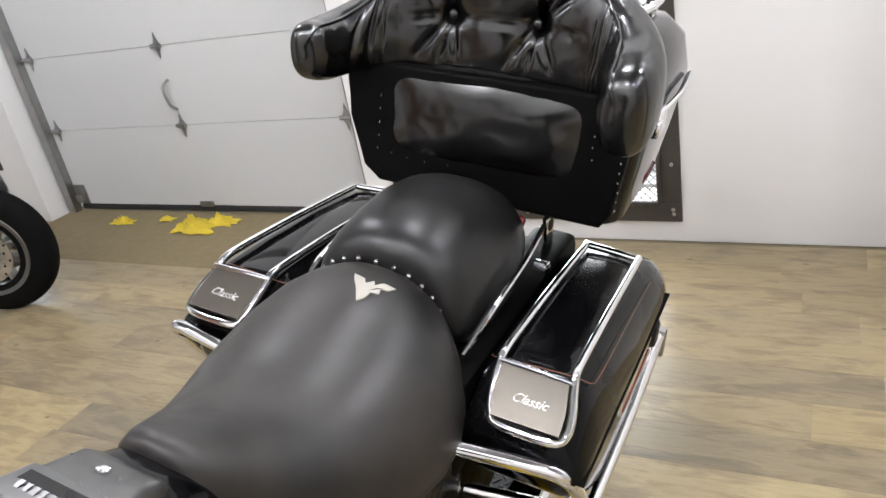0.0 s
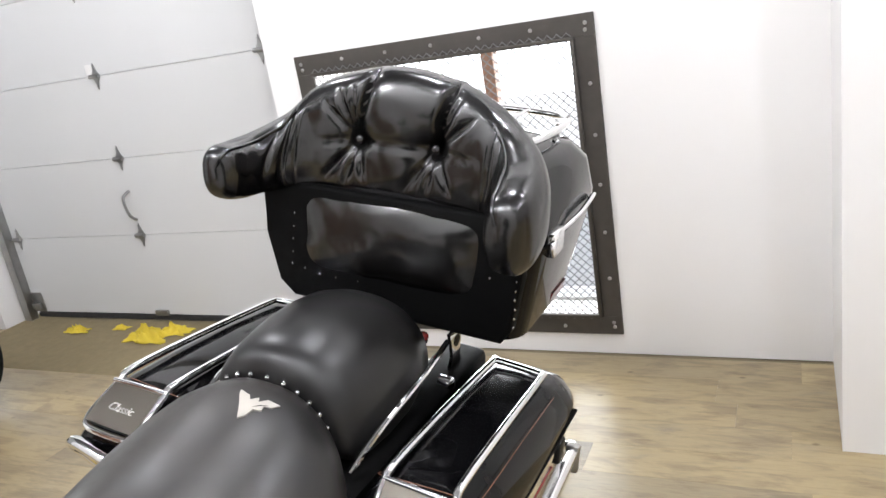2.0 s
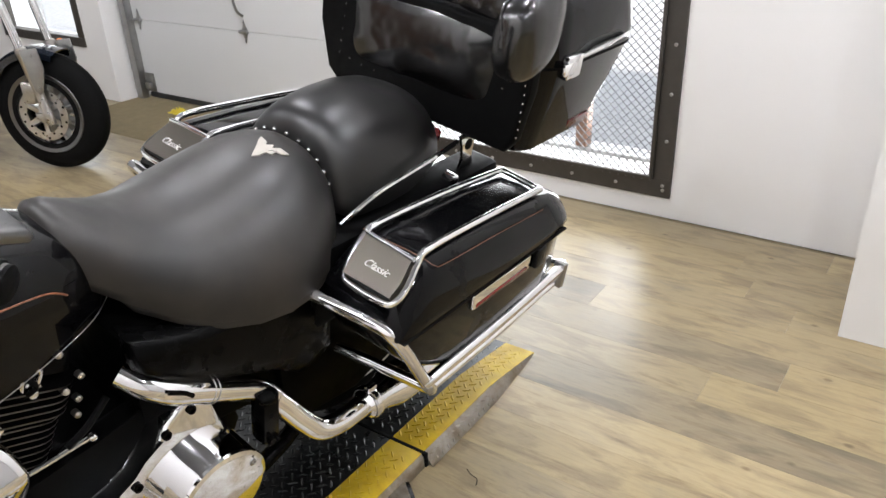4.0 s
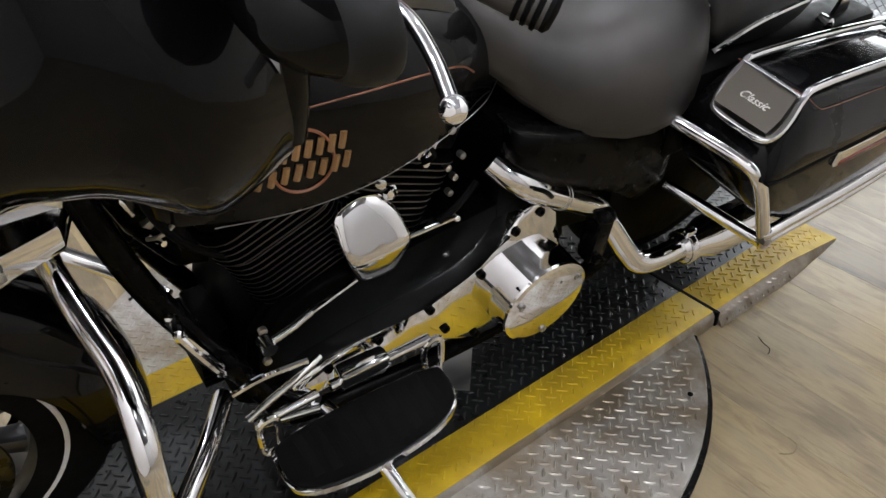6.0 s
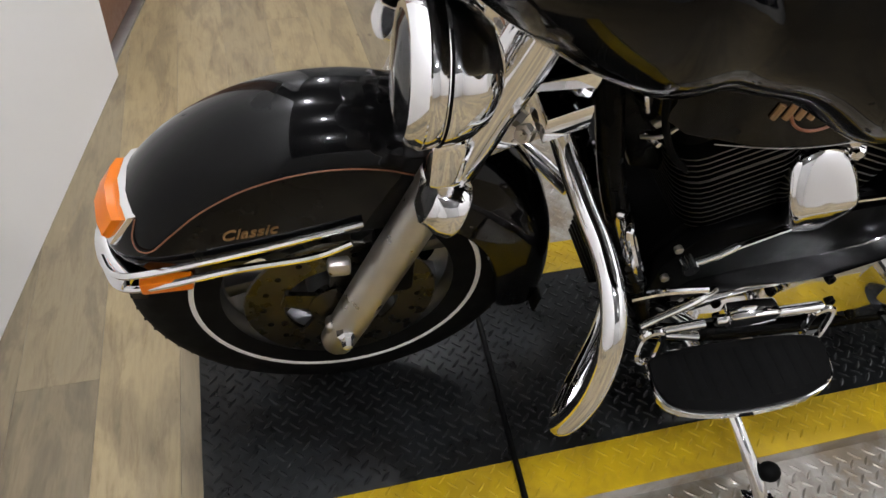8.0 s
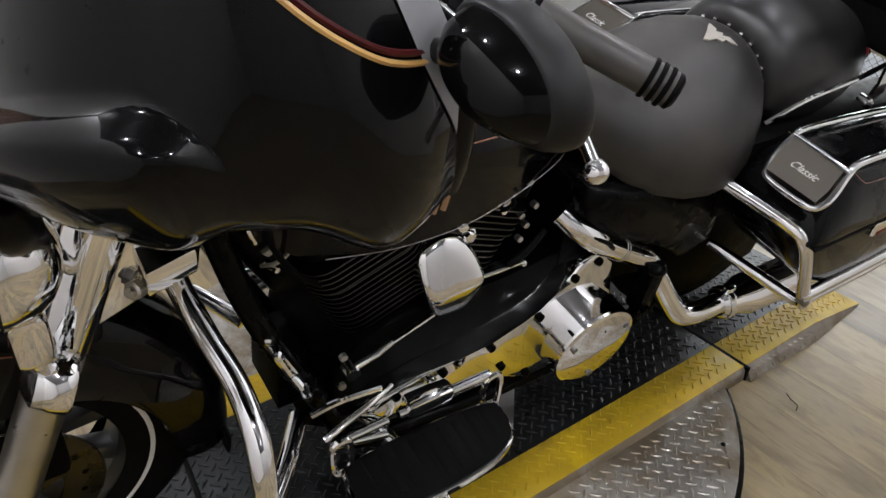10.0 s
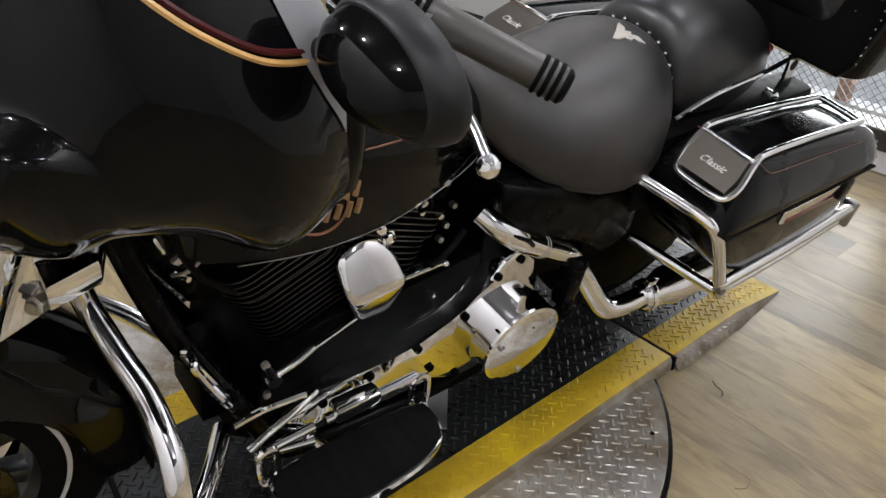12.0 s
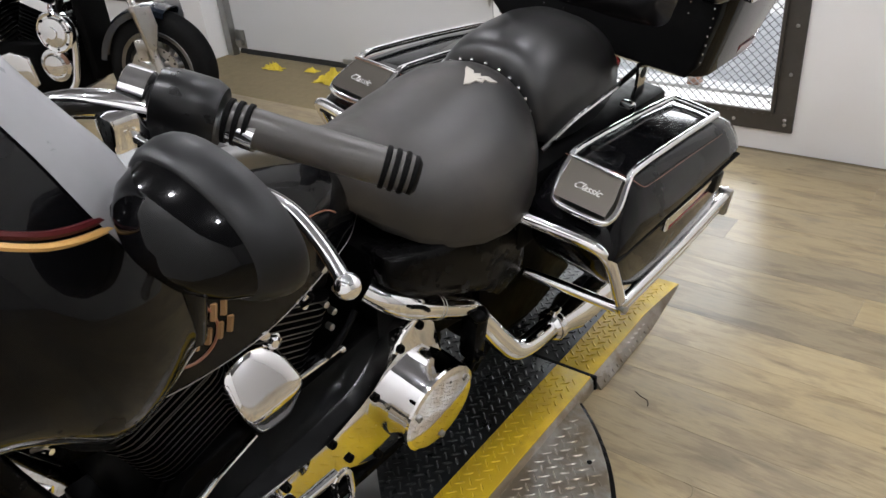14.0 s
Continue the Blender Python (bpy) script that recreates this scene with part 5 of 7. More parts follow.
def emblem(bm):
    """Two swept wings over a point, lying on the saddle's crown."""
    pts = [(-0.036, 0.026), (-0.014, 0.020), (-0.006, 0.010), (0.002, 0.022), (0.008, 0.012), (0.016, 0.026), (0.036, 0.028), (0.030, 0.014), (0.020, 0.010), (0.022, 0.000), (0.010, -0.004), (0.008, -0.018), (0.000, -0.028), (-0.010, -0.012), (-0.018, 0.000), (-0.028, 0.012)]
    c = (0.028, 1.300)
    def skin(x, y):
        for (ya, wa, ta, ba), (yb, wb, tb, bb) in zip(RSEAT, RSEAT[1:]):
            if ya <= y <= yb:
                k = (y - ya) / (yb - ya)
                w, t, b = wa + (wb - wa) * k, ta + (tb - ta) * k, ba + (bb - ba) * k
                return b + (t - b) * (1 - abs(x / w) ** 2.15) ** (1 / 2.15)
    a = [bm.verts.new((c[0] + x, c[1] + y, skin(c[0] + x, c[1] + y) + 0.0022)) for x, y in pts]
    b = [bm.verts.new((c[0] + x, c[1] + y, skin(c[0] + x, c[1] + y) - 0.006)) for x, y in pts]
    bm.faces.new(a)
    for i in range(len(a)):
        j = (i + 1) % len(a)
        bm.faces.new((a[i], b[i], b[j], a[j]))
add("wing_emblem", SILVER, emblem, "small silver wing emblem", rseat)
add("battery_box", ENGINE, lambda bm: prism(bm, [(0.93, 0.70), (0.95, 0.50), (1.10, 0.40), (1.30, 0.36), (1.42, 0.40), (1.44, 0.72)], 0, -0.13, 0.13, 0.015), "black battery and oil box")
both("side_cover", DARK, lambda bm: loft(bm, [[(x, y, z) for y, z in [(c[0] + (p[0] - c[0]) * sc, c[1] + (p[1] - c[1]) * sc) for c in [(1.15, 0.58)] for p in ((0.925, 0.715), (1.02, 0.69), (1.12, 0.675), (1.26, 0.660), (1.345, 0.560), (1.352, 0.462), (1.30, 0.440), (1.265, 0.438), (1.20, 0.490), (1.12, 0.530), (1.00, 0.585), (0.93, 0.655))]] for x, sc in ((0.10, 0.95), (0.150, 1.0), (0.172, 0.95), (0.182, 0.78), (0.185, 0.3))]), "gloss black side cover", None, 50)
add("rear_fender", BLACK, lambda bm: loft(bm, [[(x, 1.60 + math.sin(radians(a)) * 0.37, 0.40 + math.cos(radians(a)) * 0.37 - (0.03 if abs(x) > 0.09 else 0)) for x in (-0.105, -0.098, -0.05, 0, 0.05, 0.098, 0.105)] + [(x, 1.60 + math.sin(radians(a)) * 0.362, 0.40 + math.cos(radians(a)) * 0.362 - (0.03 if abs(x) > 0.09 else 0)) for x in (0.10, 0.093, 0.05, 0, -0.05, -0.093, -0.10)] for a in range(-60, 111, 10)]), "gloss black rear fender")
both("wheel_cover", ENGINE, lambda bm: prism(bm, [(1.22, 0.50), (1.24, 0.36), (1.32, 0.27), (1.46, 0.25), (1.62, 0.30), (1.66, 0.56), (1.40, 0.62)], 0, 0.095, 0.150, 0.014), "black swingarm and belt cover")
wheel(1.60, 0.372, 0.322, 0.068, 0.200, moto)
both("frame_cover", ENGINE, lambda bm: box(bm, (0.09, 1.28, 0.54), (0.189, 1.87, 0.722), 0.02), "")
both("grab_strap", CHROME, lambda bm: tube(bm, [(0.158, 1.37, 0.735), (0.172, 1.45, 0.778), (0.172, 1.60, 0.795), (0.160, 1.72, 0.80)], 0.0055, 8), "thin chrome seat rail")
both("rack_bracket", CHROME, lambda bm: prism(bm, [(1.735, 0.805), (1.800, 0.805), (1.792, 0.78), (1.786, 0.748), (1.80, 0.715), (1.742, 0.715), (1.757, 0.745), (1.750, 0.78)], 0, 0.150, 0.157, 0.002), "chrome trunk bracket")
both("bracket_hole", DARK, lambda bm: lathe(bm, [(0.013, 0), (0.013, 0.0015)], (0.1565, 1.771, 0.778), (1, 0, 0), 16), "")
both("docking_point", CHROME, lambda bm: lathe(bm, [(0.015, 0), (0.015, 0.025), (0.008, 0.03)], (0.155, 1.70, 0.72), (1, 0, 0), 14), "")
add("red_cap", REDLENS, lambda bm: lathe(bm, [(0.011, 0), (0.011, 0.02), (0.006, 0.024)], (0.115, 1.70, 0.80), (0.4, -0.5, 1), 12), "small red cap")

# saddlebags
def bag_ring(y, x0, x1, z0, z1, r, seg=4):
    return [(x, y, z) for x, z in rounded((x0 + x1) / 2, (z0 + z1) / 2, (x1 - x0) / 2, (z1 - z0) / 2, r, seg)]


def lid_ring(y, top, pull=0.0):
    """The lid's section: flat top between the rails, a rounded shoulder and a long outer slope."""
    b = 0.632
    h = top - b
    p = [(0.190, b), (0.186, b + 0.15 * h), (0.188, b + 0.62 * h), (0.196, b + 0.86 * h), (0.212, top - 0.002), (0.225, top), (0.28, top + 0.001), (0.330, top - 0.002), (0.346, top - 0.07 * h), (0.360, b + 0.78 * h), (0.376, b + 0.50 * h), (0.387, b + 0.20 * h), (0.390, b + 0.06 * h), (0.389, b)]
    return [(0.285 + (x - 0.285) * (1 - pull), y, z) for x, z in p]


RAISE = {1: 0.0, -1: 0.018}                  # the far bag sits a little higher


def sided(bm, s):
    """Put a part made for the left side on side s."""
    flip(bm, s)
    for v in bm.verts:
        v.co.z += RAISE[s]


def saddlebag(s):
    bm = fresh()
    secs = [(1.306, 0.205, 0.345, 0.585, 0.628, 0.02), (1.318, 0.194, 0.366, 0.565, 0.630, 0.025), (1.35, 0.188, 0.374, 0.530, 0.632, 0.03), (1.40, 0.188, 0.378, 0.492, 0.632, 0.03), (1.46, 0.188, 0.382, 0.460, 0.632, 0.03), (1.60, 0.188, 0.384, 0.450, 0.632, 0.03), (1.80, 0.190, 0.382, 0.462, 0.632, 0.03), (1.87, 0.194, 0.370, 0.485, 0.631, 0.03), (1.90, 0.205, 0.345, 0.51, 0.630, 0.03), (1.912, 0.23, 0.31, 0.54, 0.628, 0.03)]
    loft(bm, [bag_ring(*q) for q in secs])
    sided(bm, s)
    bag = part("saddlebag", bm, BLACK, moto, "gloss black hard saddlebag with chrome rails", 50)
    bm = fresh()
    loft(bm, [lid_ring(y, t, q) for y, t, q in ((1.286, 0.650, 0.10), (1.293, 0.675, 0.05), (1.305, 0.693, 0.02), (1.33, 0.710, 0), (1.366, 0.735, 0), (1.385, 0.742, 0), (1.41, 0.744, 0), (1.50, 0.741, 0), (1.65, 0.730, 0), (1.80, 0.713, 0.01), (1.85, 0.704, 0.04), (1.885, 0.690, 0.12), (1.908, 0.668, 0.24), (1.918, 0.646, 0.36))])
    sided(bm, s)
    lid = part("lid", bm, BLACK, bag, "gloss black lid", 32)
    bm = fresh()
    loft(bm, [[(x, y, z) for x, z in ((0.186, 0.629), (0.392, 0.629), (0.392, 0.633), (0.186, 0.633))] for y in (1.292, 1.86)])
    sided(bm, s)
    part("lid_seam", bm, RUBBER, bag)
    bm = fresh()
    rail = [(0.236, 1.305, 0.700), (0.226, 1.335, 0.726), (0.223, 1.368, 0.748), (0.222, 1.40, 0.757), (0.220, 1.60, 0.744), (0.219, 1.81, 0.722), (0.226, 1.828, 0.719), (0.318, 1.818, 0.719), (0.328, 1.80, 0.722), (0.333, 1.60, 0.742), (0.337, 1.41, 0.755), (0.340, 1.375, 0.742), (0.352, 1.335, 0.716), (0.353, 1.308, 0.700), (0.335, 1.294, 0.692), (0.255, 1.294, 0.692)]
    tube(bm, rail, 0.0072, 12, 4, True)
    sided(bm, s)
    part("lid_rail", bm, CHROME, bag, "chrome tubular lid rail")
    bm = fresh()
    v = [(0.238, 1.301, 0.697), (0.346, 1.301, 0.697), (0.345, 1.330, 0.714), (0.335, 1.370, 0.741), (0.227, 1.370, 0.743), (0.230, 1.330, 0.716)]
    top = [bm.verts.new(Vector(q) + Vector((0, -0.006, 0.010))) for q in v]
    low = [bm.verts.new(Vector(q) + Vector((0, 0.004, -0.006))) for q in v]
    bm.faces.new(top)
    for i in range(6):
        bm.faces.new((top[i], low[i], low[(i + 1) % 6], top[(i + 1) % 6]))
    sided(bm, s)
    plate = part("name_plate", bm, PLATE, bag, "brushed dark metal plate with a script badge")
    bm = fresh()
    tube(bm, [(0.222, 1.3685, 0.7525), (0.28, 1.3655, 0.7535), (0.340, 1.3645, 0.7505)], 0.0048, 10, 3)
    sided(bm, s)
    part("plate_edge", bm, CHROME, bag, "chrome edge strip")
    face = Vector((0.288 * s, 1.3255, 0.7268 + RAISE[s]))
    part("script_badge", letters("Classic", 0.056, axes((1, 0, 0), (0, 0.069, 0.044), face), 0.0014, 0.4), SILVERSCRIPT, bag, "raised silver script")
    bm = fresh()
    st = [(0.200, 1.395, 0.7365), (0.206, 1.383, 0.742), (0.26, 1.385, 0.7445), (0.335, 1.392, 0.7415), (0.358, 1.402, 0.731), (0.364, 1.43, 0.7265), (0.364, 1.60, 0.7155), (0.363, 1.78, 0.699)]
    tube(bm, st, 0.0007, 6, 4)
    sided(bm, s)
    part("pinstripe", bm, COPPER, bag, "copper pinstripe")
    bm = fresh()
    box(bm, (0.380, 1.505, 0.588), (0.392, 1.715, 0.626), 0.005)
    sided(bm, s)
    refl = part("reflector_bar", bm, CHROME, bag, "chrome bar with a reflector")
    bm = fresh()
    box(bm, (0.390, 1.515, 0.592), (0.3945, 1.702, 0.602), 0.002)
    sided(bm, s)
    part("reflector", bm, REDLENS, bag, "dark red reflector")
    bm = fresh()
    box(bm, (0.378, 1.74, 0.575), (0.396, 1.775, 0.625), 0.006)
    sided(bm, s)
    part("latch", bm, PLASTIC, bag, "black latch")
    return bag


for s in (1, -1):
    saddlebag(s)
    bm = fresh()
    tube(bm, [(0.165, 1.247, 0.657), (0.20, 1.256, 0.656), (0.27, 1.270, 0.653), (0.338, 1.284, 0.647), (0.364, 1.294, 0.632), (0.373, 1.322, 0.588), (0.379, 1.385, 0.482), (0.381, 1.412, 0.440), (0.362, 1.417, 0.430), (0.27, 1.396, 0.434), (0.165, 1.369, 0.442)], 0.0125, 14, 6)
    sided(bm, s)
    if s < 0:
        for v in bm.verts:
            v.co.x *= 1.06
            v.co.z += 0.010
    bg = part("bag_guard", bm, CHROME, moto, "bent chrome saddlebag guard")
    bm = fresh()
    tube(bm, [(0.383, 1.388, 0.470), (0.386, 1.42, 0.478), (0.386, 1.65, 0.485), (0.380, 1.92, 0.492)], 0.012, 12, 5)
    tube(bm, [(0.378, 1.41, 0.437), (0.380, 1.65, 0.445), (0.374, 1.92, 0.452)], 0.0095, 12, 5)
    tube(bm, [(0.380, 1.925, 0.492), (0.362, 1.938, 0.485), (0.31, 1.925, 0.46)], 0.010, 10, 5)
    sided(bm, s)
    part("guard_rail", bm, CHROME, bg, "pair of chrome rails under the saddlebag")
    bm = fresh()
    box(bm, (0.364, 1.902, 0.438), (0.394, 1.922, 0.508), 0.005)
    sided(bm, s)
    part("rail_clamp", bm, STEEL, bg)
    bm = fresh()
    lathe(bm, [(0.008, -0.006), (0.008, 0.014), (0.004, 0.016)], (0.382, 1.392, 0.458), (1, -0.2, 0.1), 8)
    sided(bm, s)
    part("guard_bolt", bm, STEEL, bg)

# top box with a wrap-round backrest
def tb_ring(z, w, y0, y1, r):
    return [(x, y, z) for x, y in [(a, b) for a, b in rounded(0, (y0 + y1) / 2, w, (y1 - y0) / 2, r, 6)]]


trunk = add("trunk", BLACK, lambda bm: loft(bm, [tb_ring(*q) for q in ((0.784, 0.258, 1.790, 2.06, 0.05), (0.796, 0.282, 1.775, 2.10, 0.06), (0.90, 0.300, 1.765, 2.16, 0.08), (0.985, 0.312, 1.762, 2.20, 0.09))]), "gloss black top box with chrome latches", None, 45)
add("trunk_lid", BLACK, lambda bm: loft(bm, [tb_ring(*q) for q in ((0.989, 0.314, 1.760, 2.205, 0.09), (1.02, 0.314, 1.760, 2.205, 0.09), (1.09, 0.300, 1.770, 2.19, 0.09), (1.125, 0.27, 1.79, 2.16, 0.09), (1.138, 0.22, 1.82, 2.10, 0.08))]), "domed gloss black lid", trunk, 45)
add("lid_gasket", RUBBER, lambda bm: loft(bm, [tb_ring(*q) for q in ((0.9845, 0.315, 1.759, 2.206, 0.09), (0.9895, 0.315, 1.759, 2.206, 0.09))]), "", trunk)
both("trunk_latch", CHROME, lambda bm: (box(bm, (0.306, 1.835, 0.962), (0.326, 1.895, 1.012), 0.005), box(bm, (0.318, 1.815, 0.975), (0.330, 1.860, 1.0), 0.004), tube(bm, [(0.318, 1.895, 1.0), (0.330, 1.98, 1.012), (0.322, 2.10, 1.014)], 0.010, 8, 4, False, 0.5)), "chrome latch", trunk)
both("side_lamp", REDLENS, lambda bm: loft(bm, [[(0.276 + dx, y, z) for dx, z in ((0.0, 0.800), (0.006, 0.800), (0.014, 0.826), (0.0, 0.826))] for y in (1.97, 2.06)]), "dark red side lamp", trunk)
add("luggage_rack", CHROME, lambda bm: (tube(bm, [(-0.235, 1.93, 1.157), (-0.245, 2.10, 1.157), (-0.20, 2.215, 1.153), (0.0, 2.235, 1.153), (0.20, 2.215, 1.153), (0.245, 2.10, 1.157), (0.235, 1.93, 1.157), (0.18, 1.90, 1.157), (-0.18, 1.90, 1.157)], 0.0075, 10, 6, True),
                                           [tube(bm, [(x, 1.90, 1.157), (x, 2.06, 1.159), (x, 2.235, 1.153)], 0.005, 8) for x in (-0.12, -0.04, 0.04, 0.12)],
                                           [tube(bm, [(x, y, 1.10), (x * 1.02, y, 1.157)], 0.008, 8, 0) for x in (-0.225, 0.225) for y in (1.95, 2.12)]), "chrome luggage rack on the lid", trunk)


BX, BZ = (-0.062, 0.102), 1.160             # the two buttons
# tucks in the leather: start, end, depth, width
TUCKS = [(-0.062, 1.160, -0.030, 1.300, 0.014, 0.0060), (0.102, 1.160, 0.138, 1.292, 0.014, 0.0060),
         (-0.062, 1.160, -0.130, 1.085, 0.009, 0.0055), (-0.062, 1.160, -0.092, 1.075, 0.007, 0.0050), (-0.062, 1.160, -0.050, 1.085, 0.006, 0.0050),
         (-0.062, 1.160, -0.125, 1.225, 0.007, 0.0050), (-0.062, 1.160, -0.098, 1.250, 0.008, 0.0045), (-0.062, 1.160, -0.070, 1.255, 0.006, 0.0040), (-0.062, 1.160, -0.150, 1.150, 0.005, 0.0050),
         (0.102, 1.160, 0.045, 1.082, 0.009, 0.0055), (0.102, 1.160, 0.085, 1.075, 0.006, 0.0050), (0.102, 1.160, 0.135, 1.085, 0.007, 0.0050),
         (0.102, 1.160, 0.180, 1.225, 0.007, 0.0050), (0.102, 1.160, 0.150, 1.255, 0.008, 0.0045), (0.102, 1.160, 0.122, 1.262, 0.006, 0.0040), (0.102, 1.160, 0.190, 1.150, 0.005, 0.0050),
         (-0.062, 1.160, 0.102, 1.160, 0.006, 0.0100)]


def tuck_depth(x, z):
    d = 0.0
    for bx in BX:
        r = math.hypot(x - bx, z - BZ)
        d += 0.022 * math.exp(-(r / 0.020) ** 2) + 0.014 * math.exp(-(r / 0.055) ** 2)
    for x0, z0, x1, z1, depth, width in TUCKS:
        ux, uz = x1 - x0, z1 - z0
        n = math.hypot(ux, uz)
        k = ((x - x0) * ux + (z - z0) * uz) / (n * n)
        if -0.1 < k < 1.15:
            off = abs((x - x0) * uz - (z - z0) * ux) / n
            w = width * (0.6 + 0.9 * max(0.0, k))
            fade = min(1.0, max(0.0, 1.15 - k) / 0.5) if abs(depth) < 0.014 else 1.0
            d += 1.5 * depth * fade * math.exp(-(off / w) ** 1.4)
    return d


# the bolster's course from arm to arm: x, y, bottom, top, inward and outward thickness
BOLSTER = [(-0.284, 1.607, 1.092, 1.112, 0.006, 0.006), (-0.285, 1.613, 1.062, 1.136, 0.026, 0.026), (-0.287, 1.632, 1.045, 1.150, 0.040, 0.036), (-0.289, 1.672, 1.036, 1.150, 0.046, 0.042), (-0.276, 1.728, 1.036, 1.158, 0.050, 0.046), (-0.238, 1.780, 1.036, 1.188, 0.052, 0.046),
           (-0.180, 1.806, 1.030, 1.244, 0.056, 0.040), (-0.100, 1.815, 1.030, 1.280, 0.062, 0.034), (0.015, 1.818, 1.030, 1.299, 0.064, 0.032), (0.130, 1.815, 1.026, 1.282, 0.062, 0.034), (0.205, 1.806, 1.018, 1.250, 0.056, 0.040),
           (0.258, 1.780, 1.026, 1.208, 0.052, 0.048), (0.292, 1.728, 1.008, 1.180, 0.052, 0.050), (0.302, 1.672, 0.998, 1.160, 0.048, 0.046), (0.300, 1.634, 1.004, 1.142, 0.040, 0.038), (0.298, 1.615, 1.030, 1.120, 0.026, 0.026), (0.297, 1.609, 1.066, 1.088, 0.006, 0.006)]


def bolster_frame(rows, i):
    a, b = rows[max(i - 1, 0)], rows[min(i + 1, len(rows) - 1)]
    t = Vector((b[0] - a[0], b[1] - a[1], 0)).normalized()
    return Vector((t.y, -t.x, 0))


def bolster_point(rows, i, ang, swell=0.0):
    x, y, lo, hi, tin, tout = rows[i]
    c, sn = math.cos(ang), math.sin(ang)
    across = (tin if c > 0 else tout) * math.copysign(abs(c) ** 0.72, c)
    return Vector((x, y, (lo + hi) / 2 + ((hi - lo) / 2 + swell) * math.copysign(abs(sn) ** 0.80, sn))) + bolster_frame(rows, i) * (across + math.copysign(swell, c))


ROWS = smooth_table(BOLSTER, 24)


def backrest(bm):
    """A bolster that wraps round the passenger, tucked to two buttons."""
    n = 150
    rings = []
    for i in range(len(ROWS)):
        inward = bolster_frame(ROWS, i)
        ring = []
        for k in range(n):
            ang = k * math.tau / n
            p = bolster_point(ROWS, i, ang)
            if math.cos(ang) > -0.2 and abs(p.x - 0.02) < 0.235:
                p -= inward * tuck_depth(p.x, p.z) * min(1.0, math.cos(ang) + 0.2 + 0.5 * max(0.0, math.sin(ang)))
            for j, xx in enumerate((-0.232, -0.214, -0.196, 0.212, 0.228, 0.244)):   # gathers where the arms begin
                p -= inward * 0.0075 * math.exp(-((p.x - xx - 0.12 * (p.z - 1.12)) / 0.0035) ** 2) * max(0.0, math.cos(ang)) * (0.6 + 0.4 * math.sin(j * 2.1))
            p -= inward * 0.0022 * noise.noise(Vector((p.x * 24, p.y * 24, p.z * 30))) * max(0.0, math.cos(ang))
            ring.append(p)
        rings.append(ring)
    loft(bm, rings)


rest = add("backrest", LEATHER, backrest, "tufted black leather wrap-round backrest", None, 70)
for x in BX:
    add("button", LEATHER, lambda bm: ball(bm, (x, 1.778, BZ), (0.0100, 0.0075, 0.0100), 16), "", rest)
for first, last in ((6, 132), (252, len(ROWS) - 7)):
    add("piping", LEATHER, lambda bm: tube(bm, [bolster_point(ROWS, i, radians(62), 0.0012) for i in range(first, last, 4)], 0.0030, 8, 2), "raised leather piping", rest)


def lower_cushion(bm):
    """A flat cushion whose leather lies in soft creases."""
    nx, nz = 90, 44
    rings = []
    for i in range(nx + 1):
        f = -1 + 2 * i / nx
        x = 0.008 + 0.222 * f
        ring = []
        for j in range(nz + 1):
            t = j / nz
            z = 0.862 + 0.200 * t
            edge = (1 - abs(2 * t - 1) ** 3) ** 0.75 * (1 - abs(f) ** 5) ** 0.75
            q = Vector((x * 13, z * 17, 4.2))
            crease = 0.009 * noise.noise(q * 0.45) + 0.004 * noise.noise(Vector((q.x * 0.8 + q.y * 0.5, q.y * 1.1 - q.x * 0.6, 2.0))) - 0.0022 * abs(noise.noise(q * 1.5))
            ring.append((x, 1.772 - (0.034 + crease) * edge, z))
        ring += [(x, 1.778, 1.062), (x, 1.778, 0.862)]
        rings.append(ring)
    loft(bm, rings)


add("lower_pad", LEATHER, lower_cushion, "flat black leather lower cushion", rest, 60)


add("front_board", RUBBER, lambda bm: prism(bm, [(-0.225, 0.800), (0.255, 0.800), (0.275, 0.83), (0.290, 0.94), (0.296, 1.06), (-0.292, 1.06), (-0.284, 0.94), (-0.262, 0.83)], 1, 1.752, 1.790, 0.010, 3), "", trunk)

# tiny chrome beads added to imitate the white glints on the front board
for k in range(9):
    add("trim_stud", CHROME, lambda bm: ball(bm, (0.2815 + 0.0008 * (k % 3), 1.751, 0.845 + 0.019 * k), (0.0016, 0.0018, 0.0030), 8), "", trunk)
    if k % 2 == 0:
        add("trim_stud", CHROME, lambda bm: ball(bm, (-0.222 + 0.0017 * k, 1.751, 0.876 + 0.0145 * k), (0.0016, 0.0018, 0.0030), 8), "", trunk)
for x, z in ((0.230, 0.937), (0.229, 0.961), (0.231, 0.983), (0.178, 0.919), (0.184, 0.917), (-0.153, 0.867), (-0.113, 0.866), (-0.190, 0.872), (-0.060, 0.868)):
    add("trim_stud", CHROME, lambda bm: ball(bm, (x, 1.751, z), (0.0016, 0.0018, 0.0024), 8), "", trunk)

# fairing
def fairing_plan(s):
    return spline_at([(0.0, 0.085, 0), (0.10, 0.090, 0), (0.175, 0.110, 0), (0.250, 0.150, 0), (0.318, 0.215, 0), (0.361, 0.305, 0), (0.380, 0.400, 0), (0.384, 0.468, 0)], s)


def spline_at(pts, s):
    n = len(pts) - 1
    i = min(int(s * n), n - 1)
    t = s * n - i
    p = [Vector(q) for q in pts]
    a, b, c, d = p[max(i - 1, 0)], p[i], p[i + 1], p[min(i + 2, n)]
    return 0.5 * ((2 * b) + (c - a) * t + (2 * a - 5 * b + 4 * c - d) * t * t + (3 * b - a - 3 * c + d) * t ** 3)


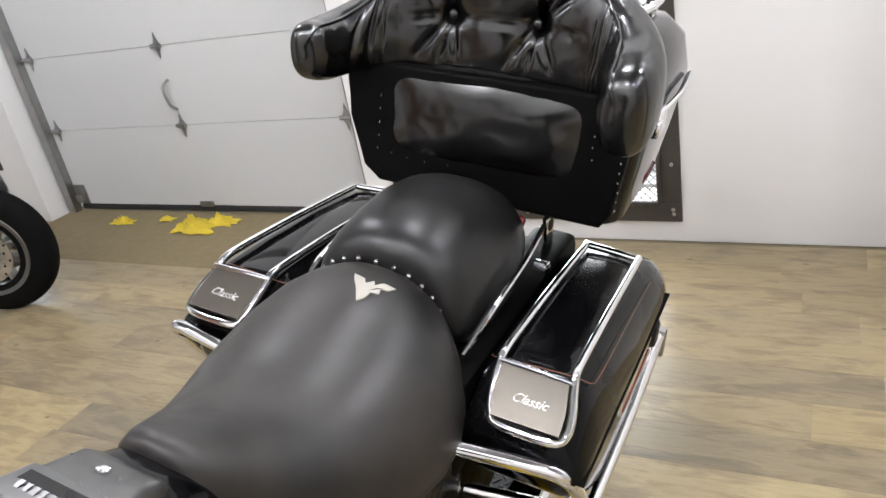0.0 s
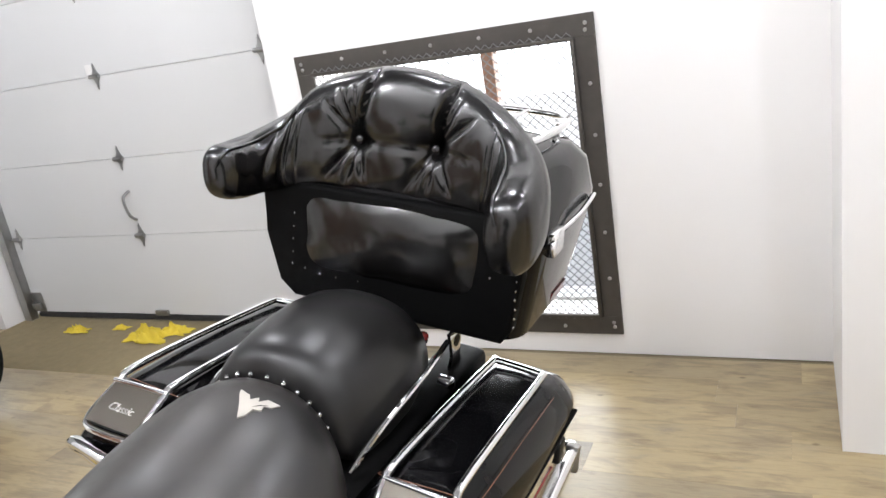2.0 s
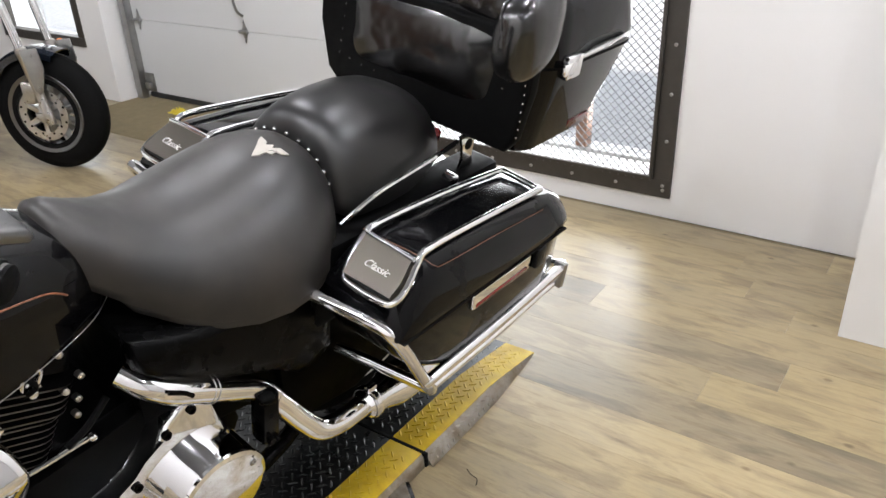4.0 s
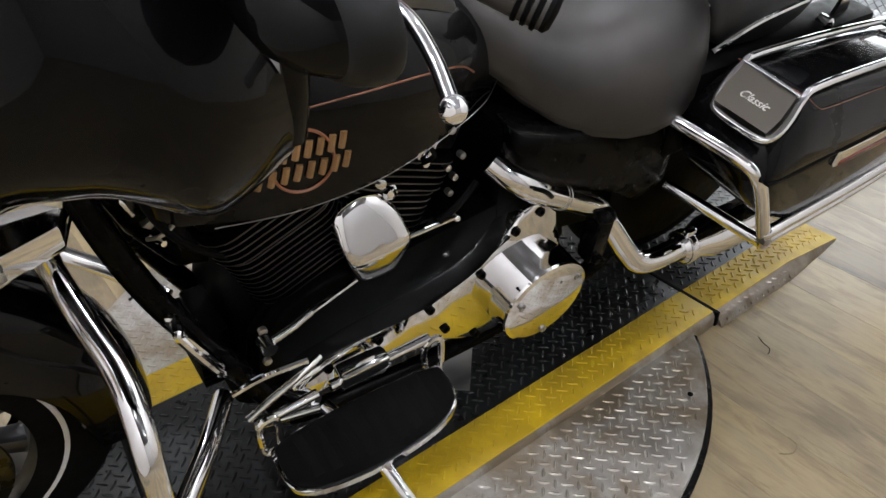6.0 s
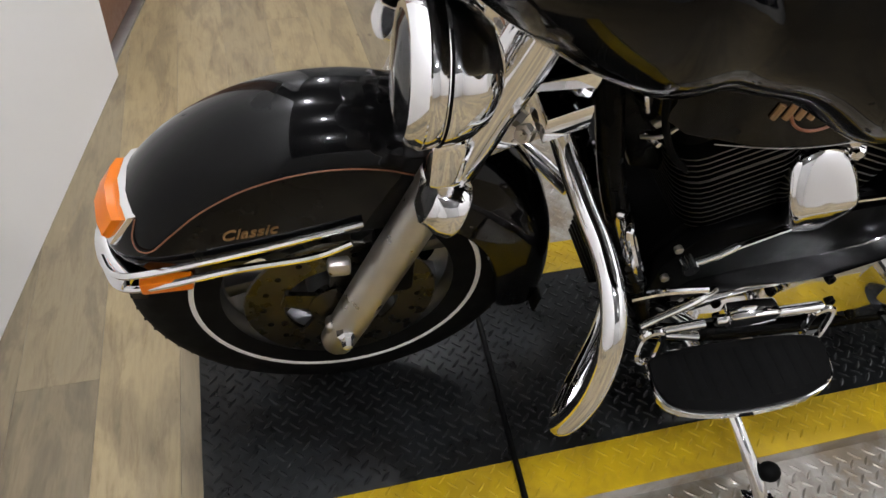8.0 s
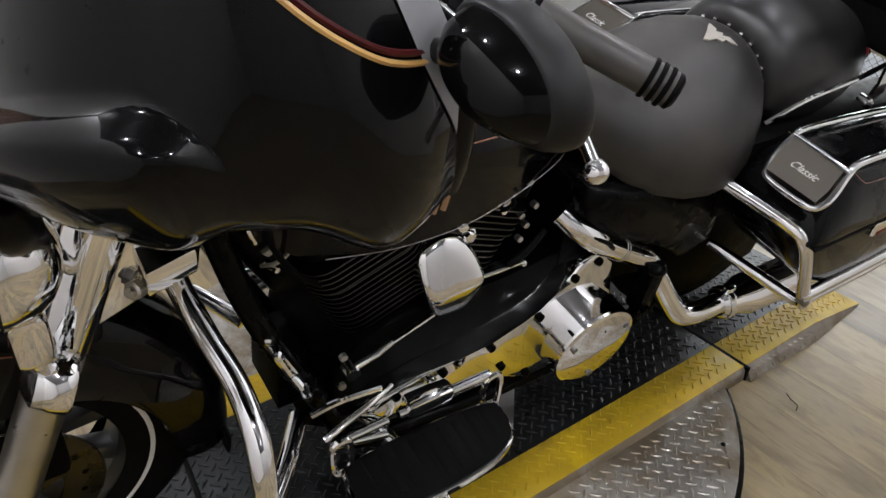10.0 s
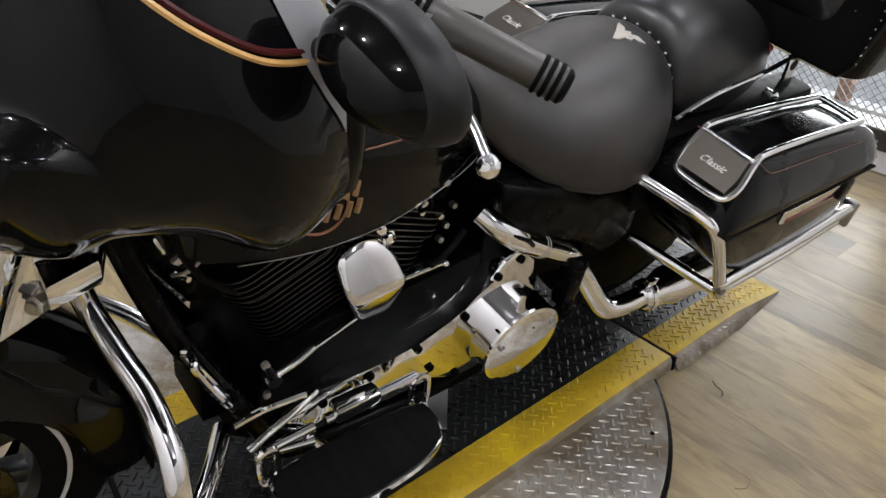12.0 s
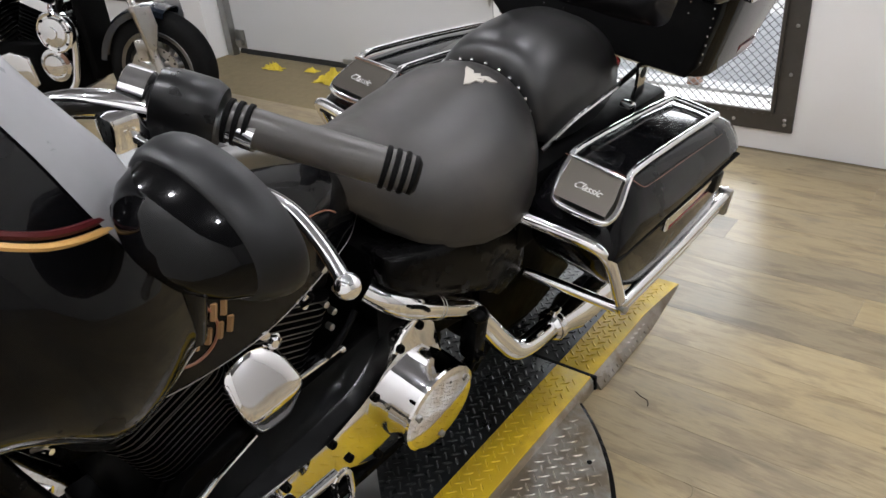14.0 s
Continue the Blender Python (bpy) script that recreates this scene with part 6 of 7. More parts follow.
def between(table, s):
    """A smooth curve through a table of (place, value)."""
    n = len(table)
    for i in range(n - 1):
        (a, x), (b, y) = table[i], table[i + 1]
        if s <= b:
            ga = (y - x) / (b - a) if i == 0 else (y - table[i - 1][1]) / (b - table[i - 1][0])
            gb = (y - x) / (b - a) if i == n - 2 else (table[i + 2][1] - x) / (table[i + 2][0] - a)
            k, h = (s - a) / (b - a), b - a
            return x * (1 - 3 * k * k + 2 * k ** 3) + y * (3 * k * k - 2 * k ** 3) + h * ga * (k - 2 * k * k + k ** 3) + h * gb * (k ** 3 - k * k)
    return table[-1][1]


Z_LOW = [(0, 0.890), (0.30, 0.872), (0.44, 0.868), (0.51, 0.880), (0.56, 0.912), (0.605, 0.958), (0.645, 0.988), (0.69, 0.996), (0.75, 0.984), (0.82, 0.964), (0.89, 0.951), (0.95, 0.958), (1, 0.985)]
Z_TOP = [(0, 1.44), (0.5, 1.42), (0.68, 1.37), (0.77, 1.285), (0.857, 1.215), (0.91, 1.175), (0.96, 1.138), (1, 1.095)]
LEDGE = [(0, 1.025), (0.25, 1.045), (0.40, 1.085), (0.50, 1.115), (0.58, 1.130), (0.635, 1.115), (0.68, 1.075), (0.73, 1.040), (1, 1.030)]


def ease(a, b, x):
    k = min(1.0, max(0.0, (x - a) / (b - a)))
    return k * k * (3 - 2 * k)


def skin(s, z, inset=0.0):
    """The fairing's skin: domed above, rolled under below, with a shelf over the lamps in front."""
    p = fairing_plan(s)
    q = fairing_plan(min(1, s + 0.01)) - fairing_plan(max(0, s - 0.01))
    nrm = Vector((q.y, -q.x, 0)).normalized()
    out = 0.042 - 0.050 * ease(0.80, 1.02, s) - 0.048 * (1 - ease(0.25, 0.62, s))
    curl = 1.37 * (1 + 0.55 * ease(0.62, 0.85, s))
    waist = 1.03 + 0.045 * ease(0.58, 0.66, s) * (1 - ease(0.72, 0.86, s))
    if z > waist:
        h = z - waist
        out -= curl * min(h, 0.20) ** 1.87 + 0.55 * max(0.0, h - 0.20)
    else:
        out -= 26 * min(0.10, waist - z) ** 2.54 + 0.5 * max(0.0, waist - 0.10 - z)
    shelf = 0.042 * (1 - ease(0.585, 0.675, s))
    h = between(LEDGE, s) - z
    out += shelf * ease(0.0, 0.014, h)
    d = max(0.0, h - 0.024)
    out -= shelf * 13 * d * d / (d + 0.02)
    return Vector((p.x, p.y, z)) + nrm * (out - inset)


def fairing_point(s, t, inset=0.0):
    lo, hi = between(Z_LOW, s), between(Z_TOP, s)
    return skin(s, lo + (hi - lo) * t, inset)


def fairing(bm):
    ns, low, high = 84, 44, 22
    for side in (1, -1):
        grids = []
        for inset in (0.0, 0.022):
            grid = []
            for i in range(ns + 1):
                s = i / ns
                lo, mid, hi = between(Z_LOW, s), between(LEDGE, s) + 0.004, between(Z_TOP, s)
                zs = [lo + (mid - lo) * j / low for j in range(low)] + [mid + (hi - mid) * j / high for j in range(high + 1)]
                grid.append([bm.verts.new((q.x * side, q.y, q.z)) for q in (skin(s, z, inset) for z in zs)])
            grids.append(grid)
        A, B = grids
        nt = low + high
        for i in range(ns):
            for j in range(nt):
                bm.faces.new((A[i][j], A[i + 1][j], A[i + 1][j + 1], A[i][j + 1]))
                bm.faces.new((B[i][j], B[i][j + 1], B[i + 1][j + 1], B[i + 1][j]))
            bm.faces.new((A[i][0], B[i][0], B[i + 1][0], A[i + 1][0]))
            bm.faces.new((A[i][nt], A[i + 1][nt], B[i + 1][nt], B[i][nt]))
        for j in range(nt):
            bm.faces.new((A[ns][j], B[ns][j], B[ns][j + 1], A[ns][j + 1]))


fair = add("fairing", BLACK, fairing, "gloss black handlebar fairing with gold and maroon stripes", None, 60)
both("under_pan", CAP, lambda bm: loft(bm, [[fairing_point(k / 24, 0.0, i) + Vector((0, 0, h)) for i, h in ((0.004, 0.0), (0.06, -0.006), (0.13, 0.010), (0.13, 0.022), (0.06, 0.012), (0.004, 0.012))] for k in range(20)]), "black fairing underside", fair, 60)

STRIPE = [(0.34, 1.41), (0.50, 1.345), (0.60, 1.275), (0.69, 1.213), (0.77, 1.170), (0.83, 1.147), (0.90, 1.136)]


def stripe(lift, r):
    def build(bm):
        tube(bm, [skin(s, between(STRIPE, s) + lift, -0.0004) for s in (0.50 + 0.39 * k / 16 for k in range(17))], r, 6, 3)
    return build


LIP_DROP = [(0.60, 0.008), (0.77, 0.012), (0.83, 0.032), (0.88, 0.056), (0.92, 0.066), (1, 0.072)]


def rolled_edge(bm):
    """A broad rounded band over the fairing's top edge, carried down its trailing edge."""
    rings = []
    for k in range(33):
        s = 0.60 + 0.36 * k / 32
        top = between(Z_TOP, s)
        low = top - between(LIP_DROP, s)
        rise = 0.022 * ease(0.74, 0.86, s)
        rings.append([skin(s, low, 0.004), skin(s, low, -0.0025), skin(s, low + 0.3 * (top - low), -0.0050), skin(s, low + 0.7 * (top - low), -0.0060), skin(s, top + 0.5 * rise, -0.0030), skin(s, top + rise, 0.008), skin(s, top + rise, 0.022), skin(s, top + 0.6 * rise - 0.002, 0.034), skin(s, top - 0.012, 0.041), skin(s, top - 0.028, 0.043), skin(s, top - 0.034, 0.036)])
    loft(bm, rings)


# the grey of this band imitates a bright reflection on black
both("rolled_edge", LIP, rolled_edge, "rounded upper edge, its bright reflection painted grey", fair, 60)
both("trailing_edge", BLACK, lambda bm: tube(bm, [fairing_point(0.97, 0.99, 0.012)] + [fairing_point(1.0, t, 0.010) for t in (0.95, 0.8, 0.5, 0.1)], (0.022, 0.013), 20, 5), "", fair, 60)
both("gold_stripe", GOLD, stripe(0.0, 0.0028), "gold stripe", fair)
both("maroon_stripe", MAROON, stripe(0.0065, 0.0030), "maroon stripe", fair)
add("inner_fairing", PLASTIC, lambda bm: loft(bm, [[(x, y, z) for x, z in rounded(0, zc, hw, hz, 0.05, 5)] for y, hw, hz, zc in ((0.14, 0.20, 0.10, 1.10), (0.25, 0.28, 0.12, 1.11), (0.36, 0.33, 0.12, 1.10), (0.40, 0.33, 0.11, 1.10), (0.405, 0.30, 0.09, 1.10))]), "black inner fairing panel", fair)
add("fairing_chin", CAP, lambda bm: ball(bm, (0, 0.15, 0.98), (0.17, 0.12, 0.05), 28), "", fair, 60)
add("headlamp", CHROME, lambda bm: lathe(bm, [(0.080, -0.012), (0.092, -0.016), (0.099, -0.006), (0.100, 0.010), (0.096, 0.05), (0.09, 0.09)], (0, 0.060, 0.955), (0, 1, 0.16), 40), "chrome headlamp ring", fair)
add("headlamp_lens", GLASS, lambda bm: lathe(bm, [(0.084, -0.010), (0.05, -0.026), (0.0, -0.032)], (0, 0.060, 0.955), (0, 1, 0.16), 32), "clear lens", fair)

# mirrors, handlebar, grips and levers
MC = Vector((0.431, 0.464, 1.152))


def mirror_ring(y, k, n=40):
    """An oval across the mirror, long side outward, drooping a little at the outer end."""
    out = []
    for i in range(n):
        a = i * math.tau / n
        x, z = 0.064 * k * math.cos(a), 0.042 * k * math.copysign(abs(math.sin(a)) ** 0.9, math.sin(a))
        out.append(MC + Vector((x, y + 0.10 * x, z - 0.22 * x)))
    return out


mirs = both("mirror", EDGE, lambda bm: loft(bm, [mirror_ring(y, k) for y, k in ((0.010, 0.90), (0.014, 0.94), (0.015, 1.02), (0.011, 1.055), (0.002, 1.06), (-0.010, 1.01), (-0.017, 0.945), (-0.019, 0.90))]), "black rounded mirror shell", None, 60)
for s, mr in zip((1, -1), mirs):
    bm = fresh()
    loft(bm, [mirror_ring(y, k) for y, k in ((0.0105, 0.92), (0.0125, 0.92), (0.0130, 0.90))])
    flip(bm, s)
    part("mirror_glass", bm, MIRROR, mr, "mirror glass")
    bm = fresh()
    loft(bm, [mirror_ring(y, k) for y, k in ((-0.0175, 0.895), (-0.0200, 0.88), (-0.036, 0.76), (-0.049, 0.55), (-0.056, 0.30), (-0.058, 0.06))])
    flip(bm, s)
    part("mirror_back", bm, CAP, mr, "gloss black back")
both("mirror_stem", PLASTIC, lambda bm: (tube(bm, [(0.360, 0.432, 1.140), (0.385, 0.432, 1.146), (0.412, 0.436, 1.150)], 0.010, 12), ball(bm, (0.408, 0.434, 1.150), (0.016, 0.016, 0.016), 14)), "")
add("handlebar", CHROME, lambda bm: tube(bm, [(-0.30, 0.60, 1.108), (-0.255, 0.575, 1.118), (-0.19, 0.50, 1.135), (-0.12, 0.45, 1.10), (-0.06, 0.43, 1.06), (0.06, 0.43, 1.06), (0.12, 0.45, 1.10), (0.19, 0.50, 1.135), (0.255, 0.575, 1.118), (0.30, 0.60, 1.108)], 0.0135, 14, 6), "bent chrome handlebar")
G0, G1 = Vector((0.268, 0.590, 1.118)), Vector((0.405, 0.690, 1.078))
GD = (G1 - G0).normalized()
GL = (G1 - G0).length
gr = both("grip", GRIP, lambda bm: lathe(bm, [(0.0165, 0.0), (0.0185, 0.004), (0.0185, GL)], G0, GD, 22), "dark grey rubber grip with ribbed ends")
for s, g in zip((1, -1), gr):
    for h in (0.004, 0.013, 0.022, GL - 0.024, GL - 0.015, GL - 0.006):
        bm = fresh()
        lathe(bm, [(0.0188, -0.003), (0.0208, -0.0022), (0.0208, 0.0016), (0.0188, 0.0024)], G0 + GD * h, GD, 22)
        flip(bm, s)
        part("grip_rib", bm, RUBBER, g)
    bm = fresh()
    lathe(bm, [(0.0185, 0), (0.019, 0.004), (0.014, 0.008), (0, 0.009)], G0 + GD * GL, GD, 22)
    flip(bm, s)
    part("grip_cap", bm, RUBBER, g)
both("switch_housing", PLASTIC, lambda bm: (lathe(bm, [(0.020, -0.062), (0.030, -0.058), (0.033, -0.045), (0.033, -0.012), (0.028, -0.002)], G0, GD, 22), box(bm, (0.215, 0.535, 1.082), (0.262, 0.588, 1.152), 0.021, None, 5)), "black switch housing")
both("lever_clamp", CHROME, lambda bm: (lathe(bm, [(0.020, -0.090), (0.024, -0.088), (0.024, -0.066), (0.020, -0.064)], G0, GD, 18), box(bm, (0.205, 0.500, 1.098), (0.235, 0.545, 1.135), 0.008)), "chrome lever clamp")
both("lever", CHROME, lambda bm: (tube(bm, [(0.222, 0.525, 1.108), (0.262, 0.534, 1.100), (0.302, 0.548, 1.090), (0.336, 0.566, 1.084), (0.370, 0.575, 1.077), (0.410, 0.573, 1.062), (0.446, 0.564, 1.049)], 0.0070, 14, 6, False, 1.5), ball(bm, (0.451, 0.563, 1.046), (0.0118, 0.0118, 0.0118), 18)), "chrome hand lever with a ball end")

# rod on the deck, and a thin grey piece added to stand for a bare spot
thing("metal_plate", "thin grey piece added for a bare spot in the black deck", "plate", ROOM @ pose(0.0, 0.930, PT + 0.0005, 0, 0, -42), "", "", box(fresh(), (-0.075, -0.045, 0), (0.075, 0.045, 0.0025), 0.0008), GALV)
thing("deck_rod", "thin black rod laid across the platform deck", "rod", Matrix(), "", "", tube(fresh(), [(-0.335, 0.300, PT + 0.003), (0.236, 0.268, PT + 0.003)], 0.0055, 10, 0), RUBBER)

# ---------------------------------------------------------------- second motorcycle by the shop window
B2 = Matrix.Translation((-2.655, 2.172, 0.0)) @ Matrix.Rotation(radians(118), 4, 'Z') @ Matrix.Rotation(radians(1.5), 4, 'Y')
# its own axes as the first: y to the tail
cruiser = thing("motorcycle", "black cruiser motorcycle with a chrome engine, parked on the floor", "motorcycle", B2)


def put(name, mats, build, label="", parent=None, sharp=38):
    bm = fresh()
    build(bm)
    return part(name, bm, mats, parent or cruiser, label, sharp)


for cy, nm in ((0.0, "front_wheel"), (1.58, "rear_wheel")):
    R = 0.288
    w = put(nm, TYRE, lambda bm: lathe(bm, [(q[0] * 1.0, q[1]) for q in ring_profile(R, 0.062)], (0, cy, R), (1, 0, 0), 56, 0, False), "black tyre on a cast wheel")
    put("rim", CONSOLE, lambda bm: lathe(bm, [(0.176, -0.062), (0.194, -0.066), (0.197, -0.060), (0.178, -0.03), (0.178, 0.03), (0.197, 0.060), (0.194, 0.066), (0.176, 0.062), (0.168, 0.03), (0.168, -0.03), (0.176, -0.062)], (0, cy, R), (1, 0, 0), 48, 0, False), "cast alloy rim", w)
    for k in range(9):
        a = k * math.tau / 9
        put("spoke", RIM, lambda bm: box(bm, (-0.020, -0.009, 0.04), (0.020, 0.009, 0.172), 0.004, Matrix.Translation((0, cy, R)) @ Matrix.Rotation(a, 4, 'X')), "", w)
    put("hub", RIM, lambda bm: lathe(bm, [(0.02, -0.08), (0.05, -0.07), (0.05, 0.07), (0.02, 0.08)], (0, cy, R), (1, 0, 0), 24), "", w)
    for s in (-1, 1):
        put("brake_disc", [SATIN, DARK], lambda bm: (lathe(bm, [(0.088, 0), (0.128, 0), (0.128, 0.005), (0.088, 0.005), (0.088, 0)], (s * 0.078, cy, R), (1, 0, 0), 40, 0, False),
                                                     [lathe(bm, [(0.006, 0), (0.006, 0.0008)], (s * 0.078 + (0.005 if s > 0 else 0), cy + q * math.cos(h * math.tau / 20), R + q * math.sin(h * math.tau / 20)), (s, 0, 0), 8, 1) for h in range(20) for q in ((0.098, 0.117)[h % 2],)]), "drilled steel brake disc", w)
        put("disc_carrier", SATIN, lambda bm: [box(bm, (s * 0.078, -0.012, 0.03), (s * 0.078 + 0.006, 0.012, 0.092), 0.002, Matrix.Translation((0, cy, R)) @ Matrix.Rotation(h * math.tau / 6, 4, 'X')) for h in range(6)], "", w)
        put("valve_cap", STEEL, lambda bm: lathe(bm, [(0.012, 0), (0.012, 0.02), (0.006, 0.024)], (s * 0.085, cy, R), (s, 0, 0), 8), "", w)
for s in (-1, 1):
    put("fork_leg", SATIN, lambda bm: (lathe(bm, [(0.018, -0.04), (0.024, -0.02), (0.024, 0.02), (0.021, 0.04), (0.023, 0.30), (0.027, 0.305), (0.027, 0.325), (0.020, 0.33)], (s * 0.108, -0.05, 0.288), (0, 0.20, 1), 18), box(bm, (s * 0.108 - 0.012, -0.05, 0.268), (s * 0.108 + 0.012, 0.012, 0.305), 0.006), box(bm, (s * 0.108 - 0.012, -0.03, 0.40), (s * 0.108 + 0.012, 0.04, 0.44), 0.006)), "satin fork leg")
    put("fork_tube", CHROME, lambda bm: lathe(bm, [(0.018, 0.30), (0.018, 0.72)], (s * 0.108, -0.05, 0.288), (0, 0.20, 1), 16), "chrome fork tube")
    put("brake_caliper", SATIN, lambda bm: box(bm, (s * 0.084 - 0.028, 0.000, 0.345), (s * 0.084 + 0.028, 0.065, 0.455), 0.014, None, 3), "")
put("front_fender", BLUEPAINT, lambda bm: loft(bm, [[(x, -math.sin(radians(p)) * r, 0.288 + math.cos(radians(p)) * r) for x, r in ((0.073, 0.268), (0.076, 0.298), (0.05, 0.314), (0, 0.319), (-0.05, 0.314), (-0.076, 0.298), (-0.073, 0.268), (-0.068, 0.292), (-0.05, 0.307), (0, 0.312), (0.05, 0.307), (0.068, 0.292))] for p in range(22, -86, -9)]), "dark narrow fender")
put("frame_tube", DARK, lambda bm: (tube(bm, [(0.06, 0.34, 0.86), (0.09, 0.48, 0.50), (0.10, 0.56, 0.18), (0.12, 0.80, 0.15), (0.12, 1.25, 0.18)], 0.018, 10), tube(bm, [(-0.06, 0.34, 0.86), (-0.09, 0.48, 0.50), (-0.10, 0.56, 0.18), (-0.12, 0.80, 0.15), (-0.12, 1.25, 0.18)], 0.018, 10)), "black frame")
put("radiator", ENGINE, lambda bm: box(bm, (-0.105, 0.305, 0.26), (0.105, 0.350, 0.74), 0.012), "black radiator")
C2 = Vector((0, 0.70, 0.34))
put("crankcase", ENGINE, lambda bm: prism(bm, [(0.42, 0.22), (0.43, 0.40), (0.58, 0.47), (0.80, 0.47), (1.02, 0.42), (1.06, 0.22), (0.94, 0.16), (0.54, 0.16)], 0, -0.12, 0.12, 0.03, 3), "black crankcase")
for s in (-1, 1):
    put("engine_cover", CHROME, lambda bm: lathe(bm, [(0.084, 0), (0.082, 0.03), (0.066, 0.036), (0.062, 0.030), (0.050, 0.046), (0.0, 0.052)], (s * 0.12, 0.500, 0.350), (s, 0, 0), 32), "round chrome engine cover")
    put("engine_cover", CHROME, lambda bm: prism(bm, [(0.64, 0.25), (0.66, 0.39), (0.76, 0.42), (0.94, 0.38), (0.98, 0.28), (0.90, 0.22), (0.70, 0.21)], 0, s * 0.12 - 0.02, s * 0.12 + 0.02, 0.015, 3), "chrome side cover")
    ac = put("air_cleaner", CHROME, lambda bm: lathe(bm, [(0.098, 0.0), (0.102, 0.010), (0.100, 0.034), (0.092, 0.040), (0.086, 0.036), (0.074, 0.036), (0.066, 0.046), (0.030, 0.052), (0.028, 0.060), (0.0, 0.062)], (s * 0.120, 0.45, 0.510), (s, 0, 0.05), 36), "round ribbed chrome cover")
    for k in range(8):
        a = k * math.tau / 8
        put("cover_bolt", DARK, lambda bm: lathe(bm, [(0.006, 0), (0.006, 0.006), (0.003, 0.007)], (s * 0.156, 0.45 + 0.080 * math.cos(a), 0.510 + 0.080 * math.sin(a)), (s, 0, 0), 8), "", ac)
    put("exhaust", CHROME, lambda bm: tube(bm, [(s * 0.08, 0.50, 0.60), (s * 0.11, 0.405, 0.575), (s * 0.125, 0.375, 0.50), (s * 0.13, 0.395, 0.36), (s * 0.15, 0.46, 0.22), (s * 0.19, 0.70, 0.17), (s * 0.21, 1.3, 0.18), (s * 0.22, 1.8, 0.21)], 0.017, 14), "chrome exhaust")
    put("fork_bracket", GALV, lambda bm: (prism(bm, [(0.002, 0.605), (-0.085, 0.612), (-0.100, 0.520), (-0.075, 0.420), (-0.052, 0.395), (-0.030, 0.420)], 0, s * 0.128 - 0.004, s * 0.128 + 0.004, 0.0015), [lathe(bm, [(0.009, 0), (0.009, 0.006), (0.004, 0.007)], (s * 0.132, y, z), (s, 0, 0), 8) for y, z in ((-0.050, 0.580), (-0.056, 0.430))]), "grey metal fender bracket")
fr = put("fork_reflector", DARK, lambda bm: (tube(bm, [(0.108, 0.008, 0.585), (0.145, 0.0, 0.585)], 0.007, 8, 0), lathe(bm, [(0.014, 0.03), (0.024, 0.012), (0.026, 0.0)], (0.150, -0.008, 0.585), (0, 1, 0), 20)), "small lamp with an orange lens")
put("lamp_lens", AMBER, lambda bm: lathe(bm, [(0.0255, 0.001), (0.025, -0.010), (0.016, -0.020), (0, -0.024)], (0.150, -0.008, 0.585), (0, 1, 0), 20), "orange lens", fr)
for deg in (25, -25):
    ax = cyl_axis(deg)
    sd = Vector((0, ax.z, -ax.y))
    cy2 = put("cylinder", ENGINE, lambda bm: loft(bm, [[C2 + ax * h + Vector((x, 0, 0)) + sd * y for x, y in rounded(0, 0, w, w * 0.9, 0.03, 3)] for k in range(9) for h, w in ((0.12 + k * 0.02, 0.075), (0.121 + k * 0.02, 0.100), (0.127 + k * 0.02, 0.100), (0.128 + k * 0.02, 0.075))]), "black finned cylinder")
    put("cylinder_head", CHROME, lambda bm: loft(bm, [[C2 + ax * h + Vector((x, 0, 0)) + sd * y for x, y in rounded(0, 0, w, w, 0.03, 3)] for h, w in ((0.30, 0.085), (0.31, 0.098), (0.36, 0.094), (0.375, 0.07))]), "chrome rocker cover", cy2)
put("fuel_tank", BLUEPAINT, lambda bm: loft(bm, [hump(y, w, t, b, 2.4) for y, w, t, b in ((0.42, 0.06, 0.86, 0.78), (0.47, 0.12, 0.92, 0.74), (0.60, 0.15, 0.95, 0.72), (0.80, 0.14, 0.92, 0.72), (0.95, 0.09, 0.86, 0.73), (1.0, 0.05, 0.82, 0.74))]), "dark blue fuel tank", None, 60)
put("saddle", SEAT, lambda bm: loft(bm, [hump(y, w, t, b, 2.4) for y, w, t, b in ((0.98, 0.07, 0.80, 0.72), (1.05, 0.12, 0.76, 0.68), (1.25, 0.17, 0.74, 0.64), (1.40, 0.16, 0.80, 0.66), (1.62, 0.12, 0.82, 0.70), (1.72, 0.07, 0.79, 0.72))]), "black saddle", None, 60)
put("rear_fender", BLUEPAINT, lambda bm: loft(bm, [[(x, 1.58 + math.sin(radians(p)) * r, 0.288 + math.cos(radians(p)) * r) for x, r in ((0.09, 0.32), (0.092, 0.345), (0.05, 0.362), (0, 0.366), (-0.05, 0.362), (-0.092, 0.345), (-0.09, 0.32), (-0.05, 0.355), (0, 0.359), (0.05, 0.355))] for p in range(-50, 100, 10)]), "dark rear fender")
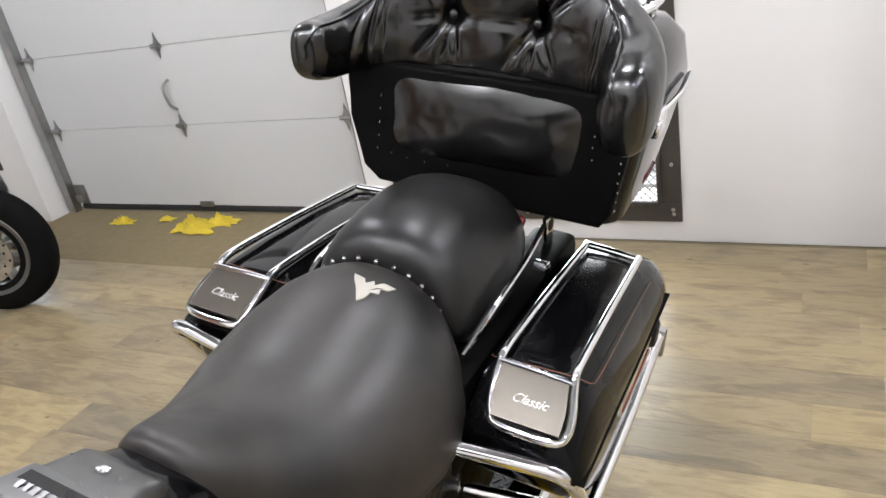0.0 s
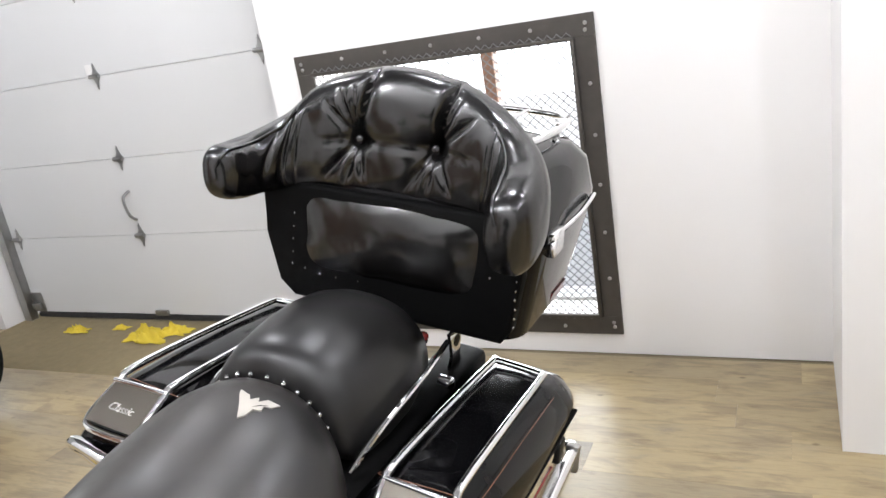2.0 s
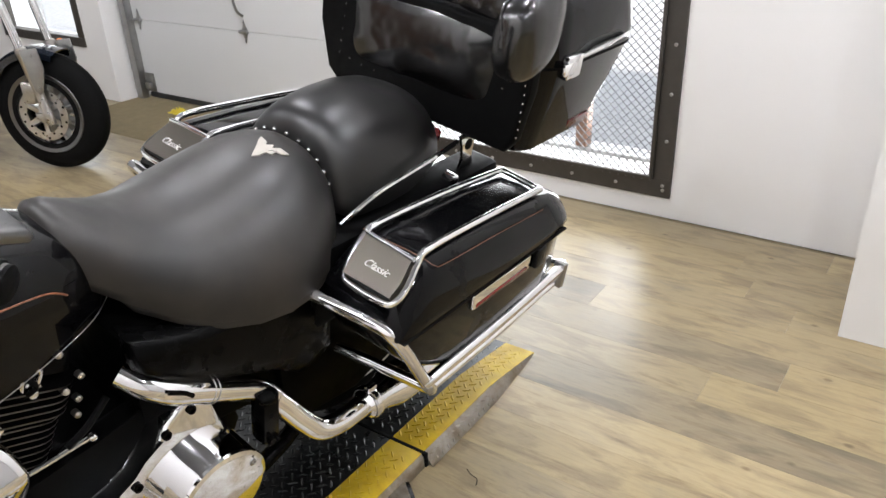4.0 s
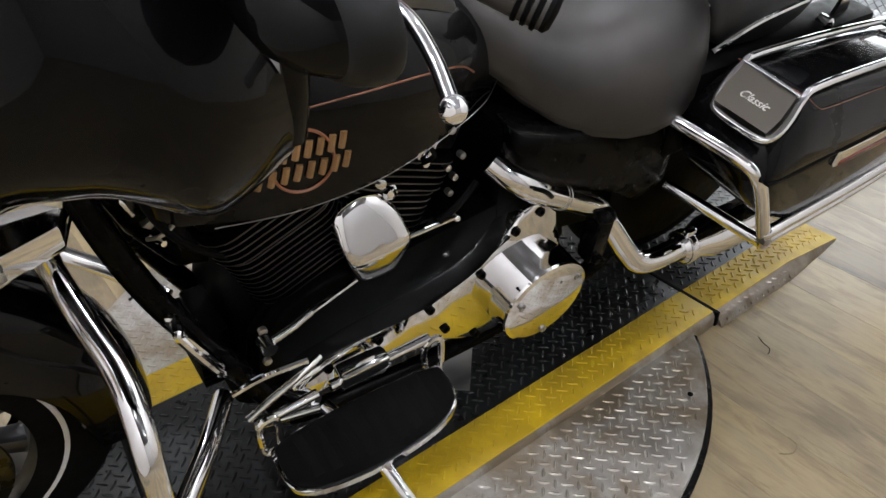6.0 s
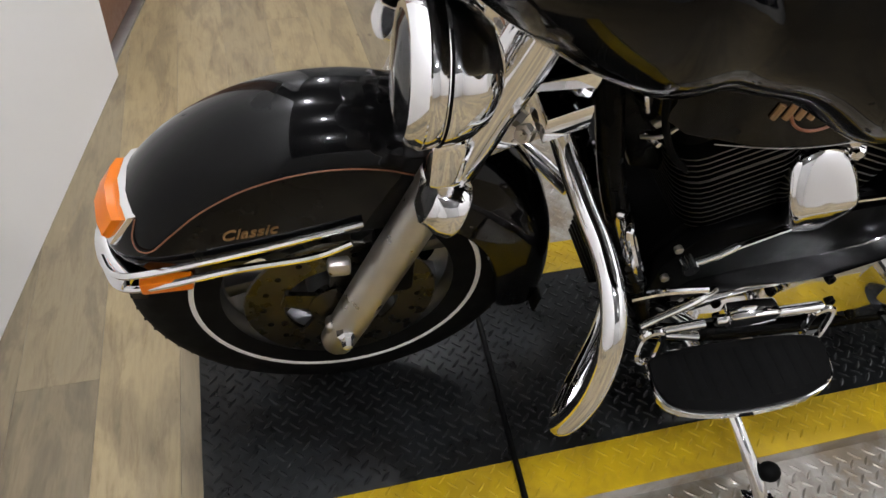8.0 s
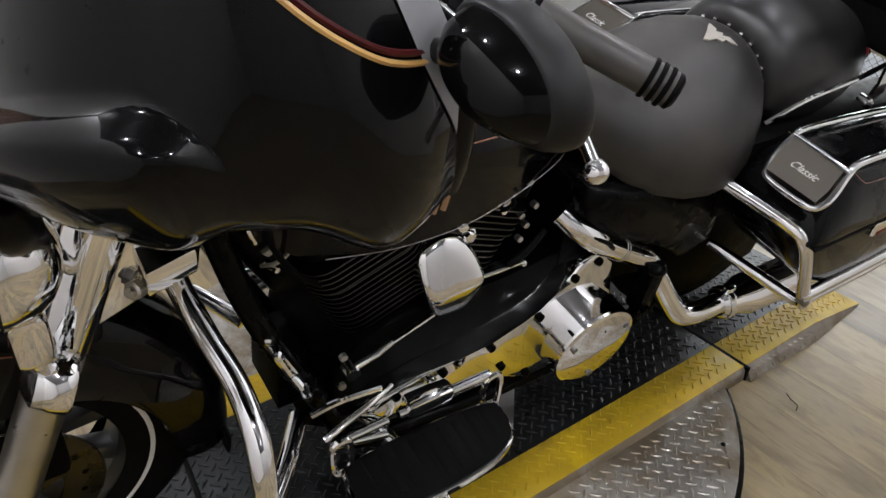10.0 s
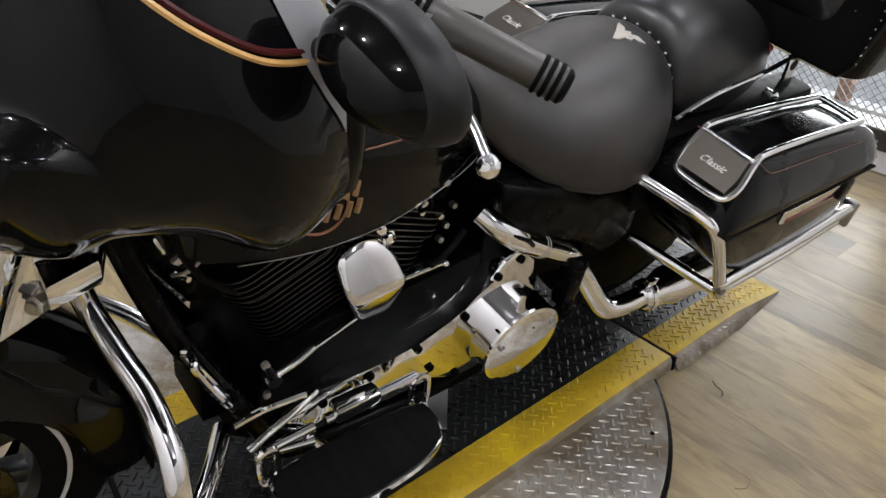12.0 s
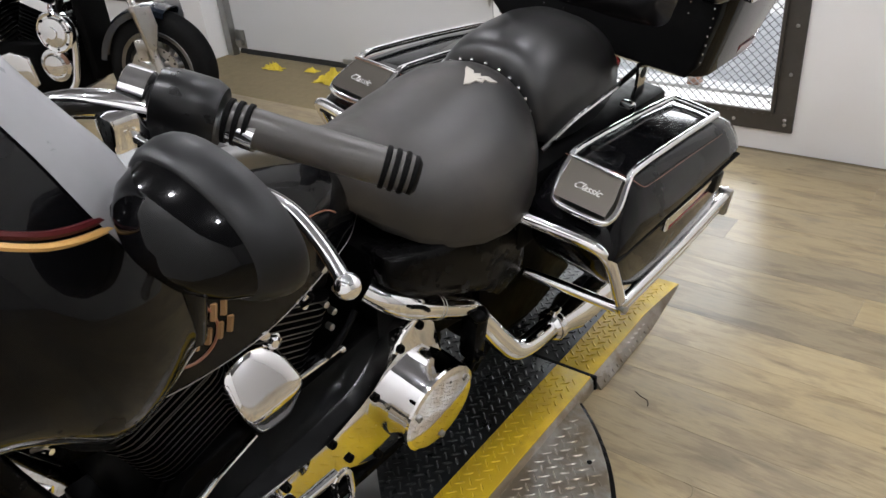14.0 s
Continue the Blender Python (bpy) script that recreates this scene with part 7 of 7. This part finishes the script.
put("handlebar", CHROME, lambda bm: tube(bm, [(-0.40, 0.72, 1.02), (-0.25, 0.60, 1.06), (-0.10, 0.46, 0.98), (0.10, 0.46, 0.98), (0.25, 0.60, 1.06), (0.40, 0.72, 1.02)], 0.0135, 12), "chrome handlebar")
lampb = put("headlamp", CHROME, lambda bm: lathe(bm, [(0.085, 0), (0.09, 0.01), (0.085, 0.05), (0.05, 0.12), (0.01, 0.14)], (0, 0.20, 0.86), (0, 1, 0), 28), "chrome headlamp")
put("lens", GLASS, lambda bm: lathe(bm, [(0.082, 0), (0.05, -0.012), (0, -0.016)], (0, 0.20, 0.86), (0, 1, 0), 24), "", lampb)
put("side_stand", DARK, lambda bm: tube(bm, [(0.12, 0.85, 0.16), (0.26, 0.86, 0.02)], 0.012, 8, 0), "")

# ---------------------------------------------------------------- floor planks
PW, PL = 0.150, 1.22
plank_rnd = random.Random(11)
plank_meshes = {}


def plank_mesh(length):
    key = round(length, 2)
    if key not in plank_meshes:
        bm = fresh()
        g = 0.0003
        box(bm, (g, g, -0.005), (key - g, PW - g, 0.0))
        me = bpy.data.meshes.new("plank")
        bm.to_mesh(me)
        bm.free()
        me.materials.append(PLANK)
        plank_meshes[key] = me
    return plank_meshes[key]


row = 0
v = V0
while v < WV + 0.5:
    u = U0 - plank_rnd.random() * PL
    u = round(u, 2)
    while u < U1:
        if v + PW < WV + 0.02 or u < -1.0:
            a, b = max(u, U0), min(u + PL, U1)
            if b - a > 0.05:
                ob = new("plank", plank_mesh(b - a))
                ob.parent = floor
                ob.location = (a, v, 0)
        u += PL
    v += PW
    row += 1

# scuffs and a dried ring on the planks
SCUFF, RING = (0.371, 1.551), (0.540, 1.300)
for pts, r in (([(-0.030, 0.012, 0), (-0.012, 0.002, 0), (0.006, -0.002, 0), (0.014, -0.014, 0), (0.016, -0.022, 0)], 0.0011), ([(0.02, 0.0, 0), (0.035, 0.02, 0), (0.03, 0.045, 0), (0.008, 0.05, 0)], 0.0010)):
    bm = fresh()
    tube(bm, [(SCUFF[0] + x, SCUFF[1] + y, 0.0003) for x, y, z in pts], r, 6, 4)
    part("scuff", bm, RUBBER if r > 0.00105 else SUB, floor, "dark scuff mark")
    SCUFF = RING
